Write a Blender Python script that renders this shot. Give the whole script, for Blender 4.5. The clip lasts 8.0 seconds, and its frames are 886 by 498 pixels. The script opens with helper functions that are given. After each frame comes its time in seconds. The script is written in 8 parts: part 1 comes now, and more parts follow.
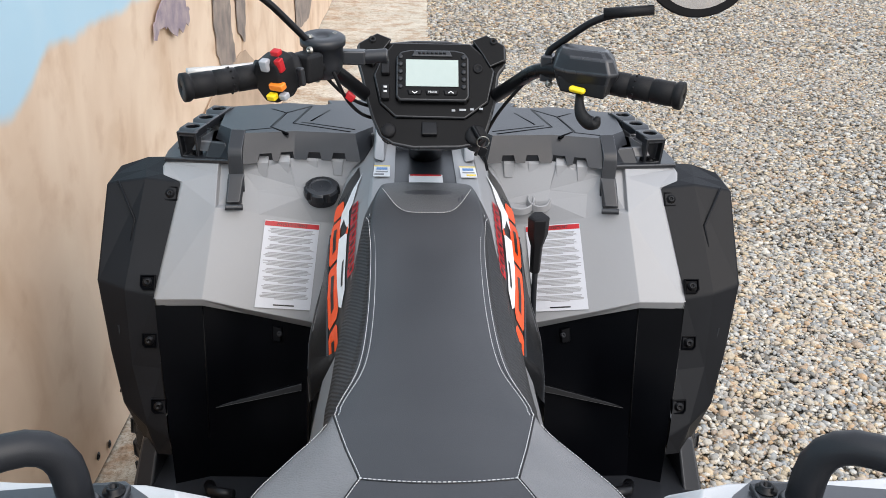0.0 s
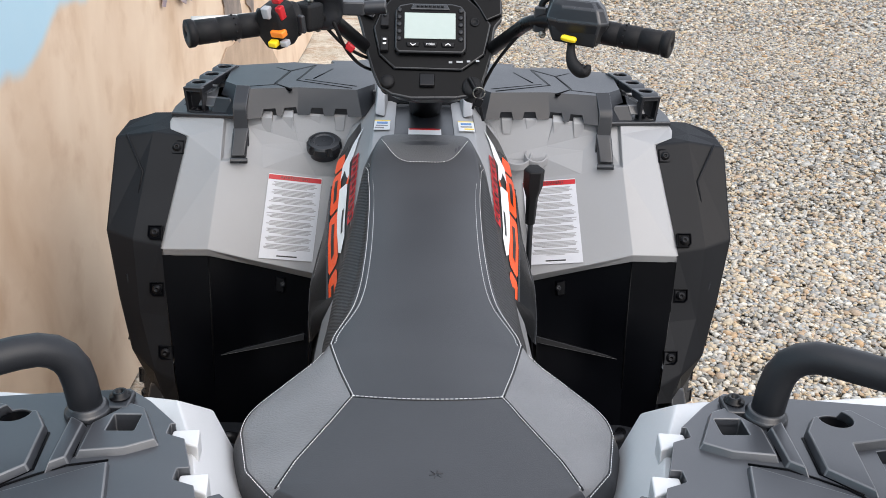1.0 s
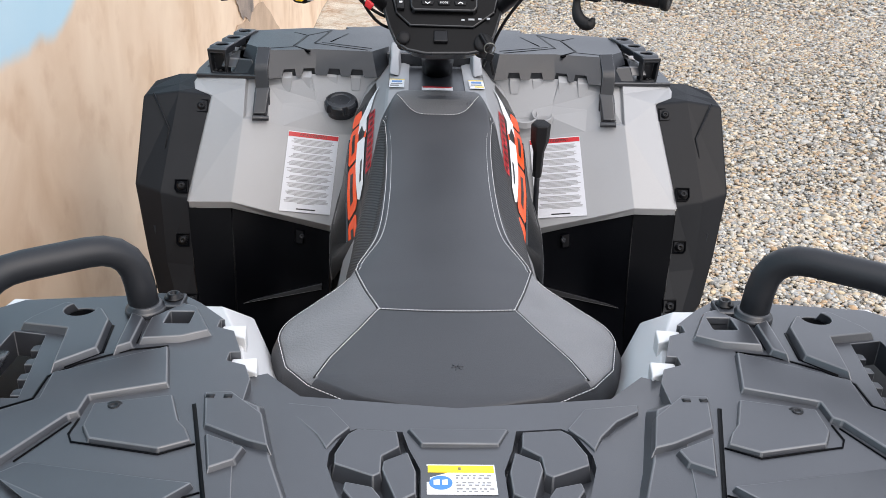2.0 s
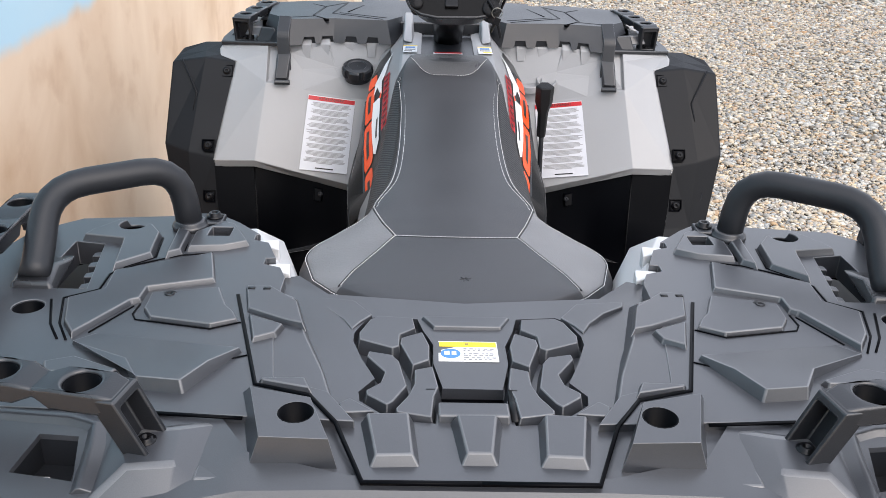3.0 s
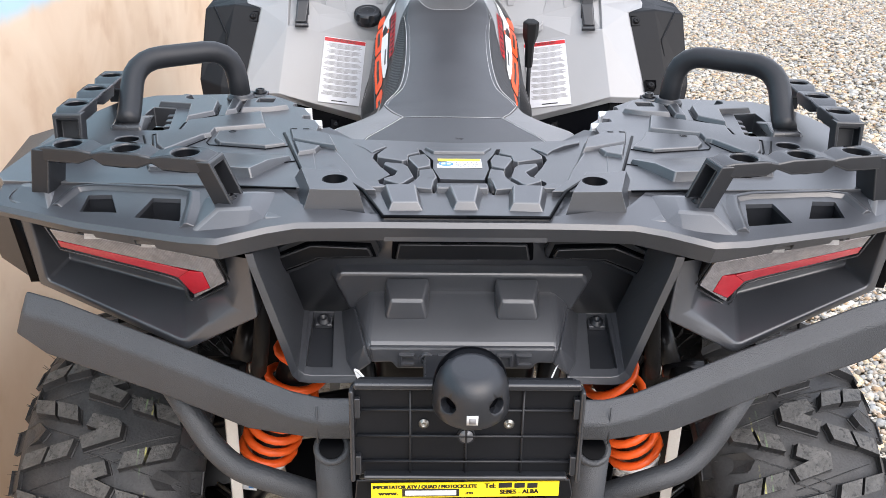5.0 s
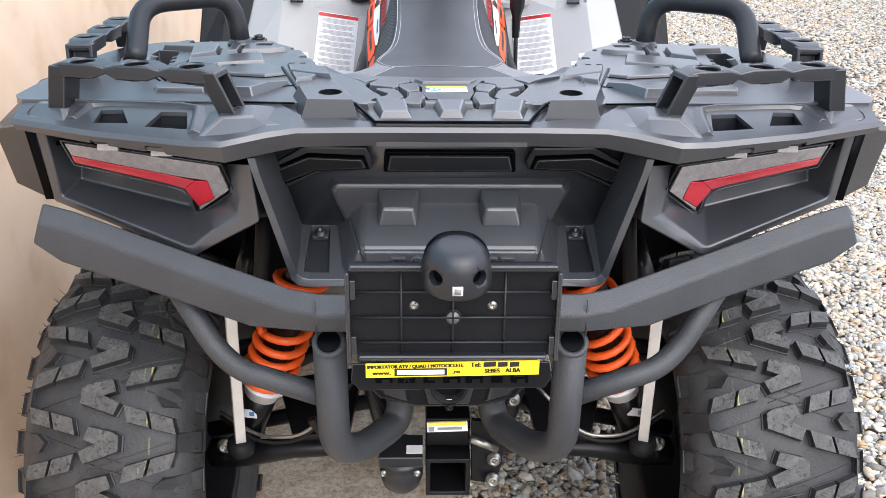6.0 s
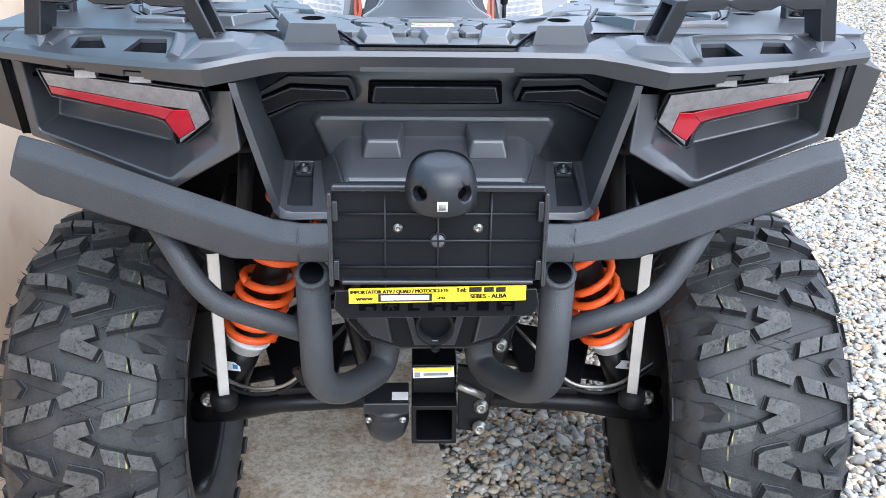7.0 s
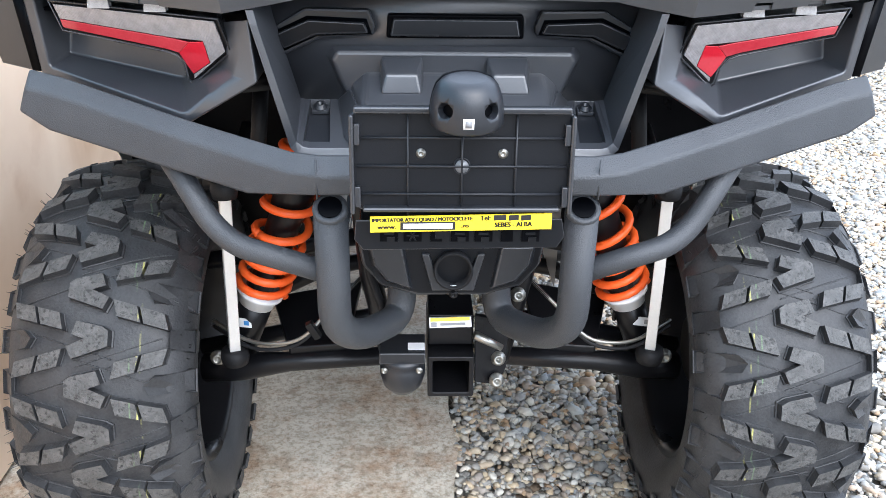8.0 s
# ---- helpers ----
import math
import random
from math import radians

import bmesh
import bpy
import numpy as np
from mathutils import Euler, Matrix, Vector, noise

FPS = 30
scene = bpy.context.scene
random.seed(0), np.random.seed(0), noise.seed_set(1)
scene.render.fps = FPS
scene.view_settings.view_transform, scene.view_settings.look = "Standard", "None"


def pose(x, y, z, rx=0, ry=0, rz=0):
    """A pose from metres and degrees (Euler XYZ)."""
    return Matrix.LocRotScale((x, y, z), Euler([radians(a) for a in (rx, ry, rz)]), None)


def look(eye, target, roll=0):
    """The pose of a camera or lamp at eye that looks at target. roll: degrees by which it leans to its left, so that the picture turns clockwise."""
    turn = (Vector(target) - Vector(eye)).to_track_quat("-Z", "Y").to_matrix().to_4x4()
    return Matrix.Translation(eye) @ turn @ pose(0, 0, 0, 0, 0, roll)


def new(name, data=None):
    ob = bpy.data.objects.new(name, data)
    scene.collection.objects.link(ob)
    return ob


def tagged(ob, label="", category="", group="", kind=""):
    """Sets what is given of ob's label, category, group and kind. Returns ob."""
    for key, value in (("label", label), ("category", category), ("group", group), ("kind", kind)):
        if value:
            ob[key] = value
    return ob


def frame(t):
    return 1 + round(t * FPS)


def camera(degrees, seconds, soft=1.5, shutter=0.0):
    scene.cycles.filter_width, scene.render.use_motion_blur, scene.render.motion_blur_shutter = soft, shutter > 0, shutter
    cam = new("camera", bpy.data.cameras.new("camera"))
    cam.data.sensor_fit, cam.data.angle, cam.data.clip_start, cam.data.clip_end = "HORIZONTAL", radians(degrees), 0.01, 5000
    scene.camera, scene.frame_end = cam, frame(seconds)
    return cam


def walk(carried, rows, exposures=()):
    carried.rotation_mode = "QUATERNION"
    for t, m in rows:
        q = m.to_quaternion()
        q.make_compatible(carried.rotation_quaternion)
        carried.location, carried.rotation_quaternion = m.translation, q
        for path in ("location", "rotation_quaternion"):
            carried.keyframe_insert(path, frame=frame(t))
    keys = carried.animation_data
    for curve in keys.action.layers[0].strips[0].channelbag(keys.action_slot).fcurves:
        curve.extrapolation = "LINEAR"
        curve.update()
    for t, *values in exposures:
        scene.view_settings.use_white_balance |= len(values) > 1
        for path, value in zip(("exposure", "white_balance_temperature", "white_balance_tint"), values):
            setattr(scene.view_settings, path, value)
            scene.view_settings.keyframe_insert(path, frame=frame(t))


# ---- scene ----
cam = camera(51.9, 8.0, soft=0.6)
PATH = [
    (0, (-0.044, -0.196, 1.549), (0.055, 1.643, 0.769), 1.6),
    (0.5, (-0.033, -0.229, 1.528), (0.057, 1.604, 0.731), 1.6),
    (1, (-0.023, -0.267, 1.514), (0.055, 1.558, 0.699), 1.7),
    (1.5, (-0.038, -0.325, 1.5), (0.038, 1.494, 0.673), 1.7),
    (2.8, (-0.05, -0.514, 1.459), (0.012, 1.299, 0.617), 1.7),
    (3, (-0.051, -0.545, 1.458), (0.004, 1.266, 0.612), 1.7),
    (3.5, (-0.052, -0.617, 1.451), (0.0, 1.191, 0.597), 1.8),
    (4, (-0.04, -0.72, 1.434), (0.002, 1.089, 0.583), 1.3),
    (4.5, (-0.039, -0.823, 1.416), (-0.005, 0.987, 0.566), 0.9),
    (4.7, (-0.043, -0.853, 1.409), (-0.006, 0.957, 0.557), 0.9),
    (5.8, (-0.048, -1.007, 1.327), (0.005, 0.819, 0.511), 0.7),
    (6, (-0.04, -1.023, 1.31), (0.014, 0.801, 0.492), 0.6),
    (6.5, (-0.027, -1.039, 1.266), (0.037, 0.785, 0.447), 0.7),
    (7, (-0.034, -1.039, 1.225), (0.042, 0.785, 0.409), 0.9),
    (7.5, (-0.049, -1.045, 1.18), (0.033, 0.783, 0.374), 1.0),
    (8, (-0.06, -1.048, 1.141), (0.02, 0.78, 0.332), 0.9),
]
walk(cam, [(t, look(eye, target, roll)) for t, eye, target, roll in PATH], [(0, 0.30, 6450, 11), (1.5, 0.37, 6500, 12), (3.5, 0.58, 6500, 13), (4.5, 0.76, 6450, 13), (6, 0.93, 6250, 13), (6.5, 0.98, 5650, 10), (7, 1.07, 5600, 9), (7.5, 1.20, 5750, 9), (8, 1.35, 5700, 9)])

# ---- world and light ----
world = bpy.data.worlds.new("overcast_sky")
scene.world = world
world.use_nodes = True
wn = world.node_tree.nodes
sky = wn.new("ShaderNodeTexSky")
sky.sky_type = "NISHITA"
sky.sun_disc = False
sky.sun_elevation = radians(43)
sky.sun_rotation = radians(150)
sky.dust_density = 6.0
sky.ozone_density = 1.0
soft_white = wn.new("ShaderNodeMix")
soft_white.data_type = "RGBA"
soft_white.inputs["Factor"].default_value = 0.7
soft_white.inputs[7].default_value = (7.3, 7.8, 8.6, 1)
world.node_tree.links.new(sky.outputs["Color"], soft_white.inputs[6])
# an overcast dome: brighter overhead than at the horizon
dome_at = wn.new("ShaderNodeTexCoord")
dome_axes = wn.new("ShaderNodeSeparateXYZ")
world.node_tree.links.new(dome_at.outputs["Generated"], dome_axes.inputs[0])
dome = wn.new("ShaderNodeMapRange")
for key, value in (("From Min", 0.0), ("From Max", 1.0), ("To Min", 1.12), ("To Max", 1.30)):
    dome.inputs[key].default_value = value
world.node_tree.links.new(dome_axes.outputs["Z"], dome.inputs["Value"])
shaded = wn.new("ShaderNodeVectorMath")
shaded.operation = "SCALE"
world.node_tree.links.new(soft_white.outputs[2], shaded.inputs[0])
world.node_tree.links.new(dome.outputs[0], shaded.inputs["Scale"])
world.node_tree.links.new(shaded.outputs[0], wn["Background"].inputs["Color"])
wn["Background"].inputs["Strength"].default_value = 0.140
sun_data = bpy.data.lights.new("sun", "SUN")
sun_data.energy, sun_data.angle, sun_data.color = 1.30, radians(75), (1.0, 0.99, 0.97)
sun = new("sun", sun_data)
sun.matrix_world = look((2.0, -3.7, 5.2), (0, 0.6, 0.5))

# ---- materials ----


def surface(name, c1, c2, rough, scale=8.0, bump=0.1, bump_scale=400.0, metal=0.0, spread=0.08, coat=0.0, speckle=0.0, spec=0.5):
    """A procedural surface: colour at two scales, uneven gloss and a fine relief."""
    m = bpy.data.materials.new(name)
    m.use_nodes = True
    n, l = m.node_tree.nodes, m.node_tree.links
    b = n["Principled BSDF"]
    co = n.new("ShaderNodeTexCoord")
    big = n.new("ShaderNodeTexNoise")
    big.inputs["Scale"].default_value, big.inputs["Detail"].default_value = scale, 6
    fine = n.new("ShaderNodeTexNoise")
    fine.inputs["Scale"].default_value, fine.inputs["Detail"].default_value = bump_scale, 3
    for t in (big, fine):
        l.new(co.outputs["Object"], t.inputs["Vector"])
    mix = n.new("ShaderNodeMix")
    mix.data_type = "RGBA"
    mix.inputs[6].default_value, mix.inputs[7].default_value = (*c1, 1), (*c2, 1)
    add = n.new("ShaderNodeMath")
    add.operation = "MULTIPLY_ADD"
    l.new(fine.outputs["Fac"], add.inputs[0])
    add.inputs[1].default_value = 0.4 + speckle
    l.new(big.outputs["Fac"], add.inputs[2])
    sub = n.new("ShaderNodeMapRange")
    sub.inputs["From Min"].default_value, sub.inputs["From Max"].default_value = 0.45, 1.0
    l.new(add.outputs[0], sub.inputs["Value"])
    l.new(sub.outputs[0], mix.inputs["Factor"])
    l.new(mix.outputs[2], b.inputs["Base Color"])
    gloss = n.new("ShaderNodeMapRange")
    gloss.inputs["To Min"].default_value, gloss.inputs["To Max"].default_value = max(0.02, rough - spread), min(1, rough + spread)
    l.new(big.outputs["Fac"], gloss.inputs["Value"])
    l.new(gloss.outputs[0], b.inputs["Roughness"])
    b.inputs["Metallic"].default_value = metal
    b.inputs["Coat Weight"].default_value = coat
    b.inputs["Specular IOR Level"].default_value = spec
    bp = n.new("ShaderNodeBump")
    bp.inputs["Strength"].default_value, bp.inputs["Distance"].default_value = bump, 0.002
    l.new(fine.outputs["Fac"], bp.inputs["Height"])
    l.new(bp.outputs["Normal"], b.inputs["Normal"])
    return m


PLASTIC = surface("grained_black_plastic", (0.0235, 0.0252, 0.0300), (0.0420, 0.0448, 0.0515), 0.33, 9, 0.05, 1100, speckle=0.25, spec=1.0)
# paler bevel colours: the sky's highlight along rounded edges, painted in
PLASTIC_EDGE = surface("plastic_edge_highlight", (0.085, 0.087, 0.092), (0.150, 0.153, 0.160), 0.32, 14, 0.02, 900, spec=0.8)
SHELL_EDGE = surface("satin_edge_highlight", (0.014, 0.015, 0.017), (0.028, 0.029, 0.032), 0.28, 14, 0.08, 900, spec=0.5)
DARK_EDGE = surface("dark_plastic_edge_highlight", (0.020, 0.021, 0.024), (0.040, 0.042, 0.046), 0.28, 14, 0.08, 900, spec=0.65)
SHELL = surface("dark_satin_plastic", (0.0048, 0.0054, 0.0068), (0.0095, 0.0104, 0.0126), 0.36, 6, 0.10, 900, spec=0.16)
POD = surface("fine_grain_black_plastic", (0.0023, 0.0024, 0.0028), (0.0048, 0.0050, 0.0057), 0.36, 8, 0.10, 900, spec=0.11)
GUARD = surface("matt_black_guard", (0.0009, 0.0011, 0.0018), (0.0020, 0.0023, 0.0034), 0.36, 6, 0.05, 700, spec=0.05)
DARK = surface("dark_black_plastic", (0.0100, 0.0112, 0.0140), (0.0185, 0.0205, 0.0250), 0.36, 6, 0.08, 800, spec=0.50)
FLARE = surface("satin_black_plastic", (0.011, 0.012, 0.0145), (0.020, 0.0215, 0.025), 0.40, 5, 0.10, 900, spec=0.35)
SILVER = surface("silver_painted_plastic", (0.275, 0.278, 0.285), (0.31, 0.313, 0.32), 0.40, 4, 0.02, 500, coat=0.12)
SEAT = surface("black_vinyl", (0.030, 0.031, 0.035), (0.044, 0.045, 0.050), 0.46, 7, 0.16, 700)
SEAT_SIDE = surface("grey_leather_grain_vinyl", (0.140, 0.140, 0.144), (0.205, 0.205, 0.21), 0.45, 10, 0.5, 420)
SEAT_RIB = surface("ribbed_black_vinyl", (0.012, 0.012, 0.013), (0.022, 0.022, 0.024), 0.55, 7, 0.5, 500)
NOSE = surface("grained_grey_vinyl", (0.060, 0.060, 0.063), (0.095, 0.095, 0.098), 0.48, 10, 0.5, 420)
THREAD = surface("white_thread", (0.55, 0.55, 0.55), (0.68, 0.68, 0.68), 0.7, 50, 0.1, 900)
POWDER = surface("powder_coated_steel", (0.0245, 0.0268, 0.0310), (0.041, 0.0445, 0.0500), 0.48, 12, 0.45, 700, speckle=0.3)
RUBBER = surface("tyre_rubber", (0.014, 0.0145, 0.016), (0.044, 0.0445, 0.046), 0.46, 22, 0.35, 260, spec=0.34, speckle=0.2)
LUG = surface("dusty_tyre_lug", (0.017, 0.017, 0.018), (0.054, 0.0535, 0.0515), 0.6, 70, 0.8, 260, speckle=0.7)


def worn_tread(m, scuffs):
    """Pale scuffs on the lug tops and the maker's two paint lines round the tyre."""
    n, l = m.node_tree.nodes, m.node_tree.links
    b = n["Principled BSDF"]
    last = b.inputs["Base Color"].links[0].from_socket
    geo, sep, far = n.new("ShaderNodeNewGeometry"), n.new("ShaderNodeSeparateXYZ"), n.new("ShaderNodeMath")
    far.operation = "ABSOLUTE"
    l.new(geo.outputs["Position"], sep.inputs[0])
    l.new(sep.outputs[0], far.inputs[0])

    def noise(scale, low, high):
        t, r = n.new("ShaderNodeTexNoise"), n.new("ShaderNodeMapRange")
        t.inputs["Scale"].default_value, t.inputs["Detail"].default_value, t.inputs["Roughness"].default_value = scale, 5, 0.65
        r.inputs["From Min"].default_value, r.inputs["From Max"].default_value = low, high
        l.new(geo.outputs["Position"], t.inputs["Vector"])
        l.new(t.outputs["Fac"], r.inputs["Value"])
        return r.outputs[0]

    def layer(colour, fac):
        mix = n.new("ShaderNodeMix")
        mix.data_type = "RGBA"
        mix.inputs[7].default_value = (*colour, 1)
        l.new(last, mix.inputs[6])
        l.new(fac, mix.inputs["Factor"])
        return mix.outputs[2]
    if scuffs:
        last = layer((0.082, 0.080, 0.077), noise(60, 0.47, 0.66))
        last = layer((0.012, 0.012, 0.012), noise(140, 0.54, 0.64))
    for x, wide, colour in ((0.4365, 0.0012, (0.34, 0.33, 0.10)), (0.4465, 0.0011, (0.10, 0.15, 0.08))):
        line, both = n.new("ShaderNodeMath"), n.new("ShaderNodeMath")
        line.operation, both.operation = "COMPARE", "MULTIPLY"
        line.inputs[1].default_value, line.inputs[2].default_value = x, wide
        l.new(far.outputs[0], line.inputs[0])
        l.new(line.outputs[0], both.inputs[0])
        l.new(noise(45, 0.44, 0.58) if scuffs else noise(30, 0.52, 0.75), both.inputs[1])
        last = layer(colour, both.outputs[0])
    l.new(last, b.inputs["Base Color"])


def ribbed(m, period, strength):
    """Fine parallel ribs pressed into a cover."""
    n, l = m.node_tree.nodes, m.node_tree.links
    co, wave, bp = n.new("ShaderNodeTexCoord"), n.new("ShaderNodeTexWave"), n.new("ShaderNodeBump")
    wave.bands_direction = "DIAGONAL"
    wave.inputs["Scale"].default_value = 1.0 / period / 3.18 / 1.73
    l.new(co.outputs["Object"], wave.inputs["Vector"])
    bp.inputs["Strength"].default_value, bp.inputs["Distance"].default_value = strength, 0.0015
    l.new(wave.outputs["Fac"], bp.inputs["Height"])
    old = [x for x in n if x.type == "BUMP" and x is not bp][0]
    l.new(bp.outputs["Normal"], old.inputs["Normal"])


ribbed(SEAT_RIB, 0.0030, 0.5)
worn_tread(LUG, True)
worn_tread(RUBBER, False)
GRIP = surface("grip_rubber", (0.008, 0.008, 0.009), (0.016, 0.016, 0.017), 0.5, 10, 0.25, 800, spec=0.18)
ORANGE = surface("orange_enamel", (0.85, 0.105, 0.012), (0.95, 0.14, 0.02), 0.35, 8, 0.03, 300)
DECAL_ORANGE = surface("orange_vinyl_film", (0.83, 0.075, 0.012), (0.9, 0.10, 0.02), 0.3, 8, 0.01, 300)
DECAL_BLACK = surface("black_vinyl_film", (0.012, 0.012, 0.012), (0.02, 0.02, 0.02), 0.3, 8, 0.01, 300)
WHITE = surface("white_film", (0.72, 0.73, 0.74), (0.80, 0.80, 0.80), 0.4, 12, 0.01, 300)
INK = surface("grey_print", (0.20, 0.20, 0.21), (0.30, 0.30, 0.30), 0.5, 20, 0.01, 300)
LABEL = surface("laminated_label", (0.56, 0.57, 0.61), (0.64, 0.65, 0.68), 0.35, 12, 0.01, 300)
RED = surface("red_print", (0.44, 0.008, 0.014), (0.54, 0.014, 0.020), 0.4, 10, 0.01, 300)
YELLOW = surface("yellow_film", (0.92, 0.66, 0.01), (0.98, 0.72, 0.02), 0.35, 10, 0.01, 300)
AMBER = surface("orange_switch", (0.85, 0.22, 0.02), (0.95, 0.27, 0.03), 0.35, 10, 0.01, 300)
BLUE = surface("blue_print", (0.05, 0.20, 0.5), (0.06, 0.24, 0.56), 0.4, 10, 0.01, 300)
STEEL = surface("zinc_steel", (0.24, 0.235, 0.21), (0.38, 0.37, 0.34), 0.34, 20, 0.08, 400, metal=0.9)
LINK = surface("bare_aluminium", (0.62, 0.60, 0.57), (0.74, 0.72, 0.69), 0.42, 15, 0.08, 300, metal=0.35)
FRAME = surface("black_frame_paint", (0.0040, 0.0040, 0.0050), (0.0090, 0.0090, 0.0100), 0.30, 12, 0.08, 300, spec=0.26)
GREY_SWITCH = surface("grey_switch", (0.35, 0.36, 0.38), (0.42, 0.43, 0.45), 0.4, 10, 0.02, 300)
SCREEN = surface("lcd_glass", (0.36, 0.43, 0.40), (0.40, 0.47, 0.44), 0.12, 3, 0.0, 100, spread=0.03)
CLEAR = surface("clear_lens", (0.36, 0.355, 0.36), (0.50, 0.49, 0.49), 0.10, 300, 0.5, 700, coat=0.6, spread=0.05)
PRINT = surface("fine_grey_print", (0.30, 0.30, 0.31), (0.38, 0.38, 0.38), 0.5, 20, 0.01, 300)
BODY_WHITE = surface("pale_silver_plastic", (0.56, 0.565, 0.57), (0.64, 0.645, 0.65), 0.42, 4, 0.02, 500)


def ribbed_lens():
    """Clear plastic over a bright reflector with fine upright ribs."""
    m = surface("ribbed_clear_lens", (0.29, 0.275, 0.28), (0.43, 0.41, 0.415), 0.20, 90, 0.0, 300, metal=0.25, coat=0.7, spread=0.05)
    n, l = m.node_tree.nodes, m.node_tree.links
    co, wave, bp = n.new("ShaderNodeTexCoord"), n.new("ShaderNodeTexWave"), n.new("ShaderNodeBump")
    wave.inputs["Scale"].default_value, wave.inputs["Distortion"].default_value = 160.0, 0.8
    bp.inputs["Strength"].default_value, bp.inputs["Distance"].default_value = 0.35, 0.001
    l.new(co.outputs["Object"], wave.inputs["Vector"])
    l.new(wave.outputs["Fac"], bp.inputs["Height"])
    l.new(bp.outputs["Normal"], n["Principled BSDF"].inputs["Normal"])
    return m


RIBBED = ribbed_lens()
LENS_RED = surface("red_lens", (0.44, 0.008, 0.02), (0.58, 0.018, 0.035), 0.16, 20, 0.12, 250, coat=0.6, spread=0.05)
LENS_RED_DARK = surface("deep_red_lens", (0.40, 0.022, 0.035), (0.52, 0.05, 0.065), 0.22, 20, 0.1, 250, coat=0.4, spread=0.05)
GLASS = surface("mirror_glass", (0.85, 0.86, 0.88), (0.88, 0.88, 0.9), 0.04, 3, 0.0, 100, metal=1.0, spread=0.02)


def concrete_material():
    """Weathered concrete: pale cement, brown stains, exposed grit and fine pits."""
    m = bpy.data.materials.new("weathered_concrete")
    m.use_nodes = True
    n, l = m.node_tree.nodes, m.node_tree.links
    b = n["Principled BSDF"]
    co = n.new("ShaderNodeTexCoord")

    def noise(scale, detail, rough=0.6):
        t = n.new("ShaderNodeTexNoise")
        t.inputs["Scale"].default_value, t.inputs["Detail"].default_value, t.inputs["Roughness"].default_value = scale, detail, rough
        l.new(co.outputs["Object"], t.inputs["Vector"])
        return t.outputs["Fac"]

    def ramp(fac, p0, c0, p1, c1):
        r = n.new("ShaderNodeValToRGB")
        r.color_ramp.elements[0].position, r.color_ramp.elements[0].color = p0, (*c0, 1)
        r.color_ramp.elements[1].position, r.color_ramp.elements[1].color = p1, (*c1, 1)
        l.new(fac, r.inputs[0])
        return r.outputs[0]

    def times(a, c):
        mx = n.new("ShaderNodeMix")
        mx.data_type, mx.blend_type = "RGBA", "MULTIPLY"
        mx.inputs["Factor"].default_value = 1.0
        l.new(a, mx.inputs[6])
        l.new(c, mx.inputs[7])
        return mx.outputs[2]
    base = ramp(noise(3.0, 8), 0.35, (0.52, 0.478, 0.394), 0.65, (0.67, 0.63, 0.542))
    stain = ramp(noise(4.6, 9, 0.75), 0.38, (0.70, 0.53, 0.41), 0.54, (1, 1, 1))
    grit = ramp(noise(85, 4, 0.75), 0.36, (0.60, 0.56, 0.50), 0.54, (1.0, 1.0, 1.0))
    patch = ramp(noise(24, 8, 0.8), 0.36, (0.70, 0.66, 0.62), 0.52, (1, 1, 1))
    l.new(times(times(times(base, stain), grit), patch), b.inputs["Base Color"])
    b.inputs["Roughness"].default_value = 0.88
    bp = n.new("ShaderNodeBump")
    bp.inputs["Strength"].default_value, bp.inputs["Distance"].default_value = 0.7, 0.004
    l.new(noise(95, 5, 0.7), bp.inputs["Height"])
    l.new(bp.outputs["Normal"], b.inputs["Normal"])
    return m


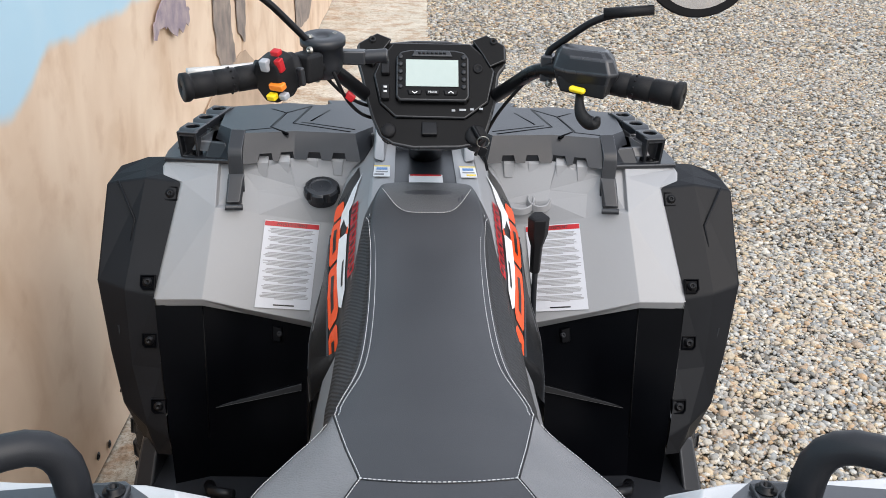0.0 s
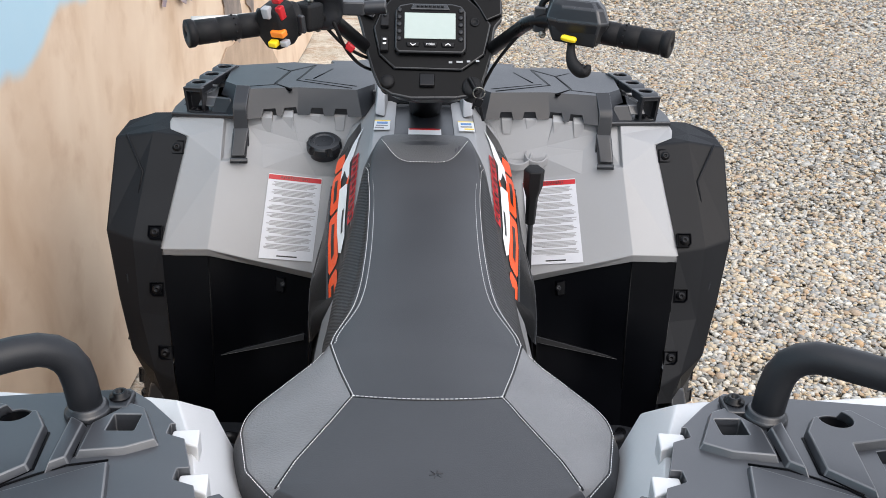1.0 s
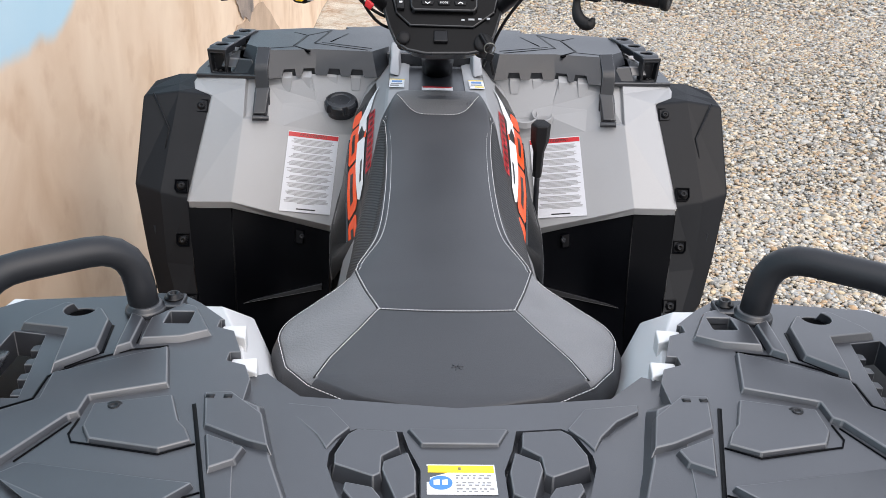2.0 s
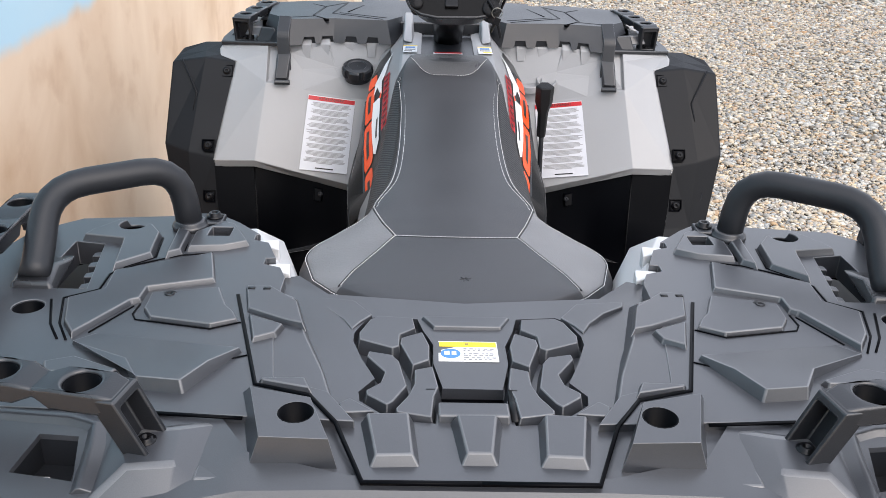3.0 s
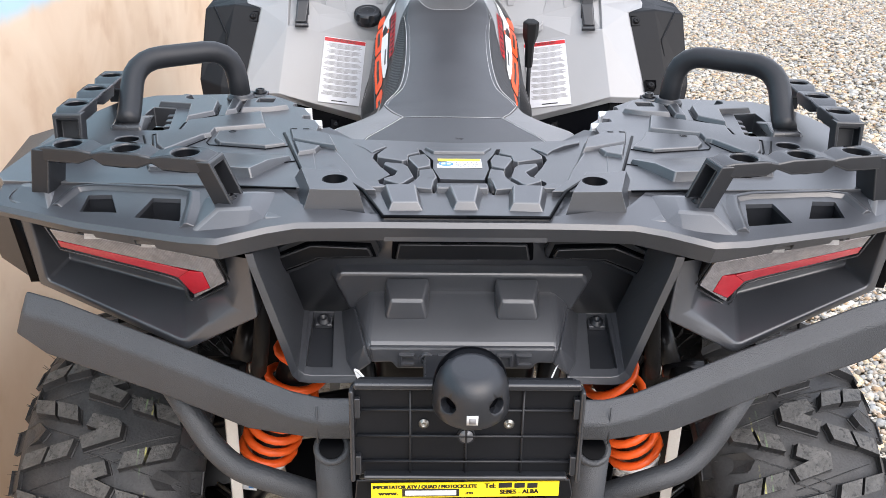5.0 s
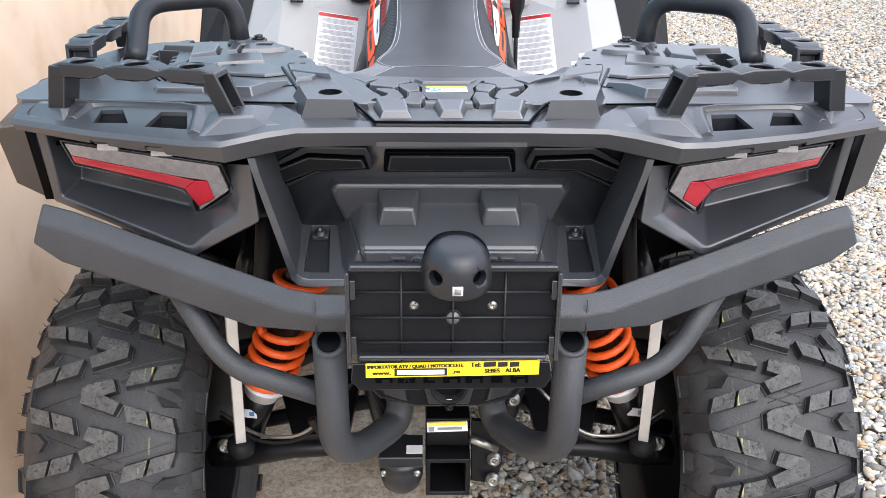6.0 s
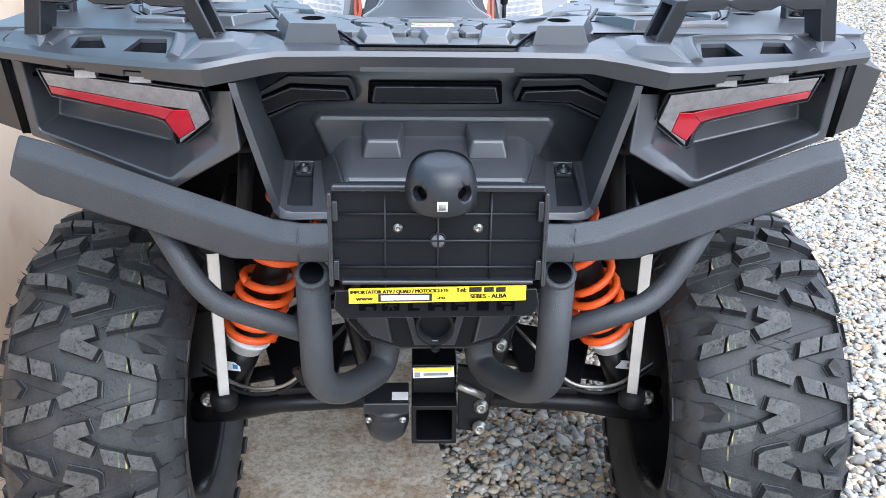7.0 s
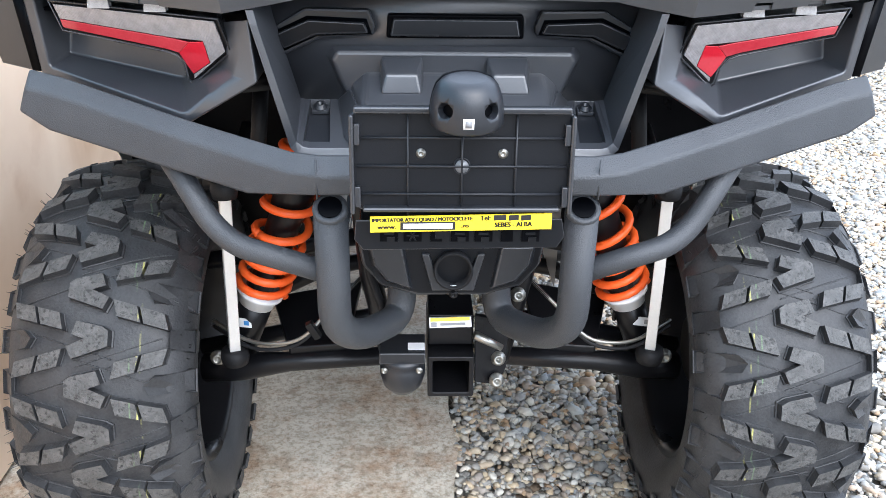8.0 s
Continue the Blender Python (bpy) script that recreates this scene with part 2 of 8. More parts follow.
def mural_material():
    """Printed sheet: pale blue sky over sand dunes, with soft streaks."""
    m = bpy.data.materials.new("printed_dune_sheet")
    m.use_nodes = True
    n, l = m.node_tree.nodes, m.node_tree.links
    b = n["Principled BSDF"]
    co = n.new("ShaderNodeTexCoord")
    sep = n.new("ShaderNodeSeparateXYZ")
    l.new(co.outputs["Object"], sep.inputs[0])
    streak_map = n.new("ShaderNodeMapping")
    streak_map.inputs["Scale"].default_value = (1, 1.3, 1.0)
    l.new(co.outputs["Object"], streak_map.inputs[0])
    noise1 = n.new("ShaderNodeTexNoise")
    noise1.inputs["Scale"].default_value, noise1.inputs["Detail"].default_value = 2.2, 7
    noise1.inputs["Distortion"].default_value = 0.6
    l.new(streak_map.outputs[0], noise1.inputs["Vector"])
    noise2 = n.new("ShaderNodeTexNoise")
    noise2.inputs["Scale"].default_value, noise2.inputs["Detail"].default_value = 7.0, 8
    l.new(co.outputs["Object"], noise2.inputs["Vector"])
    ramp = n.new("ShaderNodeValToRGB")
    e = ramp.color_ramp.elements
    e[0].position, e[0].color = 0.30, (0.60, 0.42, 0.275, 1)
    e[1].position, e[1].color = 0.70, (0.80, 0.64, 0.48, 1)
    mid = ramp.color_ramp.elements.new(0.5)
    mid.color = (0.73, 0.56, 0.41, 1)
    l.new(noise1.outputs["Fac"], ramp.inputs[0])
    spots = n.new("ShaderNodeValToRGB")
    spots.color_ramp.elements[0].position, spots.color_ramp.elements[0].color = 0.24, (0.72, 0.60, 0.50, 1)
    spots.color_ramp.elements[1].position, spots.color_ramp.elements[1].color = 0.44, (1, 1, 1, 1)
    l.new(noise2.outputs["Fac"], spots.inputs[0])
    sand = n.new("ShaderNodeMix")
    sand.data_type, sand.blend_type = "RGBA", "MULTIPLY"
    sand.inputs["Factor"].default_value = 0.6
    l.new(ramp.outputs[0], sand.inputs[6])
    l.new(spots.outputs[0], sand.inputs[7])
    rise = n.new("ShaderNodeMapRange")
    rise.interpolation_type = "SMOOTHSTEP"
    for k, v in (("From Min", 1.68), ("From Max", 1.98), ("To Min", 1.045), ("To Max", 1.14)):
        rise.inputs[k].default_value = v
    l.new(sep.outputs["Y"], rise.inputs["Value"])
    diff = n.new("ShaderNodeMath")
    diff.operation = "SUBTRACT"
    l.new(sep.outputs["Z"], diff.inputs[0])
    l.new(rise.outputs[0], diff.inputs[1])
    wob = n.new("ShaderNodeMath")
    wob.operation = "MULTIPLY_ADD"
    l.new(noise2.outputs["Fac"], wob.inputs[0])
    wob.inputs[1].default_value = 0.06
    l.new(diff.outputs[0], wob.inputs[2])
    edge = n.new("ShaderNodeMapRange")
    edge.interpolation_type = "SMOOTHSTEP"
    edge.inputs["From Min"].default_value, edge.inputs["From Max"].default_value = 0.01, 0.05
    l.new(wob.outputs[0], edge.inputs["Value"])
    blue = n.new("ShaderNodeMix")
    blue.data_type = "RGBA"
    blue.inputs[6].default_value, blue.inputs[7].default_value = (0.36, 0.60, 0.74, 1), (0.52, 0.69, 0.78, 1)
    l.new(noise1.outputs["Fac"], blue.inputs["Factor"])
    both = n.new("ShaderNodeMix")
    both.data_type = "RGBA"
    l.new(edge.outputs[0], both.inputs["Factor"])
    l.new(sand.outputs[2], both.inputs[6])
    l.new(blue.outputs[2], both.inputs[7])
    l.new(both.outputs[2], b.inputs["Base Color"])
    b.inputs["Roughness"].default_value = 0.55
    bp = n.new("ShaderNodeBump")
    bp.inputs["Strength"].default_value, bp.inputs["Distance"].default_value = 0.15, 0.01
    l.new(noise1.outputs["Fac"], bp.inputs["Height"])
    l.new(bp.outputs["Normal"], b.inputs["Normal"])
    return m


def pebble_material(name, bed=False):
    m = bpy.data.materials.new(name)
    m.use_nodes = True
    n, l = m.node_tree.nodes, m.node_tree.links
    b = n["Principled BSDF"]
    co = n.new("ShaderNodeTexCoord")
    ramp = n.new("ShaderNodeValToRGB")
    ramp.color_ramp.interpolation = "LINEAR"
    tones = ((0.0, (0.14, 0.125, 0.105)), (0.14, (0.31, 0.325, 0.34)), (0.28, (0.44, 0.30, 0.18)), (0.40, (0.37, 0.395, 0.42)), (0.52, (0.53, 0.44, 0.31)),
             (0.64, (0.27, 0.295, 0.325)), (0.76, (0.57, 0.46, 0.32)), (0.88, (0.47, 0.48, 0.475)), (1.0, (0.66, 0.63, 0.57)))
    els = ramp.color_ramp.elements
    els[0].color, els[1].color = (*tones[0][1], 1), (*tones[-1][1], 1)
    for p, c in tones[1:-1]:
        els.new(p).color = (*c, 1)
    fine = n.new("ShaderNodeTexNoise")
    fine.inputs["Scale"].default_value, fine.inputs["Detail"].default_value = 90, 5
    l.new(co.outputs["Object"], fine.inputs["Vector"])
    shade = n.new("ShaderNodeMix")
    shade.data_type, shade.blend_type = "RGBA", "MULTIPLY"
    shade.inputs["Factor"].default_value = 1.0
    shade.inputs[7].default_value = (0.60, 0.58, 0.535, 1) if bed else (0.95, 0.925, 0.865, 1)
    if bed:
        cell = n.new("ShaderNodeTexVoronoi")
        cell.inputs["Scale"].default_value = 42
        l.new(co.outputs["Object"], cell.inputs["Vector"])
        sep = n.new("ShaderNodeSeparateColor")
        l.new(cell.outputs["Color"], sep.inputs[0])
        l.new(sep.outputs[0], ramp.inputs[0])
        height = cell.outputs["Distance"]
    else:
        geo = n.new("ShaderNodeNewGeometry")
        l.new(geo.outputs["Random Per Island"], ramp.inputs[0])
        height = fine.outputs["Fac"]
    mix = n.new("ShaderNodeMix")
    mix.data_type, mix.blend_type = "RGBA", "OVERLAY"
    mix.inputs["Factor"].default_value = 0.45
    l.new(ramp.outputs[0], mix.inputs[6])
    l.new(fine.outputs["Fac"], mix.inputs[7])
    l.new(mix.outputs[2], shade.inputs[6])
    l.new(shade.outputs[2], b.inputs["Base Color"])
    b.inputs["Roughness"].default_value = 0.75
    bp = n.new("ShaderNodeBump")
    bp.invert = bed
    bp.inputs["Strength"].default_value, bp.inputs["Distance"].default_value = (0.9, 0.02) if bed else (0.25, 0.003)
    l.new(height, bp.inputs["Height"])
    l.new(bp.outputs["Normal"], b.inputs["Normal"])
    return m


CONCRETE = concrete_material()
MURAL = mural_material()
PEBBLE = pebble_material("mixed_river_pebbles")
PEBBLE_BED = pebble_material("packed_pebble_bed", bed=True)

# ---- building helpers ----


def mesh_from(bm, name):
    bmesh.ops.remove_doubles(bm, verts=bm.verts, dist=1e-5)
    bmesh.ops.recalc_face_normals(bm, faces=bm.faces)
    me = bpy.data.meshes.new(name)
    bm.to_mesh(me)
    bm.free()
    return me


def part(name, bm, material, parent, label="", bevel=0.0, seg=2, smooth=True, angle=28, lit_edges=True, crisp=False):
    """Links a bmesh as one mesh object under a thing or a part."""
    me = mesh_from(bm, name) if isinstance(bm, bmesh.types.BMesh) else bm
    if material and not me.materials:
        me.materials.append(material)
    ob = new(name, me)
    if parent is not None:
        ob.parent = parent
        if parent.type == "EMPTY":
            ob.matrix_parent_inverse = Matrix.Translation(parent.location).inverted()
    if smooth:
        for p in me.polygons:
            p.use_smooth = True
    if bevel:
        bv = ob.modifiers.new("bevel", "BEVEL")
        bv.width, bv.segments, bv.limit_method, bv.angle_limit = bevel, seg, "ANGLE", radians(angle)
        bv.miter_outer = "MITER_ARC"
        # bevel faces take the paler colour as a painted edge highlight
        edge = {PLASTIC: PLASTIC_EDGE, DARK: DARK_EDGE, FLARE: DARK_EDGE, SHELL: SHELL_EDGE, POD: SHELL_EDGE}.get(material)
        if edge and lit_edges:
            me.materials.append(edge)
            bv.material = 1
        if not crisp:
            wnm = ob.modifiers.new("normals", "WEIGHTED_NORMAL")
            wnm.keep_sharp = False
    if label:
        ob["label"] = label
    return ob


def flip(pts, s):
    return [(s * x, y, z) for x, y, z in pts]


def face(bm, pts):
    return bm.faces.new([bm.verts.new(p) for p in pts])


def hull_between(bm, a, b, cap_a=True, cap_b=True):
    """A closed solid between two loops of as many points."""
    va, vb = [bm.verts.new(p) for p in a], [bm.verts.new(p) for p in b]
    n = len(va)
    for i in range(n):
        bm.faces.new((va[i], va[(i + 1) % n], vb[(i + 1) % n], vb[i]))
    if cap_a:
        bm.faces.new(va[::-1])
    if cap_b:
        bm.faces.new(vb)


def slab(bm, pts, d):
    """A sheet cut to an outline and given the thickness d (a vector)."""
    hull_between(bm, pts, [tuple(Vector(p) + Vector(d)) for p in pts])


def inset(pts, by, axis="z"):
    """The outline drawn in by a distance, in the plane across an axis."""
    k = {"z": (0, 1), "y": (0, 2), "x": (1, 2)}[axis]
    q = [Vector((p[k[0]], p[k[1]])) for p in pts]
    area = sum(q[i].x * q[(i + 1) % len(q)].y - q[(i + 1) % len(q)].x * q[i].y for i in range(len(q)))
    out = []
    for i in range(len(q)):
        e1, e2 = (q[i] - q[i - 1]).normalized(), (q[(i + 1) % len(q)] - q[i]).normalized()
        n1, n2 = Vector((-e1.y, e1.x)), Vector((-e2.y, e2.x))
        m = n1 + n2
        m = m / max(0.35, m.length_squared) * 2
        m *= by if area > 0 else -by
        if m.length > 2.2 * abs(by):
            m *= 2.2 * abs(by) / m.length
        c = list(pts[i])
        c[k[0]], c[k[1]] = q[i].x + m.x, q[i].y + m.y
        out.append(tuple(c))
    return out


def pad(bm, pts, height, slope=0.004, axis="z", deep=0.004):
    """A raised pad with sloping sides on an outline; height along the axis."""
    ax = {"x": 0, "y": 1, "z": 2}[axis]
    top = []
    for p in inset(pts, slope * 0.6, axis):
        c = list(p)
        c[ax] += height
        top.append(tuple(c))
    low = []
    for p in inset(pts, -slope * 0.5, axis):
        c = list(p)
        c[ax] -= deep * (1 if height > 0 else -1)
        low.append(tuple(c))
    hull_between(bm, low, top)


def grid(bm, rows, closed=False):
    v = [[bm.verts.new(p) for p in r] for r in rows]
    for i in range(len(v) - 1):
        n = len(v[i])
        for j in range(n if closed else n - 1):
            bm.faces.new((v[i][j], v[i][(j + 1) % n], v[i + 1][(j + 1) % n], v[i + 1][j]))
    return v


def patch_grid(bm, rows, n=5):
    """A sheet through rows of points, each field filled evenly."""
    fine = []
    rows = [[Vector(p) for p in r] for r in rows]
    for i in range(len(rows) - 1):
        for a in range(n):
            t = a / n
            line = [p.lerp(q, t) for p, q in zip(rows[i], rows[i + 1])]
            fine.append(line)
    fine.append(rows[-1])
    out = []
    for line in fine:
        r = []
        for j in range(len(line) - 1):
            r += [line[j].lerp(line[j + 1], b / n) for b in range(n)]
        out.append(r + [line[-1]])
    return grid(bm, out)


def wrap(bm, pts):
    """The tight solid round some points."""
    vs = [bm.verts.new(p) for p in pts]
    bmesh.ops.convex_hull(bm, input=vs)
    loose = [v for v in vs if v.is_valid and not v.link_faces]
    bmesh.ops.delete(bm, geom=loose, context="VERTS")
    bmesh.ops.dissolve_limit(bm, angle_limit=radians(2), verts=bm.verts[:], edges=bm.edges[:])


def box(bm, c, size, m=None):
    sx, sy, sz = (s / 2 for s in size)
    c = Vector(c)
    m = m or Matrix.Identity(3)
    lo = [c + m @ Vector(p) for p in ((-sx, -sy, -sz), (sx, -sy, -sz), (sx, sy, -sz), (-sx, sy, -sz))]
    hi = [c + m @ Vector(p) for p in ((-sx, -sy, sz), (sx, -sy, sz), (sx, sy, sz), (-sx, sy, sz))]
    hull_between(bm, lo, hi)


def turn(rx=0, ry=0, rz=0):
    return Euler([radians(a) for a in (rx, ry, rz)]).to_matrix()


def rounded(pts, r, n=5):
    """A path whose corners are rounded by r."""
    pts = [Vector(p) for p in pts]
    out = [pts[0]]
    for i in range(1, len(pts) - 1):
        a, p, b = pts[i - 1], pts[i], pts[i + 1]
        d = min(r, (a - p).length * 0.48, (b - p).length * 0.48)
        s, e = p + (a - p).normalized() * d, p + (b - p).normalized() * d
        for k in range(n + 1):
            t = k / n
            out.append(s * (1 - t) ** 2 + p * 2 * t * (1 - t) + e * t * t)
    out.append(pts[-1])
    return out


def tube(bm, pts, r, n=14, bend=0.0, caps=True, up=(0, 0, 1), shape=None):
    """A bar of round (or given) section along a path."""
    path = rounded(pts, bend) if bend else [Vector(p) for p in pts]
    rings, ref = [], Vector(up)
    for i, p in enumerate(path):
        t = (path[min(i + 1, len(path) - 1)] - path[max(i - 1, 0)]).normalized()
        u = ref - t * ref.dot(t)
        if u.length < 1e-3:
            u = Vector((1, 0, 0)) - t * t.x
        u.normalize()
        ref = u
        v = t.cross(u)
        if shape:
            rings.append([p + v * a + u * b for a, b in shape])
        else:
            rr = float(np.interp(i / (len(path) - 1) * (len(r) - 1), range(len(r)), r)) if isinstance(r, (list, tuple)) else r
            rings.append([p + (v * math.cos(2 * math.pi * k / n) + u * math.sin(2 * math.pi * k / n)) * rr for k in range(n)])
    vs = grid(bm, rings, True)
    if caps:
        bm.faces.new(vs[0][::-1])
        bm.faces.new(vs[-1])


def rod(bm, a, b, r, n=16, r2=None):
    tube(bm, [a, b], [r, r2 if r2 is not None else r], n)


def lathe(bm, profile, centre, axis, n=24):
    """Turns (radius, height) pairs round an axis through centre."""
    ax = Vector(axis).normalized()
    u = ax.orthogonal().normalized()
    v = ax.cross(u)
    c = Vector(centre)
    rows = [[c + ax * h + (u * math.cos(2 * math.pi * k / n) + v * math.sin(2 * math.pi * k / n)) * max(r, 1e-4) for k in range(n)] for r, h in profile]
    vs = grid(bm, rows, True)
    bm.faces.new(vs[0][::-1])
    bm.faces.new(vs[-1])


def cut(ob, *cutters):
    """Takes the cutters' solids out of an object's mesh, for good."""
    for bm in cutters:
        me = mesh_from(bm, "cutter")
        tool = new("cutter", me)
        mod = ob.modifiers.new("hole", "BOOLEAN")
        mod.operation, mod.object, mod.solver = "DIFFERENCE", tool, "EXACT"
        keep = [(m, m.show_viewport) for m in ob.modifiers if m != mod]
        for m, _ in keep:
            m.show_viewport = False
        bpy.context.view_layer.update()
        got = bpy.data.meshes.new_from_object(ob.evaluated_get(bpy.context.evaluated_depsgraph_get()))
        for m, s in keep:
            m.show_viewport = s
        ob.modifiers.remove(mod)
        ob.data = got
        bpy.data.objects.remove(tool)


def text_mesh(body, size, m, depth=0.0004):
    """Lettering in the built-in font as a mesh, laid by the matrix m."""
    c = bpy.data.curves.new("lettering", "FONT")
    c.body, c.size, c.extrude, c.align_x, c.align_y = body, size, depth, "CENTER", "CENTER"
    c.resolution_u = 3
    o = bpy.data.objects.new("lettering", c)
    scene.collection.objects.link(o)
    bpy.context.view_layer.update()
    me = bpy.data.meshes.new_from_object(o.evaluated_get(bpy.context.evaluated_depsgraph_get()))
    bpy.data.objects.remove(o)
    me.transform(m)
    return me


def plane_matrix(o, right, up):
    """A pose with its x along right, its y along up."""
    r = Vector(right).normalized()
    u = (Vector(up) - r * Vector(up).dot(r)).normalized()
    w = r.cross(u)
    return Matrix.Translation(o) @ Matrix((r, u, w)).transposed().to_4x4()


def arc(cx, cy, r, a0, a1, n):
    return [(cx + r * math.cos(radians(a0 + (a1 - a0) * i / n)), cy + r * math.sin(radians(a0 + (a1 - a0) * i / n))) for i in range(n + 1)]


def bolt(parent, p, axis, r=0.006, h=0.004, material=None, name="bolt"):
    bm = bmesh.new()
    lathe(bm, [(r * 1.5, 0), (r * 1.5, h * 0.3), (r, h * 0.35), (r, h), (r * 0.55, h), (r * 0.5, h * 0.4)], p, axis, 12)
    return part(name, bm, material or DARK, parent)

# ---- ground, yard and wall ----


def edge_x(y):
    return 0.028 + 0.0235 * y


def build_ground():
    bm = bmesh.new()
    face(bm, [(-400, -400, -0.022), (400, -400, -0.022), (400, 400, -0.022), (-400, 400, -0.022)])
    tagged(part("ground", bm, PEBBLE_BED, None, smooth=False), "wide bed of grey and beige pebbles", "ground", kind="structure")
    bm = bmesh.new()
    rnd = random.Random(4)
    ys = [-5 + 0.12 * i for i in range(260)]
    left = [(-0.98, y) for y in ys]
    right = [(edge_x(y) + rnd.uniform(-0.012, 0.012), y) for y in ys]
    vt = [[bm.verts.new((x, y, z)) for x, y in row] for row in (left, right) for z in (0.0, -0.06)]
    lt, lb, rt, rb = vt
    for i in range(len(ys) - 1):
        bm.faces.new((lt[i], rt[i], rt[i + 1], lt[i + 1]))
        bm.faces.new((rt[i], rb[i], rb[i + 1], rt[i + 1]))
        bm.faces.new((lt[i], lt[i + 1], lb[i + 1], lb[i]))
    tagged(part("pavement", bm, CONCRETE, None, smooth=False), "stained weathered concrete strip along the wall", "pavement", kind="structure")


def pebbles(name, count_per_m2, x0, x1, y0, y1, size, faces, seed, label):
    """Loose stones strewn over a rectangle, as one mesh."""
    rng = np.random.default_rng(seed)
    bm = bmesh.new()
    if faces == 20:
        bmesh.ops.create_icosphere(bm, subdivisions=1, radius=1)
    else:
        bmesh.ops.create_cube(bm, size=1.5)
    base = np.array([v.co[:] for v in bm.verts])
    tri = np.array([[v.index for v in f.verts] for f in bm.faces])
    bm.free()
    n = int(count_per_m2 * (x1 - x0) * (y1 - y0))
    px, py = rng.uniform(x0, x1, n), rng.uniform(y0, y1, n)
    keep = px > 0.028 + 0.0235 * py + 0.004 * rng.standard_normal(n)
    px, py = px[keep], py[keep]
    n = len(px)
    r = size * np.exp(rng.normal(0, 0.32, n))
    shape = np.stack([r * rng.uniform(0.9, 1.65, n), r * rng.uniform(0.72, 1.12, n), r * rng.uniform(0.42, 0.72, n)], 1)
    v = base[None] * shape[:, None, :] * rng.uniform(0.70, 1.24, (n, len(base), 1))
    a, tl = rng.uniform(0, 2 * np.pi, n), rng.normal(0, 0.35, n)
    ct, st = np.cos(tl)[:, None], np.sin(tl)[:, None]
    y1_, z1_ = v[..., 1] * ct - v[..., 2] * st, v[..., 1] * st + v[..., 2] * ct
    v = np.stack([v[..., 0], y1_, z1_], -1)
    ca, sa = np.cos(a)[:, None], np.sin(a)[:, None]
    x2, y2 = v[..., 0] * ca - v[..., 1] * sa, v[..., 0] * sa + v[..., 1] * ca
    pz = rng.uniform(-0.012, -0.002, n)
    v = np.stack([x2 + px[:, None], y2 + py[:, None], v[..., 2] + pz[:, None]], -1)
    allv = v.reshape(-1, 3)
    allf = (tri[None] + (np.arange(n) * len(base))[:, None, None]).reshape(-1, tri.shape[1])
    me = bpy.data.meshes.new(name)
    me.vertices.add(len(allv))
    me.vertices.foreach_set("co", allv.ravel())
    k = tri.shape[1]
    me.loops.add(allf.size)
    me.loops.foreach_set("vertex_index", allf.ravel().astype(np.int32))
    me.polygons.add(len(allf))
    me.polygons.foreach_set("loop_start", np.arange(0, allf.size, k, dtype=np.int32))
    me.polygons.foreach_set("use_smooth", np.ones(len(allf), dtype=bool))
    me.update(calc_edges=True)
    me.materials.append(PEBBLE)
    tagged(new(name, me), label, "gravel", kind="stuff")


build_ground()
pebbles("gravel", 9800, 0.0, 2.3, 0.1, 3.5, 0.0081, 20, 1, "loose rounded grey, beige and white river pebbles")
pebbles("gravel", 5200, 0.0, 2.3, 3.5, 8.0, 0.0082, 6, 2, "loose pebbles further along the yard")
pebbles("gravel", 3400, 2.3, 4.5, 1.5, 8.0, 0.0086, 6, 3, "loose pebbles out in the open yard")
pebbles("gravel", 950, 0.0, 7.0, 8.0, 13.0, 0.0125, 6, 5, "coarse pebbles at the far side of the yard")


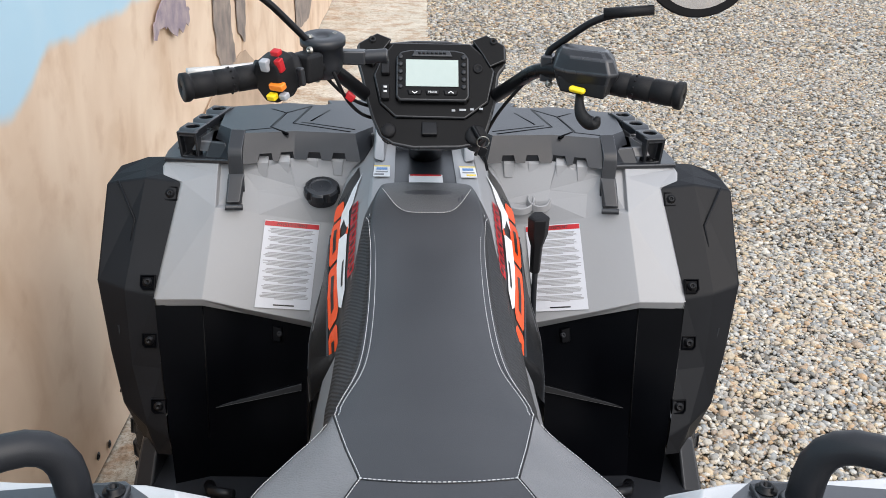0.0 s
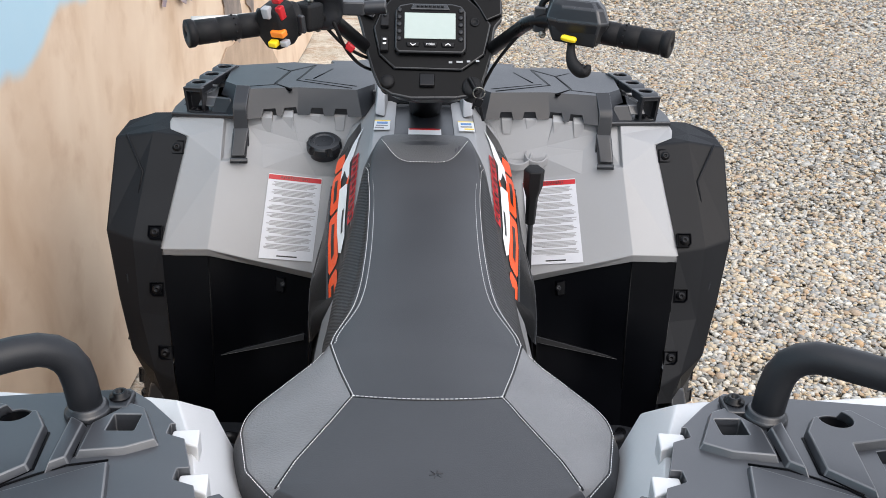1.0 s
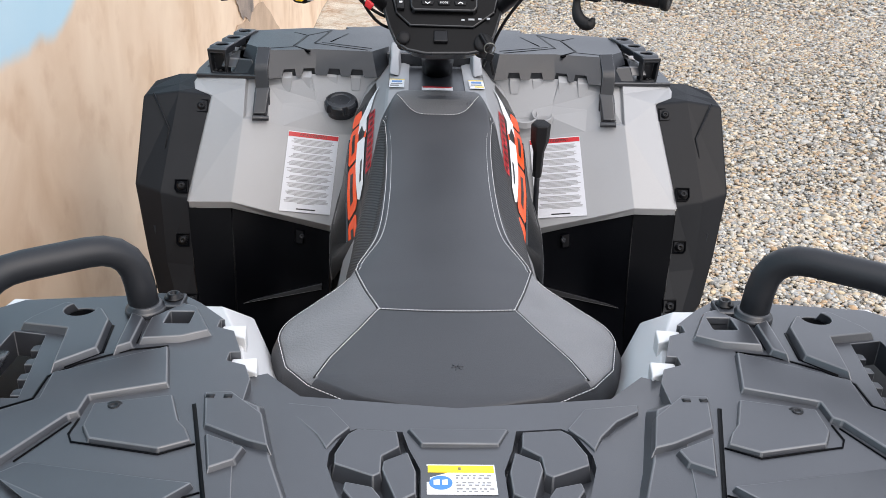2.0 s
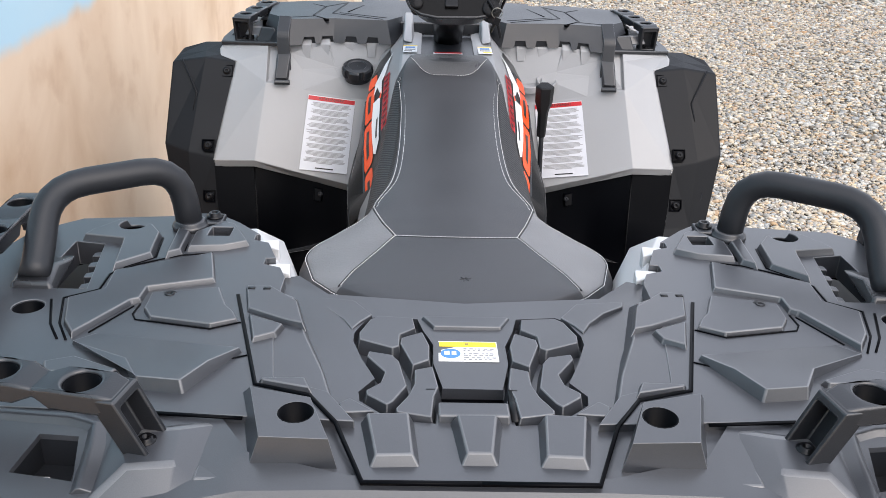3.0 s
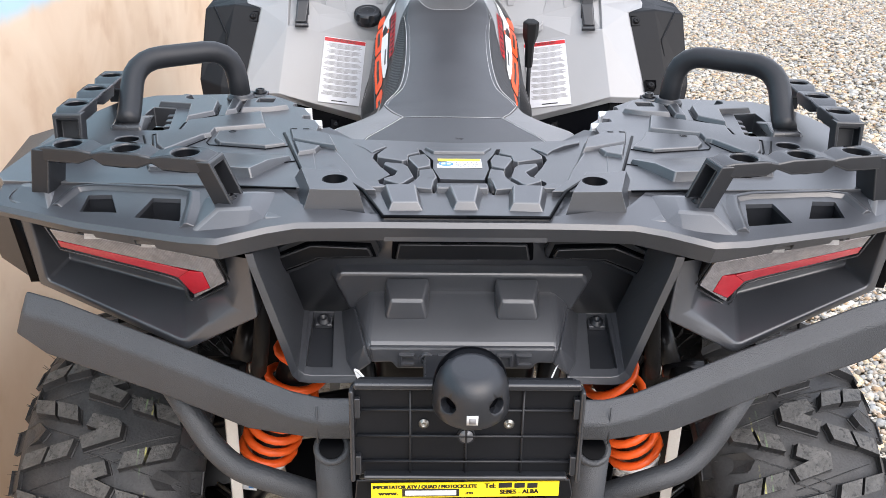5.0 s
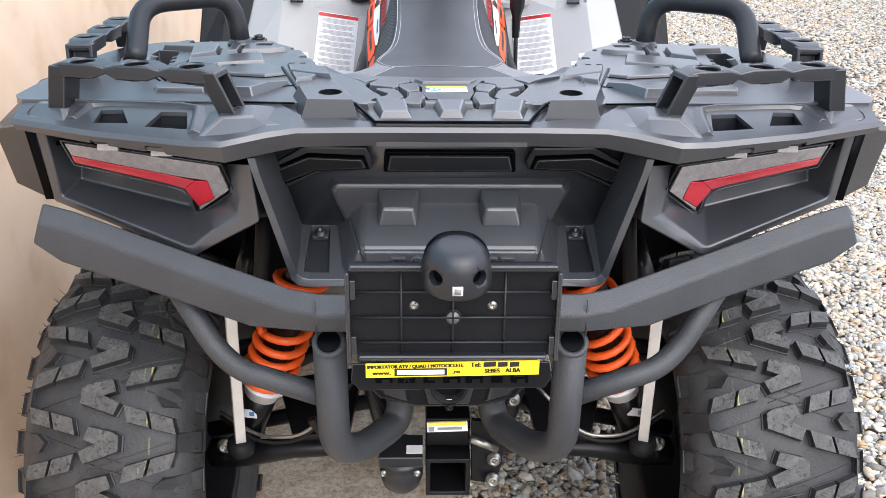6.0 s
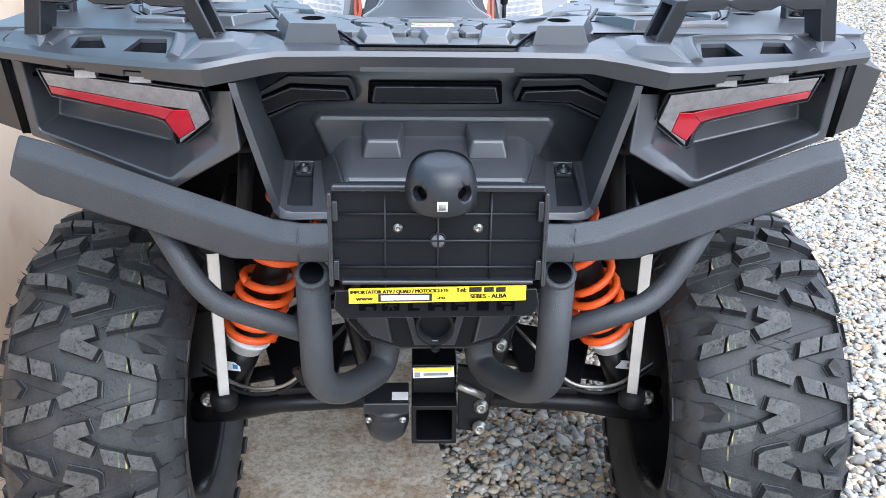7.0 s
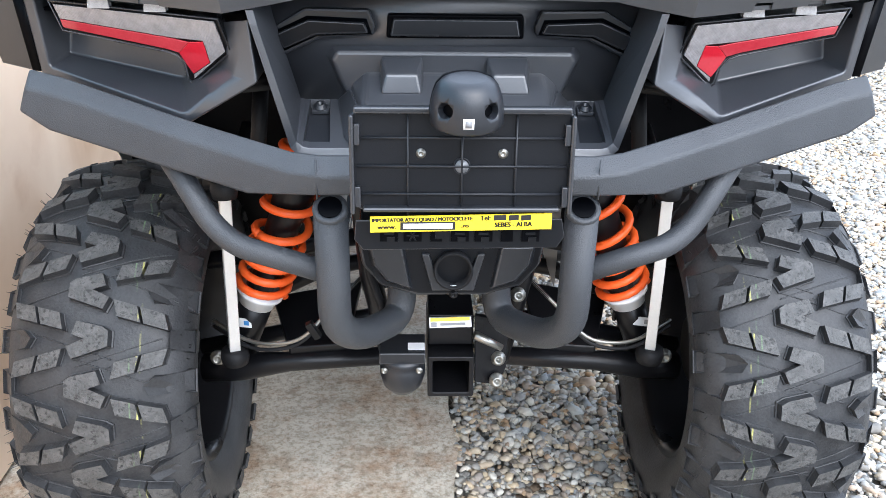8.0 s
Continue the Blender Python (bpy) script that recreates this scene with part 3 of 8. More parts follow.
def build_wall():
    bm = bmesh.new()
    box(bm, (-0.93, 4.0, 1.3), (0.14, 26.0, 2.6))
    wall = tagged(part("wall_west", bm, CONCRETE, None, bevel=0.004), "concrete wall behind the printed sheet", "wall", kind="structure")
    bm = bmesh.new()
    rows = []
    for i in range(131):
        y = -5 + 0.15 * i
        rows.append([(-0.842 + 0.006 * math.sin(1.7 * y) * math.sin(3 * z) - 0.004 * math.cos(4 * y), y, z) for z in (0.012, 0.4, 0.8, 1.2, 1.6, 2.0, 2.4)])
    grid(bm, rows)
    bmesh.ops.solidify(bm, geom=bm.faces[:], thickness=0.006)
    part("printed_sheet", bm, MURAL, wall, "large printed sheet with sand dunes and pale sky")
    # vague dark printed shapes of machines and their shadows, far along the sheet
    ink = surface("dark_print", (0.10, 0.085, 0.085), (0.40, 0.32, 0.26), 0.55, 11, 0.02, 200)
    violet = surface("violet_print", (0.16, 0.13, 0.20), (0.50, 0.40, 0.38), 0.55, 16, 0.02, 200)
    shade = surface("brown_print", (0.36, 0.25, 0.17), (0.56, 0.42, 0.30), 0.55, 7, 0.02, 200)
    shapes = (
        (violet, ((2.80, 1.00), (2.95, 1.02), (3.06, 0.975), (3.30, 0.965), (3.34, 1.02), (3.22, 1.09), (3.1, 1.12), (2.92, 1.10), (2.83, 1.05))),
        (ink, ((3.78, 1.05), (3.80, 0.76), (3.90, 0.68), (4.10, 0.62), (4.25, 0.66), (4.18, 0.80), (4.20, 1.05))),
        (ink, ((4.34, 1.0), (4.36, 0.76), (4.55, 0.68), (4.62, 0.86), (4.60, 1.0))),
        (shade, ((3.10, 0.50), (3.80, 0.66), (4.55, 0.64), (5.10, 0.40), (5.60, 0.12), (4.2, 0.14))),
        (ink, ((6.9, 0.70), (6.95, 0.34), (7.4, 0.30), (7.9, 0.28), (8.3, 0.40), (8.2, 0.75))),
    )
    rnd = random.Random(12)
    for k, (m, pts) in enumerate(shapes):
        rough = []
        for (y0, z0), (y1, z1) in zip(pts, pts[1:] + pts[:1]):
            for q in range(5):
                w = 0.0 if q == 0 else 0.016
                rough.append((y0 + (y1 - y0) * q / 5 + rnd.uniform(-w, w), z0 + (z1 - z0) * q / 5 + rnd.uniform(-w, w)))
        pts = rough
        bm = bmesh.new()
        slab(bm, [(-0.8335 - 0.0005 * k, y, z) for y, z in pts], (0.003, 0, 0))
        part("printed_shape", bm, m, wall, smooth=False)
    for y, z in ((1.86, 0.07), (1.95, 0.045), (3.2, 0.06)):
        bolt(wall, (-0.838, y, z), (1, 0, 0), 0.008, 0.003, FRAME, "screw")


build_wall()

# ---- the quad bike ----
quad = new("quad_bike")
quad.location = (0, 1.0, 0)
tagged(quad, "new black and silver quad bike with orange springs and graphics", "quad bike")


def deck_z(y):
    return 1.018 - 0.035 * y


def lid_z(y):
    return 1.014 - 0.085 * y


def on_deck(pts, s=1, lift=0.0):
    return [(s * x, y, deck_z(y) + lift) for x, y in pts]


def on_lid(pts, s=1, lift=0.0):
    return [(s * x, y, lid_z(y) + lift) for x, y in pts]


def cylinder_cut(x, y, z, r, deep=0.12):
    bm = bmesh.new()
    rod(bm, (x, y, z - deep), (x, y, z + deep), r, 20)
    return bm


def prism_cut(pts, z0, z1, dy=0.0):
    bm = bmesh.new()
    hull_between(bm, [(x, y, z0) for x, y in pts], [(x, y + dy, z1) for x, y in pts])
    return bm


def build_rear_rack():
    """The moulded deck over the rear wheels: two wings joined by a lip behind the lid."""
    bm = bmesh.new()
    wing = [(0.0, -0.006), (0.175, -0.006), (0.205, -0.012), (0.262, -0.036), (0.300, -0.028), (0.495, 0.028), (0.530, 0.055), (0.545, 0.11),
            (0.545, 0.34), (0.515, 0.46), (0.470, 0.505), (0.304, 0.527), (0.277, 0.503), (0.234, 0.453), (0.211, 0.385), (0.196, 0.342), (0.196, 0.26), (0.176, 0.135),
            (0.126, 0.112), (0.100, 0.068), (0.088, 0.006), (0.0, 0.006)]
    for s in (1, -1):
        plan = [(0.215, 0.074), (0.530, 0.088)] + [p for p in wing if p[1] > 0.1 or p[0] < 0.21 and p[1] > 0.05]
        hull_between(bm, [(s * x, y, deck_z(y)) for x, y in plan], [(s * x, y, deck_z(y) - 0.03) for x, y in plan])
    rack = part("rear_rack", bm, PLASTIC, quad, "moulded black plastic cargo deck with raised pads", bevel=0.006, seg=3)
    cuts, shoulder_cuts = [], {1: [], -1: []}
    for s in (1, -1):
        cuts += [cylinder_cut(s * 0.397, 0.470, 1.0, 0.0165), cylinder_cut(s * 0.441, 0.262, 1.0, 0.0155)]
        shoulder_cuts[s] += [cylinder_cut(s * 0.500, 0.068, 1.0, 0.015)]
        cuts += [prism_cut([(s * (0.289 + a), 0.455 + b) for a, b in ((-0.013, -0.014), (0.013, -0.014), (0.013, 0.014), (-0.013, 0.014))], 0.9, 1.1)]
        cuts += [prism_cut([(s * x, y) for x, y in ((0.455, 0.305), (0.453, 0.432), (0.418, 0.425), (0.398, 0.305))], 0.9, 1.1)]
        shoulder_cuts[s] += [prism_cut([(s * x, y) for x, y in ((0.424, 0.030), (0.424, 0.062), (0.398, 0.062), (0.382, 0.026))], 0.984, 1.1)]
        shoulder_cuts[s] += [prism_cut([(s * x, y) for x, y in ((0.360, 0.016), (0.350, 0.055), (0.318, 0.052), (0.308, 0.006))], 0.984, 1.1)]
        for x, y in ((0.415, 0.010), (0.345, -0.012)):
            bm = bmesh.new()
            hull_between(bm, [(s * (x + a), y - 0.03, z) for a, z in ((-0.015, 0.955), (0.015, 0.955), (0.011, 0.985), (-0.011, 0.985))], [(s * (x + a), y + 0.014, z) for a, z in ((-0.015, 0.955), (0.015, 0.955), (0.011, 0.985), (-0.011, 0.985))])
            shoulder_cuts[s].append(bm)
        # toothed inner edge towards the seat
        for x, y in ((0.234, 0.453), (0.211, 0.383)):
            cuts += [prism_cut([(s * (x - 0.018), y - 0.020), (s * (x + 0.014), y - 0.006), (s * (x + 0.014), y + 0.010), (s * (x - 0.014), y + 0.013)], 0.9, 1.1)]
    cut(rack, *cuts)
    # sloping shoulder and lip along the whole rear edge
    columns = ((0.0, (0.004, 1.012), (-0.0085, 1.0085), (-0.012, 1.0030), (-0.002, 0.984), (0.05, 0.978)), (0.10, (0.004, 1.012), (-0.0085, 1.0085), (-0.012, 1.0030), (-0.002, 0.984), (0.05, 0.978)),
               (0.180, (0.030, 1.0125), (-0.0105, 1.0080), (-0.014, 1.0025), (-0.004, 0.983), (0.05, 0.978)), (0.212, (0.078, 1.0135), (-0.0165, 1.0050), (-0.020, 0.9990), (-0.008, 0.977), (0.03, 0.972)),
               (0.262, (0.081, 1.0132), (-0.0315, 0.9980), (-0.035, 0.9920), (-0.022, 0.9695), (0.0, 0.968)), (0.300, (0.083, 1.0131), (-0.0235, 0.9965), (-0.027, 0.9905), (-0.015, 0.9725), (0.010, 0.971)),
               (0.420, (0.086, 1.013), (0.0105, 0.9975), (0.007, 0.9915), (0.015, 0.9800), (0.04, 0.979)), (0.530, (0.094, 1.0127), (0.0565, 0.9990), (0.053, 0.9930), (0.060, 0.984), (0.09, 0.982)))
    bm = bmesh.new()
    across = [(-c[0], c) for c in columns[:0:-1]] + [(c[0], c) for c in columns]
    patch_grid(bm, [[(x, *c[k]) for x, c in across] for k in range(1, 6)], 2)
    bmesh.ops.recalc_face_normals(bm, faces=bm.faces)
    bmesh.ops.solidify(bm, geom=bm.faces[:], thickness=0.005)
    shoulder = part("rear_lip", bm, PLASTIC, rack, "rounded rear lip and shoulder of the deck with windows", bevel=0.004, seg=3, angle=24, lit_edges=False)
    cut(shoulder, *shoulder_cuts[1], *shoulder_cuts[-1])
    for s in (1, -1):
        bm = bmesh.new()
        slab(bm, [(s * x, y, 1.008) for x, y in ((0.088, 0.002), (0.218, 0.002), (0.218, 0.09), (0.176, 0.135), (0.126, 0.112), (0.100, 0.068))], (0, 0, -0.02))
        part("side_ledge", bm, PLASTIC, rack, bevel=0.003)
    pads = ((((0.285, 0.397), (0.381, 0.342), (0.377, 0.297), (0.407, 0.274), (0.392, 0.224), (0.375, 0.197), (0.340, 0.270), (0.332, 0.275), (0.332, 0.301), (0.267, 0.324)), 0.006, 0.003),
            (((0.259, 0.307), (0.326, 0.291), (0.324, 0.255), (0.313, 0.236), (0.251, 0.222), (0.226, 0.235), (0.234, 0.252), (0.244, 0.266)), 0.005, 0.002),
            (((0.210, 0.178), (0.240, 0.184), (0.355, 0.209), (0.373, 0.188), (0.310, 0.146), (0.290, 0.109), (0.247, 0.103), (0.229, 0.141)), 0.012, 0.008),
            (((0.310, 0.136), (0.357, 0.159), (0.383, 0.148), (0.375, 0.127), (0.314, 0.127)), 0.006, 0.004),
            (((0.374, 0.474), (0.419, 0.489), (0.442, 0.452), (0.447, 0.435), (0.397, 0.425), (0.385, 0.350), (0.351, 0.386), (0.358, 0.448)), 0.008, 0.004),
            (((0.343, 0.468), (0.337, 0.384), (0.321, 0.397), (0.324, 0.454)), 0.008, 0.004),
            (((0.276, 0.483), (0.293, 0.492), (0.320, 0.454), (0.318, 0.406), (0.277, 0.412), (0.250, 0.427)), 0.007, 0.004))
    for s in (1, -1):
        for outline, h, slope in pads:
            bm = bmesh.new()
            if h > 0.01:
                # wedge that grows out of the deck towards its front step
                far, near = max(y for x, y in outline), min(y for x, y in outline)
                mx, my = sum(x for x, y in outline) / len(outline), sum(y for x, y in outline) / len(outline)
                rise = [min(1.0, 1.5 * (far - y) / (far - near)) for x, y in outline]
                crown = [(x + (mx - x) * 0.10 * k, y + (my - y) * 0.10 * k) for (x, y), k in zip(outline, rise)]
                hull_between(bm, on_deck(outline, s, -0.003), [(s * x, y, deck_z(y) + 0.0006 + (h - 0.001) * k) for (x, y), k in zip(crown, rise)])
                bmesh.ops.triangulate(bm, faces=bm.faces[:])
            else:
                pad(bm, on_deck(outline, s), h, slope)
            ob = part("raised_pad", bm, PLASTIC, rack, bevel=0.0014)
            if outline in (pads[6][0], pads[4][0]):
                cut(ob, cylinder_cut(s * 0.397, 0.470, 1.0, 0.0165), prism_cut([(s * (0.289 + a), 0.455 + b) for a, b in ((-0.013, -0.014), (0.013, -0.014), (0.013, 0.014), (-0.013, 0.014))], 0.9, 1.1))
        x, y = 0.306, 0.286
        bolt(rack, (s * x, y, deck_z(y) + 0.0045), (0, 0, 1), 0.0052, 0.0012, FRAME, "screw")
        # narrow open joints between the mouldings
        for path, w in ((((0.191, 0.069), (0.266, 0.075)), 0.0016), (((0.224, 0.235), (0.251, 0.220), (0.313, 0.234), (0.327, 0.237), (0.333, 0.248), (0.332, 0.271)), 0.0008), (((0.337, 0.266), (0.363, 0.209)), 0.0007), (((0.424, 0.278), (0.405, 0.225), (0.388, 0.196)), 0.0012), (((0.206, 0.171), (0.227, 0.160)), 0.0007),
                        (((0.288, 0.403), (0.322, 0.395), (0.343, 0.382), (0.365, 0.366), (0.385, 0.342), (0.384, 0.303), (0.413, 0.282), (0.397, 0.227), (0.379, 0.194)), 0.0011), (((0.327, 0.462), (0.321, 0.408)), 0.0011), (((0.356, 0.446), (0.349, 0.389), (0.376, 0.359)), 0.0012)):
            bm = bmesh.new()
            tube(bm, on_deck(path, s, 0.0004), 0.001, shape=[(-w, -0.001), (w, -0.001), (w, 0.0006), (-w, 0.0006)])
            part("joint_line", bm, GUARD, rack)
        for k in range(4):
            x, y = 0.402 + 0.0046 * k, 0.322 + 0.028 * k
            bm = bmesh.new()
            slab(bm, [(s * (x - 0.008), y - 0.007, deck_z(y) - 0.004), (s * (x + 0.010), y - 0.004, deck_z(y) - 0.006), (s * (x + 0.010), y + 0.006, deck_z(y) - 0.006), (s * (x - 0.006), y + 0.009, deck_z(y) - 0.004)], (0, 0, -0.022))
            part("tooth", bm, PLASTIC, rack, bevel=0.001)
        # pedestal with a cup hole beside the lid
        pl = ((0.146, 0.115), (0.209, 0.130), (0.182, 0.016), (0.106, 0.015))
        bm = bmesh.new()
        top = [(s * x, y, 1.034) for x, y in ((0.136, 0.074), (0.187, 0.088), (0.169, 0.021), (0.116, 0.019))]
        hull_between(bm, [(s * x, y, 0.994) for x, y in pl], top)
        ped = part("pedestal", bm, PLASTIC, rack, bevel=0.0018)
        cut(ped, cylinder_cut(s * 0.145, 0.053, 1.034, 0.0145, 0.020))
        # added near-black sleeve: its colour stands in for shade down the hole
        bm = bmesh.new()
        lathe(bm, [(0.0143, 0.0005), (0.0143, 0.0205), (0.0136, 0.0205), (0.0132, 0.0015)], (s * 0.145, 0.053, 1.0135), (0, 0, 1), 20)
        part("cup", bm, GUARD, ped)
        # the same added sleeves paint the deck holes' depth dark
        for x, y in ((0.397, 0.470), (0.441, 0.262)):
            bm = bmesh.new()
            lathe(bm, [(0.0160, -0.03), (0.0160, 0.0), (0.0152, 0.0), (0.0146, -0.028)], (s * x, y, deck_z(y) - 0.0025), (0, 0, 1), 20)
            part("cup", bm, GUARD, rack)
        # flared foot under the cross bar, with a web towards the middle
        bm = bmesh.new()
        wrap(bm, flip([(0.206, 0.000, 1.000), (0.212, 0.070, 1.012), (0.300, -0.022, 0.992), (0.298, 0.062, 1.006), (0.232, -0.022, 0.994), (0.233, 0.010, 1.016), (0.268, 0.006, 1.016), (0.270, 0.050, 1.017), (0.238, 0.054, 1.018)], s))
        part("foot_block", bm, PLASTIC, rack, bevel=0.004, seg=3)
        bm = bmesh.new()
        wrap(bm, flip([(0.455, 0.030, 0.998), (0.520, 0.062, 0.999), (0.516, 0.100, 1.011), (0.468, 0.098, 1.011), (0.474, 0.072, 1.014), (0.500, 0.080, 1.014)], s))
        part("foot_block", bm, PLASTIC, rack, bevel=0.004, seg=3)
        # pressed ridge round the two windows
        bm = bmesh.new()
        tube(bm, flip([(0.300, -0.006, 0.9995), (0.304, 0.040, 1.0060), (0.308, 0.062, 1.0095), (0.330, 0.070, 1.0105), (0.420, 0.078, 1.0105), (0.440, 0.074, 1.0095), (0.452, 0.042, 1.0010)], s), 0.005,
             shape=[(-s * 0.019, -0.004), (s * 0.010, -0.004), (s * 0.0012, 0.0050), (-s * 0.0020, 0.0054)])
        part("window_ridge", bm, PLASTIC, rack, bevel=0.0025, seg=3, lit_edges=False)
        # moulded wells below the windows
        for ring in (((0.426, 0.028), (0.426, 0.064), (0.396, 0.064), (0.380, 0.024)), ((0.362, 0.014), (0.352, 0.057), (0.316, 0.054), (0.306, 0.004))):
            bm = bmesh.new()
            vs = grid(bm, [[(s * x, y, 1.004 if y > 0.04 else 0.994) for x, y in ring], [(s * x, y, 0.976) for x, y in ring]], True)
            bm.faces.new(vs[1])
            part("window_well", bm, DARK, rack, smooth=False)
    # windows and holes open onto a tray coloured black for the shade below
    for s in (1, -1):
        bm = bmesh.new()
        slab(bm, [(s * x, y, 0.955) for x, y in ((0.23, 0.090), (0.50, 0.100), (0.525, 0.12), (0.525, 0.42), (0.46, 0.47), (0.31, 0.48), (0.23, 0.34))], (0, 0, -0.004))
        part("shade_tray", bm, GUARD, rack)
    return rack


def bar_block(name, rack, s, a, b, cups, width, leg_a, leg_b):
    """A raised accessory bar with cup holes on two open, A-shaped legs."""
    a, b = Vector(a), Vector(b)
    along = (b - a).normalized()
    side = Vector((-along.y, along.x, 0)).normalized()
    bm = bmesh.new()
    L = (b - a).length
    rows = []
    for i in range(4 * cups):
        k, ph = divmod(i, 4)
        t = (k + (0.02, 0.22, 0.78, 0.98)[ph]) / cups
        wide = width * (1.0 if ph in (1, 2) else 0.78)
        drop = 0.0 if ph in (1, 2) else 0.004
        c = a + along * L * t
        th = 0.018 if ph in (1, 2) else 0.013
        rows.append([c + side * wide / 2 - Vector((0, 0, drop)), c - side * wide / 2 - Vector((0, 0, drop)),
                     c - side * wide / 2 - Vector((0, 0, th)), c + side * wide / 2 - Vector((0, 0, th))])
    vs = grid(bm, rows, True)
    bm.faces.new(vs[0][::-1])
    bm.faces.new(vs[-1])
    bar = part(name, bm, DARK, rack, "black plastic accessory bar with round cup holes", bevel=0.0025)
    cut(bar, *[cylinder_cut(*(a + along * L * (k + 0.5) / cups)[:2], a.z, 0.0145, 0.03) for k in range(cups)])
    # added black sleeves give the bar's holes their inner shade by colour
    for k in range(cups):
        c = a + along * L * (k + 0.5) / cups
        bm = bmesh.new()
        lathe(bm, [(0.0132, -0.0145), (0.0136, 0.0), (0.0148, 0.0), (0.0150, -0.0160)], c + Vector((0, 0, -0.003)), (0, 0, 1), 18)
        part("cup", bm, GUARD, bar)
    for top, foot, way in ((a, Vector(leg_a), along), (b, Vector(leg_b), -along)):
        bm = bmesh.new()
        w = width * 0.5
        low = Vector((0, 0, 0.004))
        quad_ = [foot - side * w * 0.95, foot + side * w * 0.95, top + side * w - low, top - side * w - low]
        centre = sum(quad_, Vector()) / 4
        hole = [q.lerp(centre, 0.26) for q in quad_]
        d = way * 0.022
        vs = grid(bm, [[q + d for q in quad_], quad_, hole, [h + d * 0.85 for h in hole]], True)
        bm.faces.new(vs[0])
        bm.faces.new(vs[-1][::-1])
        part("bar_leg", bm, FLARE, bar, "open framed leg", bevel=0.0016)
        bolt(bar, hole[0].lerp(hole[1], 0.5) + d * 0.45 + Vector((0, 0, 0.001)), (0, 0, 1), 0.0055, 0.004, FRAME, "screw")


def build_lid(rack):
    bm = bmesh.new()
    half = [(x, y) for x, y in ((0.088, -0.005), (0.114, 0.065), (0.141, 0.106), (0.189, 0.124))] + [(0.197, 0.262), (0.212, 0.36), (0.185, 0.372), (0.15, 0.345)]
    ring = [(x, y) for x, y in half] + [(0.0, 0.325)] + [(-x, y) for x, y in reversed(half)]
    slab(bm, [(x, y, lid_z(y) if abs(x) < 0.16 else deck_z(y) - 0.012) for x, y in ring], (0, 0, -0.03))
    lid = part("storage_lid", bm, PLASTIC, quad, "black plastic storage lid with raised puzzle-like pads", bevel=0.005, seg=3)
    pads = (((0.056, 0.274), (0.091, 0.278), (0.099, 0.269), (0.108, 0.238), (0.107, 0.223), (0.074, 0.205), (0.068, 0.210), (0.068, 0.235), (0.053, 0.250)),
            ((0.046, 0.241), (0.066, 0.227), (0.067, 0.215), (0.054, 0.170), (0.039, 0.182), (0.039, 0.212)),
            ((0.074, 0.190), (0.096, 0.197), (0.097, 0.187), (0.079, 0.156), (0.082, 0.136), (0.094, 0.122), (0.093, 0.115), (0.075, 0.098), (0.070, 0.104), (0.059, 0.131), (0.067, 0.177)),
            ((0.036, 0.168), (0.052, 0.161), (0.052, 0.135), (0.057, 0.114), (0.067, 0.092), (0.066, 0.086), (0.037, 0.079), (0.035, 0.112), (0.031, 0.130)),
            ((0.119, 0.316), (0.171, 0.325), (0.169, 0.313), (0.145, 0.294), (0.126, 0.268), (0.116, 0.246), (0.109, 0.263), (0.098, 0.281)),
            ((0.085, 0.087), (0.107, 0.108), (0.115, 0.100), (0.113, 0.084)))
    # sunken fields that the pads stand in
    field = ((0.033, 0.075), (0.070, 0.080), (0.099, 0.110), (0.101, 0.125), (0.088, 0.148), (0.102, 0.185), (0.113, 0.222), (0.113, 0.240), (0.103, 0.275), (0.092, 0.284), (0.051, 0.280), (0.045, 0.250), (0.035, 0.217), (0.035, 0.180), (0.027, 0.136))
    sunk = []
    for s in (1, -1):
        bm = bmesh.new()
        hull_between(bm, on_lid(field, s, -0.010), on_lid(field, s, 0.05))
        sunk.append(bm)
    cut(lid, *sunk)
    for s in (1, -1):
        for outline in pads:
            bm = bmesh.new()
            pad(bm, inset(on_lid(outline, s), -0.0020), 0.006, 0.0034, deep=0.012)
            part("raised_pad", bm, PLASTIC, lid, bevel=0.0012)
        # raised side cheeks level with the deck
        bm = bmesh.new()
        foot = on_lid(((0.175, 0.330), (0.148, 0.219), (0.130, 0.153), (0.116, 0.103), (0.122, 0.088), (0.145, 0.118), (0.195, 0.138), (0.250, 0.335), (0.251, 0.362), (0.222, 0.364)), s, -0.006)
        crown = on_deck(((0.181, 0.296), (0.159, 0.217), (0.135, 0.149), (0.120, 0.093), (0.122, 0.081), (0.142, 0.105), (0.189, 0.123), (0.235, 0.293), (0.234, 0.314), (0.208, 0.315)), s, -0.001)
        hull_between(bm, foot, crown)
        part("cheek", bm, PLASTIC, lid, bevel=0.0016)
        for outline in (((0.173, 0.277), (0.207, 0.314), (0.233, 0.312), (0.222, 0.258), (0.181, 0.234), (0.160, 0.226)), ((0.180, 0.227), (0.219, 0.248), (0.206, 0.195), (0.185, 0.208)), ((0.147, 0.129), (0.188, 0.127), (0.185, 0.121), (0.139, 0.108))):
            bm = bmesh.new()
            pad(bm, [(s * x, y, deck_z(y)) for x, y in outline], 0.005, 0.003)
            part("raised_pad", bm, PLASTIC, lid, bevel=0.0012)
        for x in (0.209, 0.225):
            bm = bmesh.new()
            box(bm, (s * x, 0.303, deck_z(0.303) + 0.0040), (0.0075, 0.005, 0.003))
            part("slot", bm, FRAME, lid)
    bm = bmesh.new()
    pad(bm, on_lid(((0.046, 0.281), (-0.048, 0.281), (-0.035, 0.253), (0.034, 0.253))), 0.006, 0.003)
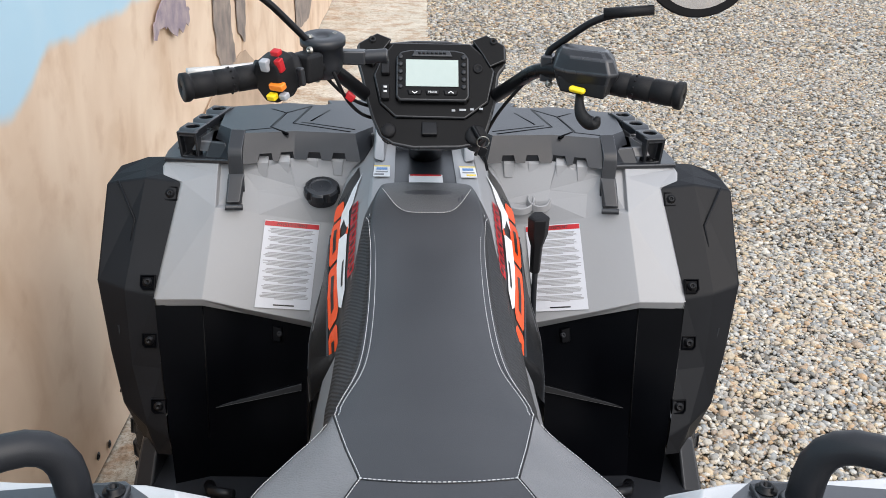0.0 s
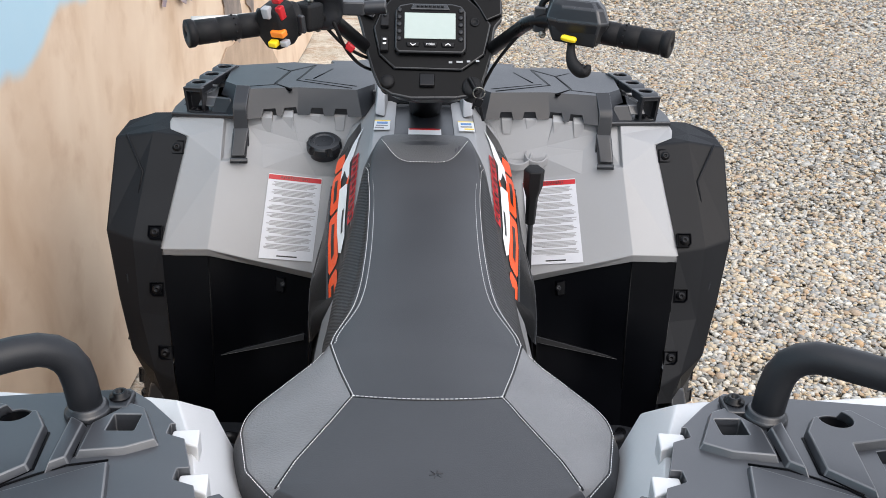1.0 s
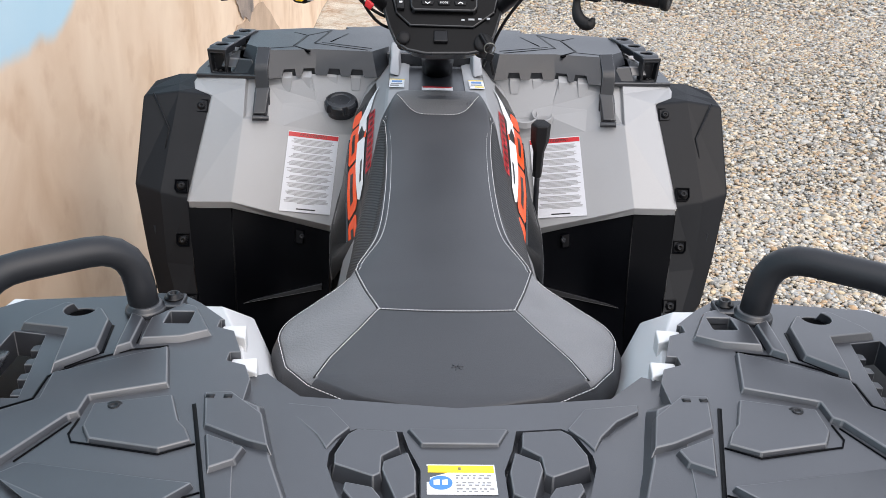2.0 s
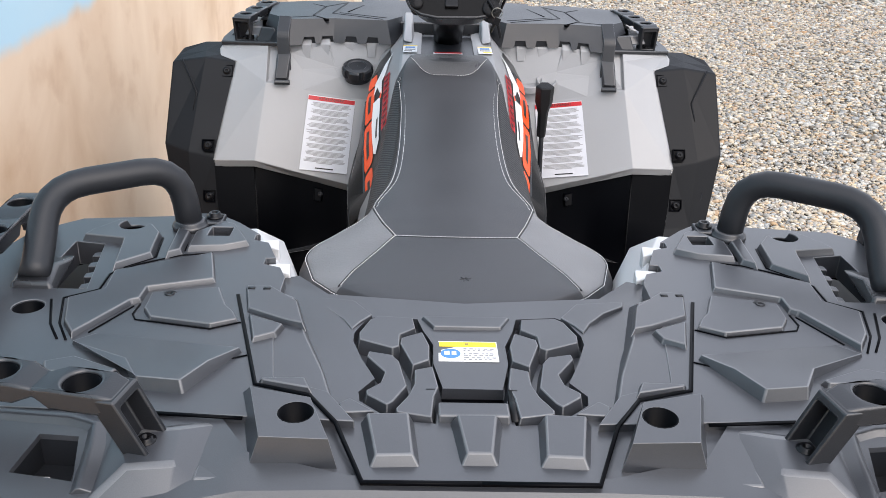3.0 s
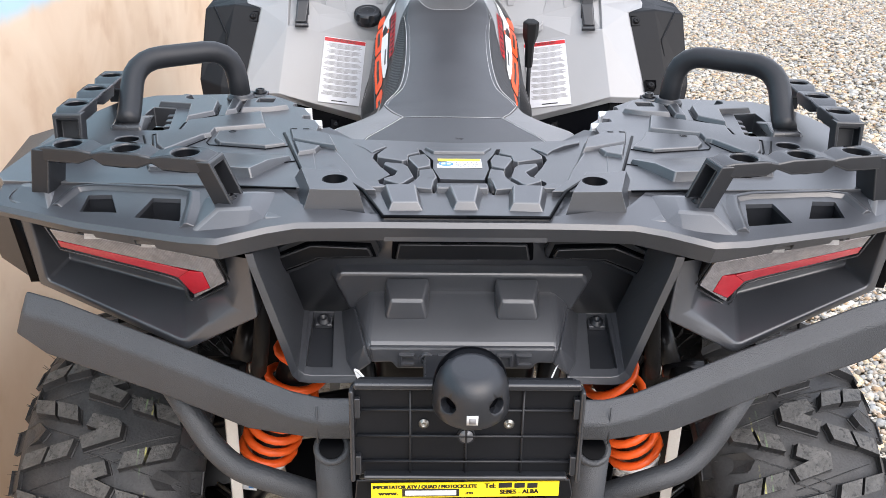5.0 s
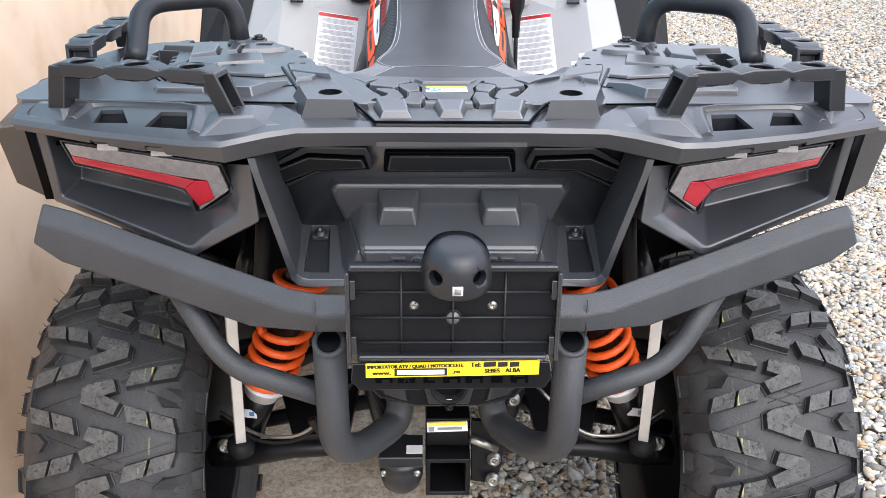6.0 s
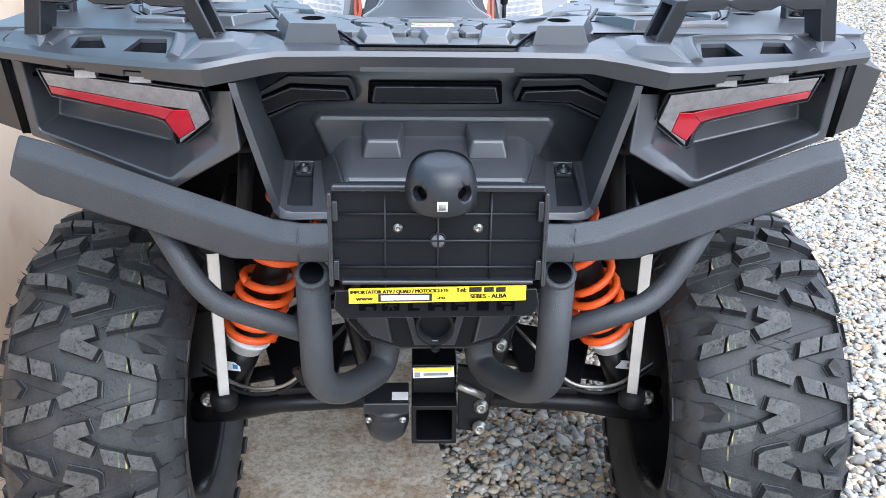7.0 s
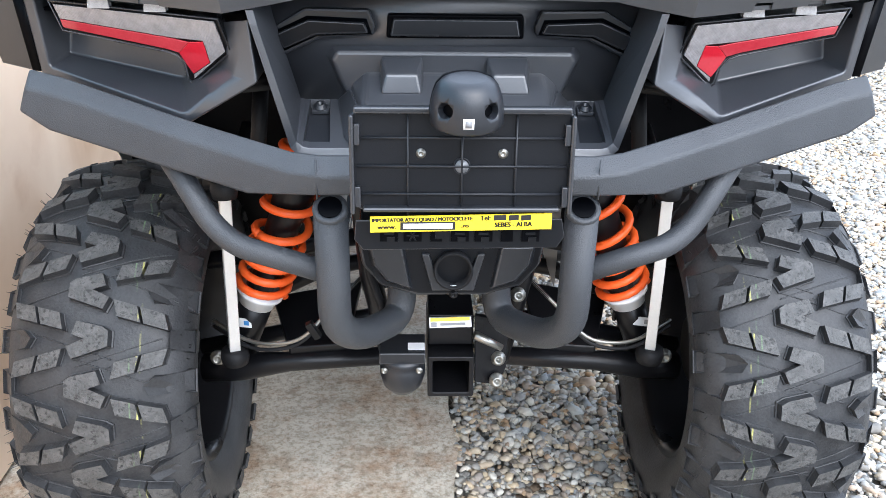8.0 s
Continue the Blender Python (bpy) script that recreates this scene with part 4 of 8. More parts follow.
    part("raised_pad", bm, PLASTIC, lid, bevel=0.0012)
    # black rubber seal round the lid
    for s in (1, -1):
        seam = ((0.089, -0.007), (0.115, 0.064), (0.141, 0.104), (0.190, 0.121), (0.238, 0.295))
        run = [(0.0, seam[0][1], lid_z(0) + 0.001)] + [(s * x, y, lid_z(0) + 0.001 if y < 0.02 else deck_z(y) + 0.001) for x, y in seam]
        bm = bmesh.new()
        tube(bm, run, 0.001, shape=[(-0.0018, -0.002), (0.0018, -0.002), (0.0018, 0.0008), (-0.0018, 0.0008)])
        part("lid_seal", bm, GUARD, lid, "thin black rubber seal")
    # three square bosses along the rear edge
    for outline in (((0.098, 0.078), (0.050, 0.080), (0.044, 0.012), (0.086, 0.010)), ((0.024, 0.078), (-0.024, 0.078), (-0.016, 0.014), (0.016, 0.014)), ((-0.050, 0.080), (-0.098, 0.078), (-0.086, 0.010), (-0.044, 0.012))):
        bm = bmesh.new()
        o = [(x, y, lid_z(y) - 0.004) for x, y in outline]
        hull_between(bm, o, [(p[0], p[1], 1.0215) for p in inset(o, 0.007)])
        part("boss", bm, PLASTIC, lid, bevel=0.0016)
    cut(lid, prism_cut([(-0.031, 0.100), (0.028, 0.100), (0.030, 0.134), (-0.033, 0.134)], 0.990, 1.05))
    bm = bmesh.new()
    box(bm, (-0.0015, 0.117, 0.9925), (0.058, 0.032, 0.002))
    part("latch_well", bm, GUARD, lid)
    bm = bmesh.new()
    box(bm, (-0.0015, 0.090, lid_z(0.09) + 0.001), (0.060, 0.026, 0.012), turn(-10))
    part("latch", bm, PLASTIC, lid, bevel=0.002)
    for s in (1, -1):
        bm = bmesh.new()
        box(bm, (s * 0.036 - 0.002, 0.103, lid_z(0.1) + 0.001), (0.008, 0.045, 0.006))
        part("latch_slot", bm, FRAME, lid)
    # warning label
    bm = bmesh.new()
    quad_pts = on_lid([(0.027, 0.184), (0.027, 0.226), (-0.030, 0.226), (-0.030, 0.184)], 1, 0.0025)
    slab(bm, quad_pts, (0, 0, 0.0006))
    lab = part("warning_label", bm, WHITE, lid, "white warning label with a yellow band", smooth=False)

    def patch(x0, x1, y0, y1, m, nm="print_bar"):
        b2 = bmesh.new()
        y0, y1 = y0 + 0.019, y1 + 0.019
        slab(b2, on_lid([(x0, y0), (x1, y0), (x1, y1), (x0, y1)], 1, 0.0031), (0, 0, 0.0005))
        part(nm, b2, m, lab, smooth=False)
    patch(-0.029, 0.026, 0.195, 0.205, YELLOW, "yellow_band")
    patch(-0.004, -0.001, 0.1985, 0.2025, INK)
    rnd = random.Random(12)
    for y in (0.1900, 0.1865, 0.1800, 0.1765, 0.1715, 0.1680):
        x = -0.006
        while x < 0.022:
            w = rnd.uniform(0.0015, 0.0050)
            patch(x, min(x + w, 0.0245), y, y + 0.0014, INK)
            x += w + rnd.uniform(0.0008, 0.0035)
    b2 = bmesh.new()
    slab(b2, on_lid(arc(-0.0185, 0.1995, 0.0095, 0, 345, 22), 1, 0.0031), (0, 0, 0.0005))
    part("blue_disc", b2, BLUE, lab, smooth=False)
    for x0, x1 in ((-0.0245, -0.0195), (-0.0175, -0.0130)):
        b2 = bmesh.new()
        slab(b2, on_lid([(x0, 0.196), (x1, 0.196), (x1, 0.2035), (x0, 0.2025)], 1, 0.0036), (0, 0, 0.0004))
        part("print_bar", b2, WHITE, lab, smooth=False)
    return lid


def build_grab_handles():
    for s in (1, -1):
        bm = bmesh.new()
        pts = flip([(0.330, 0.480, 0.985), (0.340, 0.484, 1.080), (0.464, 0.405, 1.080), (0.458, 0.338, 1.025), (0.457, 0.318, 1.012)], s)
        tube(bm, pts, 0.0160, 18, bend=0.045)
        handle = part("grab_handle", bm, FLARE, quad, "bent black tubular grab handle")
        bm = bmesh.new()
        lathe(bm, [(0.022, 0), (0.022, 0.006), (0.0185, 0.009), (0.017, 0.012)], (s * 0.331, 0.480, deck_z(0.48)), (0, 0, 1), 22)
        box(bm, (s * 0.318, 0.495, deck_z(0.49) + 0.004), (0.05, 0.03, 0.008))
        part("collar", bm, DARK, handle, bevel=0.002)
        bm = bmesh.new()
        hull_between(bm, flip([(0.43, 0.30, 1.0), (0.48, 0.30, 1.0), (0.49, 0.40, 1.0), (0.44, 0.40, 1.0)], s), flip([(0.435, 0.305, 1.014), (0.475, 0.305, 1.014), (0.482, 0.35, 1.014), (0.445, 0.35, 1.014)], s))
        part("mount", bm, FLARE, handle, bevel=0.004)
        bolt(handle, (s * 0.305, 0.498, deck_z(0.49) + 0.008), (0, 0, 1), 0.007, 0.006, FRAME)


rear_rack = build_rear_rack()
for s in (1, -1):
    bar_block("cross_bar", rear_rack, s, (s * 0.270, 0.035, 1.068), (s * 0.476, 0.080, 1.066), 3, 0.036, (s * 0.247, 0.035, 1.008), (s * 0.487, 0.084, 1.006))
    bar_block("side_bar", rear_rack, s, (s * 0.497, 0.215, 1.060), (s * 0.512, 0.475, 1.050), 3, 0.036, (s * 0.497, 0.208, 1.008), (s * 0.512, 0.485, 1.000))
build_lid(rear_rack)
build_grab_handles()


def slot_cut(s):
    """The slanting pocket in a side floor of the rear panel."""
    bm = bmesh.new()
    hull_between(bm, flip([(0.181, 0.0895, 0.830), (0.156, 0.0895, 0.830), (0.152, 0.014, 0.801), (0.184, 0.014, 0.801)], s), flip([(0.181, 0.0895, 0.870), (0.156, 0.0895, 0.870), (0.152, 0.014, 0.830), (0.184, 0.014, 0.830)], s))
    return bm


def build_rear_fascia():
    """Fender scoops, tail lights and the recessed panel between them."""
    for s in (1, -1):
        # fender scoop below each light: lip, sloping floor and dark back
        rim_ = flip([(0.522, 0.090, 0.975), (0.518, 0.103, 0.873), (0.321, 0.018, 0.832), (0.231, -0.004, 0.888), (0.238, 0.004, 0.958)], s)
        lip_ = flip([(0.506, 0.084, 0.972), (0.502, 0.092, 0.884), (0.322, 0.014, 0.846), (0.262, 0.016, 0.893), (0.270, 0.026, 0.952)], s)
        back_ = flip([(0.498, 0.122, 0.965), (0.492, 0.140, 0.890), (0.341, 0.100, 0.868), (0.298, 0.074, 0.902), (0.284, 0.062, 0.945)], s)
        top_ = flip([(0.490, 0.130, 0.98), (0.480, 0.142, 0.965), (0.360, 0.110, 0.962), (0.300, 0.085, 0.960), (0.284, 0.070, 0.965)], s)
        bm = bmesh.new()
        patch_grid(bm, [[(x, y + 0.12, z) for x, y, z in rim_], rim_, lip_, back_, top_], 2)
        fender = part("rear_fender", bm, PLASTIC, quad, "black plastic rear fender scoop round the tail light", bevel=0.004, seg=3, angle=35, lit_edges=False)
        # outer cheek that runs forward over the wheel
        bm = bmesh.new()
        patch_grid(bm, [flip([(0.500, 0.12, 0.996), (0.545, 0.20, 0.996), (0.545, 0.45, 0.985)], s), flip([(0.530, 0.092, 0.982), (0.622, 0.195, 0.945), (0.655, 0.45, 0.950)], s),
                        flip([(0.521, 0.106, 0.874), (0.602, 0.190, 0.866), (0.640, 0.45, 0.890)], s)], 2)
        bmesh.ops.recalc_face_normals(bm, faces=bm.faces)
        bmesh.ops.solidify(bm, geom=bm.faces[:], thickness=0.004)
        part("cheek", bm, FLARE, fender, bevel=0.003)
        # open joint between scoop and cheek
        bm = bmesh.new()
        tube(bm, flip([(0.5265, 0.094, 0.980), (0.520, 0.107, 0.876)], s), 0.001, shape=[(-0.009, -0.004), (0.009, -0.004), (0.009, 0.0016), (-0.009, 0.0016)], up=(0, -1, 0))
        part("joint_line", bm, GUARD, fender)
        # L-shaped light: clear border above, red below
        outline_ = [(0.4804, 0.0638, 0.9690), (0.2716, 0.0025, 0.9596), (0.2638, 0.0228, 0.9184), (0.3204, 0.0682, 0.8691), (0.3266, 0.0674, 0.8741), (0.3263, 0.0543, 0.8975), (0.3338, 0.0508, 0.9083), (0.3471, 0.0527, 0.9125), (0.4758, 0.0837, 0.9304)]
        clear_ = [(0.4771, 0.0654, 0.9643), (0.2771, 0.0064, 0.9558), (0.2707, 0.0254, 0.9179), (0.3188, 0.0637, 0.8764), (0.3181, 0.0599, 0.8828), (0.2928, 0.0417, 0.9011), (0.2960, 0.0268, 0.9297), (0.3347, 0.0384, 0.9312), (0.4745, 0.0747, 0.9459)]
        red_ = [(0.4748, 0.0752, 0.9451), (0.3349, 0.0388, 0.9304), (0.3140, 0.0341, 0.9269), (0.3302, 0.0478, 0.9116), (0.3456, 0.0505, 0.9156), (0.4744, 0.0812, 0.9342)]
        tip_ = [(0.3140, 0.0341, 0.9269), (0.2962, 0.0273, 0.9290), (0.2935, 0.0419, 0.9011), (0.3180, 0.0594, 0.8836), (0.3225, 0.0559, 0.8925), (0.3302, 0.0478, 0.9116)]
        bm = bmesh.new()
        slab(bm, [(s * x, y + 0.004, z) for x, y, z in outline_], (0, 0.03, 0))
        light = part("tail_light", bm, FRAME, quad, "red and clear L-shaped tail light", bevel=0.002)
        for nm, pts, m in (("clear_lens", clear_, RIBBED), ("red_lens", red_, LENS_RED_DARK), ("red_tip", tip_, LENS_RED)):
            bm = bmesh.new()
            slab(bm, [(s * x, y, z) for x, y, z in pts], (0, 0.012, 0))
            part(nm, bm, m, light, bevel=0.001)
        # clear tabs that reach up into the notches of the lip
        for x, y in ((0.415, 0.038), (0.345, 0.017)):
            bm = bmesh.new()
            hull_between(bm, [(s * (x + a), y, z) for a, z in ((-0.013, 0.964), (0.013, 0.964), (0.010, 0.987), (-0.010, 0.987))], [(s * (x + a), y + 0.012, z) for a, z in ((-0.013, 0.964), (0.013, 0.964), (0.010, 0.987), (-0.010, 0.987))])
            part("lens_tab", bm, CLEAR, light, bevel=0.001)
        # rim line round the lens
        bm = bmesh.new()
        tube(bm, [(s * x, y - 0.0005, z) for x, y, z in (outline_ + outline_[:1])], 0.0012, 6)
        part("lens_rim", bm, DARK_EDGE, light)
    build_rear_panel()


def build_rear_panel():
    """Recessed moulding between the lights: rim, sloping walls, stepped field, bulge and bosses."""
    bottom = [(0.198, 0.002, 0.808), (0.190, 0.000, 0.801), (0.178, 0.000, 0.799), (0.124, 0.000, 0.800)]
    rim = [(0.2375, -0.014, 0.972), (0.234, -0.014, 0.957)] + bottom
    inner = [(0.2290, -0.012, 0.972), (0.2255, -0.012, 0.955), (0.1905, 0.003, 0.816), (0.184, 0.003, 0.810), (0.176, 0.003, 0.808), (0.124, 0.003, 0.808)]
    wall = [(0.222, 0.060, 0.975), (0.2175, 0.060, 0.954), (0.1935, 0.092, 0.847), (0.186, 0.093, 0.846), (0.176, 0.093, 0.846), (0.132, 0.093, 0.846)]
    bm = bmesh.new()
    slab(bm, [(-0.230, 0.066, 0.985), (0.230, 0.066, 0.985), (0.222, 0.074, 0.950), (0.194, 0.091, 0.845), (-0.194, 0.091, 0.845), (-0.222, 0.074, 0.950)], (0, 0.015, 0))
    panel = part("rear_panel", bm, PLASTIC, quad, "recessed black rear panel with square bosses")
    for s in (1, -1):
        bm = bmesh.new()
        outer = [(x + (0.008 if k < 3 else 0.0), y + 0.10, z + (0.0 if k < 3 else 0.012)) for k, (x, y, z) in enumerate(rim)]
        grid(bm, [flip(r, s) for r in (outer, rim, inner, wall)])
        wing = part("side_wall", bm, PLASTIC, panel, bevel=0.0035, seg=3, angle=22, lit_edges=False, smooth=False, crisp=True)
        cut(wing, slot_cut(s))
        # slope from the side floor up to the bulge
        bm = bmesh.new()
        wrap(bm, flip([(0.129, 0.066, 0.867), (0.113, 0.004, 0.848), (0.105, 0.001, 0.826), (0.126, 0.002, 0.808), (0.147, 0.090, 0.847), (0.135, 0.09, 0.84), (0.104, 0.05, 0.826), (0.136, 0.02, 0.816)], s))
        part("slope", bm, PLASTIC, panel, bevel=0.003, lit_edges=False, smooth=False, crisp=True)
    # proud field with a rounded upper edge
    bm = bmesh.new()
    low = [(0.160, 0.084, 0.903), (0.152, 0.082, 0.917), (-0.152, 0.082, 0.917), (-0.160, 0.084, 0.903), (-0.139, 0.092, 0.850), (0.139, 0.092, 0.850)]
    high = [(0.150, 0.066, 0.900), (0.144, 0.065, 0.911), (-0.144, 0.065, 0.911), (-0.150, 0.066, 0.900), (-0.131, 0.074, 0.852), (0.131, 0.074, 0.852)]
    hull_between(bm, low, high)
    part("field", bm, PLASTIC, panel, bevel=0.004, seg=3, lit_edges=False, smooth=False, crisp=True)
    # bulging middle that carries the two bosses
    bm = bmesh.new()
    wrap(bm, [p for s in (1, -1) for p in flip([(0.109, 0.066, 0.886), (0.129, 0.066, 0.868), (0.112, 0.004, 0.848), (0.106, 0.000, 0.826), (0.120, 0.050, 0.826), (0.109, 0.10, 0.886), (0.135, 0.09, 0.850), (0.106, 0.09, 0.826)], s)])
    part("bulge", bm, PLASTIC, panel, bevel=0.006, seg=3, lit_edges=False, smooth=False, crisp=True)
    for s in (1, -1):
        bm = bmesh.new()
        wrap(bm, flip([(0.038, 0.064, 0.906), (0.091, 0.064, 0.906), (0.046, 0.038, 0.889), (0.084, 0.038, 0.889), (0.041, 0.0335, 0.866), (0.090, 0.0335, 0.866), (0.040, 0.05, 0.862), (0.091, 0.05, 0.862)], s))
        part("boss", bm, PLASTIC, panel, bevel=0.0025, lit_edges=False, smooth=False, crisp=True)
        bm = bmesh.new()
        slab(bm, flip([(0.183, 0.0905, 0.834), (0.154, 0.0905, 0.834), (0.150, 0.012, 0.803), (0.186, 0.012, 0.803)], s), (0, 0.002, -0.003))
        slot = part("slot", bm, DARK, panel, smooth=False)
        bm = bmesh.new()
        box(bm, (s * 0.168, 0.081, 0.8345), (0.021, 0.014, 0.006), turn(22))
        part("pad", bm, PLASTIC, slot, bevel=0.0015, lit_edges=False, smooth=False, crisp=True)
        bolt(slot, (s * 0.168, 0.081, 0.8375), (0, -0.42, 1), 0.0058, 0.006, DARK)
        # angled vent above
        bm = bmesh.new()
        slab(bm, [(s * x, 0.0625 + (0.955 - z) * 0.16, z) for x, z in ((0.2276, 0.935), (0.181, 0.963), (0.104, 0.962), (0.096, 0.942), (0.099, 0.930), (0.164, 0.926), (0.2075, 0.905))], (0, 0.02, 0))
        surround = part("vent_surround", bm, DARK, panel, bevel=0.003, lit_edges=False, smooth=False, crisp=True)
        bm = bmesh.new()
        slab(bm, [(s * x, 0.0615 + (0.955 - z) * 0.16, z) for x, z in ((0.2215, 0.9335), (0.178, 0.954), (0.107, 0.951), (0.101, 0.9325), (0.167, 0.9295), (0.2095, 0.910))], (0, 0.004, 0))
        part("vent_gap", bm, GUARD, surround)
        bm = bmesh.new()
        slab(bm, [(s * x, 0.0565 + (0.955 - z) * 0.16, z) for x, z in ((0.2165, 0.9325), (0.1765, 0.9500), (0.110, 0.9470), (0.1045, 0.9340), (0.168, 0.9315), (0.2085, 0.9135))], (0, 0.008, 0))
        part("side_vent", bm, SHELL, panel, bevel=0.0025)
    bm = bmesh.new()
    slab(bm, [(0.082, 0.062, 0.957), (-0.082, 0.062, 0.957), (-0.084, 0.067, 0.927), (0.084, 0.067, 0.927)], (0, 0.02, 0))
    surround = part("vent_gap", bm, GUARD, panel, bevel=0.003)
    bm = bmesh.new()
    slab(bm, [(0.075, 0.060, 0.952), (-0.075, 0.060, 0.952), (-0.079, 0.058, 0.931), (0.079, 0.058, 0.931)], (0, 0.01, 0))
    part("middle_vent", bm, SHELL, surround, bevel=0.0025)
    # small plate with a raised maker's mark: plain rings and blocks
    bm = bmesh.new()
    slab(bm, [(0.108, 0.001, 0.848), (0.104, 0.0, 0.827), (0.087, -0.001, 0.829), (0.081, -0.001, 0.820), (-0.076, -0.001, 0.820), (-0.082, -0.001, 0.829), (-0.104, 0.0, 0.827), (-0.108, 0.001, 0.848)], (0, 0.012, 0))
    plate = part("mark_plate", bm, PLASTIC, panel, bevel=0.003, lit_edges=False, smooth=False, crisp=True)
    for k in range(7):
        c = Vector((-0.064 + 0.0225 * k, -0.002, 0.8335))
        bm = bmesh.new()
        if k == 1:
            lathe(bm, [(0.0088, -0.002), (0.0088, 0.003), (0.0060, 0.003), (0.0055, 0.0)], c, (0, -1, 0.1), 16)
            for q in range(3):
                box(bm, c + Vector((0, -0.001, 0)), (0.010, 0.003, 0.0016), turn(0, 60 * q, 0))
        else:
            for dx, dz, w, h in ((-0.0075, 0, 0.0032, 0.0145), (0.0, 0.0058, 0.0175, 0.003), (0.0075, 0, 0.0032, 0.0145) if k % 2 else (0.0, -0.0058, 0.0175, 0.003)):
                box(bm, c + Vector((dx, 0, dz)), (w, 0.005, h))
        part("mark_block", bm, PLASTIC, plate, bevel=0.0006, lit_edges=False, smooth=False, crisp=True)


build_rear_fascia()


def build_bumper():
    bm = bmesh.new()
    half = (((0.526, 0.036, 0.842), (0.512, 0.036, 0.892)), ((0.488, 0.022, 0.822), (0.470, 0.028, 0.884)), ((0.344, -0.010, 0.786), (0.314, -0.014, 0.843)),
            ((0.246, -0.045, 0.767), (0.190, -0.066, 0.822)), ((0.156, -0.079, 0.777), (0.156, -0.079, 0.822)))
    rings = [[(s * lo[0], lo[1], lo[2]), (s * hi[0], hi[1] - 0.004, hi[2] - 0.020), (s * hi[0], hi[1] + 0.018, hi[2]), (s * lo[0], lo[1] + 0.044, lo[2])] for s, seq in ((-1, half), (1, half[::-1])) for lo, hi in seq]
    vs = grid(bm, rings, True)
    bm.faces.new(vs[0][::-1])
    bm.faces.new(vs[-1])
    bumper = part("rear_bumper", bm, POWDER, quad, "textured black box-section rear bumper", bevel=0.0045, seg=3, angle=20)
    for s in (1, -1):
        # lower hoop
        bm = bmesh.new()
        tube(bm, flip([(0.147, -0.060, 0.750), (0.148, -0.045, 0.590), (0.120, 0.000, 0.552), (0.066, 0.100, 0.528), (0.066, 0.100, 0.62)], s), 0.0205, 18, bend=0.045)
        hoop = part("hoop", bm, POWDER, bumper, "thick bent black steel hoop")
        # flat black disc painted as the shade inside the hollow tube
        bm = bmesh.new()
        lathe(bm, [(0.0140, 0.0), (0.0140, 0.0015)], (s * 0.147, -0.0665, 0.7590), (0, -0.62, 0.78), 18)
        part("open_end_shade", bm, GUARD, hoop, smooth=False)
        bm = bmesh.new()
        lathe(bm, [(0.0200, -0.02), (0.0208, 0.0), (0.0190, 0.002), (0.0140, 0.002), (0.0138, -0.004)], (s * 0.147, -0.0655, 0.7575), (0, -0.62, 0.78), 20)
        part("end_ring", bm, POWDER, hoop)
        bm = bmesh.new()
        tube(bm, flip([(0.352, 0.020, 0.800), (0.300, -0.006, 0.716), (0.268, -0.022, 0.692), (0.150, -0.044, 0.664)], s), 0.0145, 16, bend=0.05)
        part("side_strut", bm, POWDER, bumper)
        bm = bmesh.new()
        tube(bm, [(s * 0.160, -0.078, 0.820), (s * 0.160, -0.0795, 0.774)], 0.0012, 8)
        part("weld_seam", bm, POWDER, bumper)
    return bumper


build_bumper()


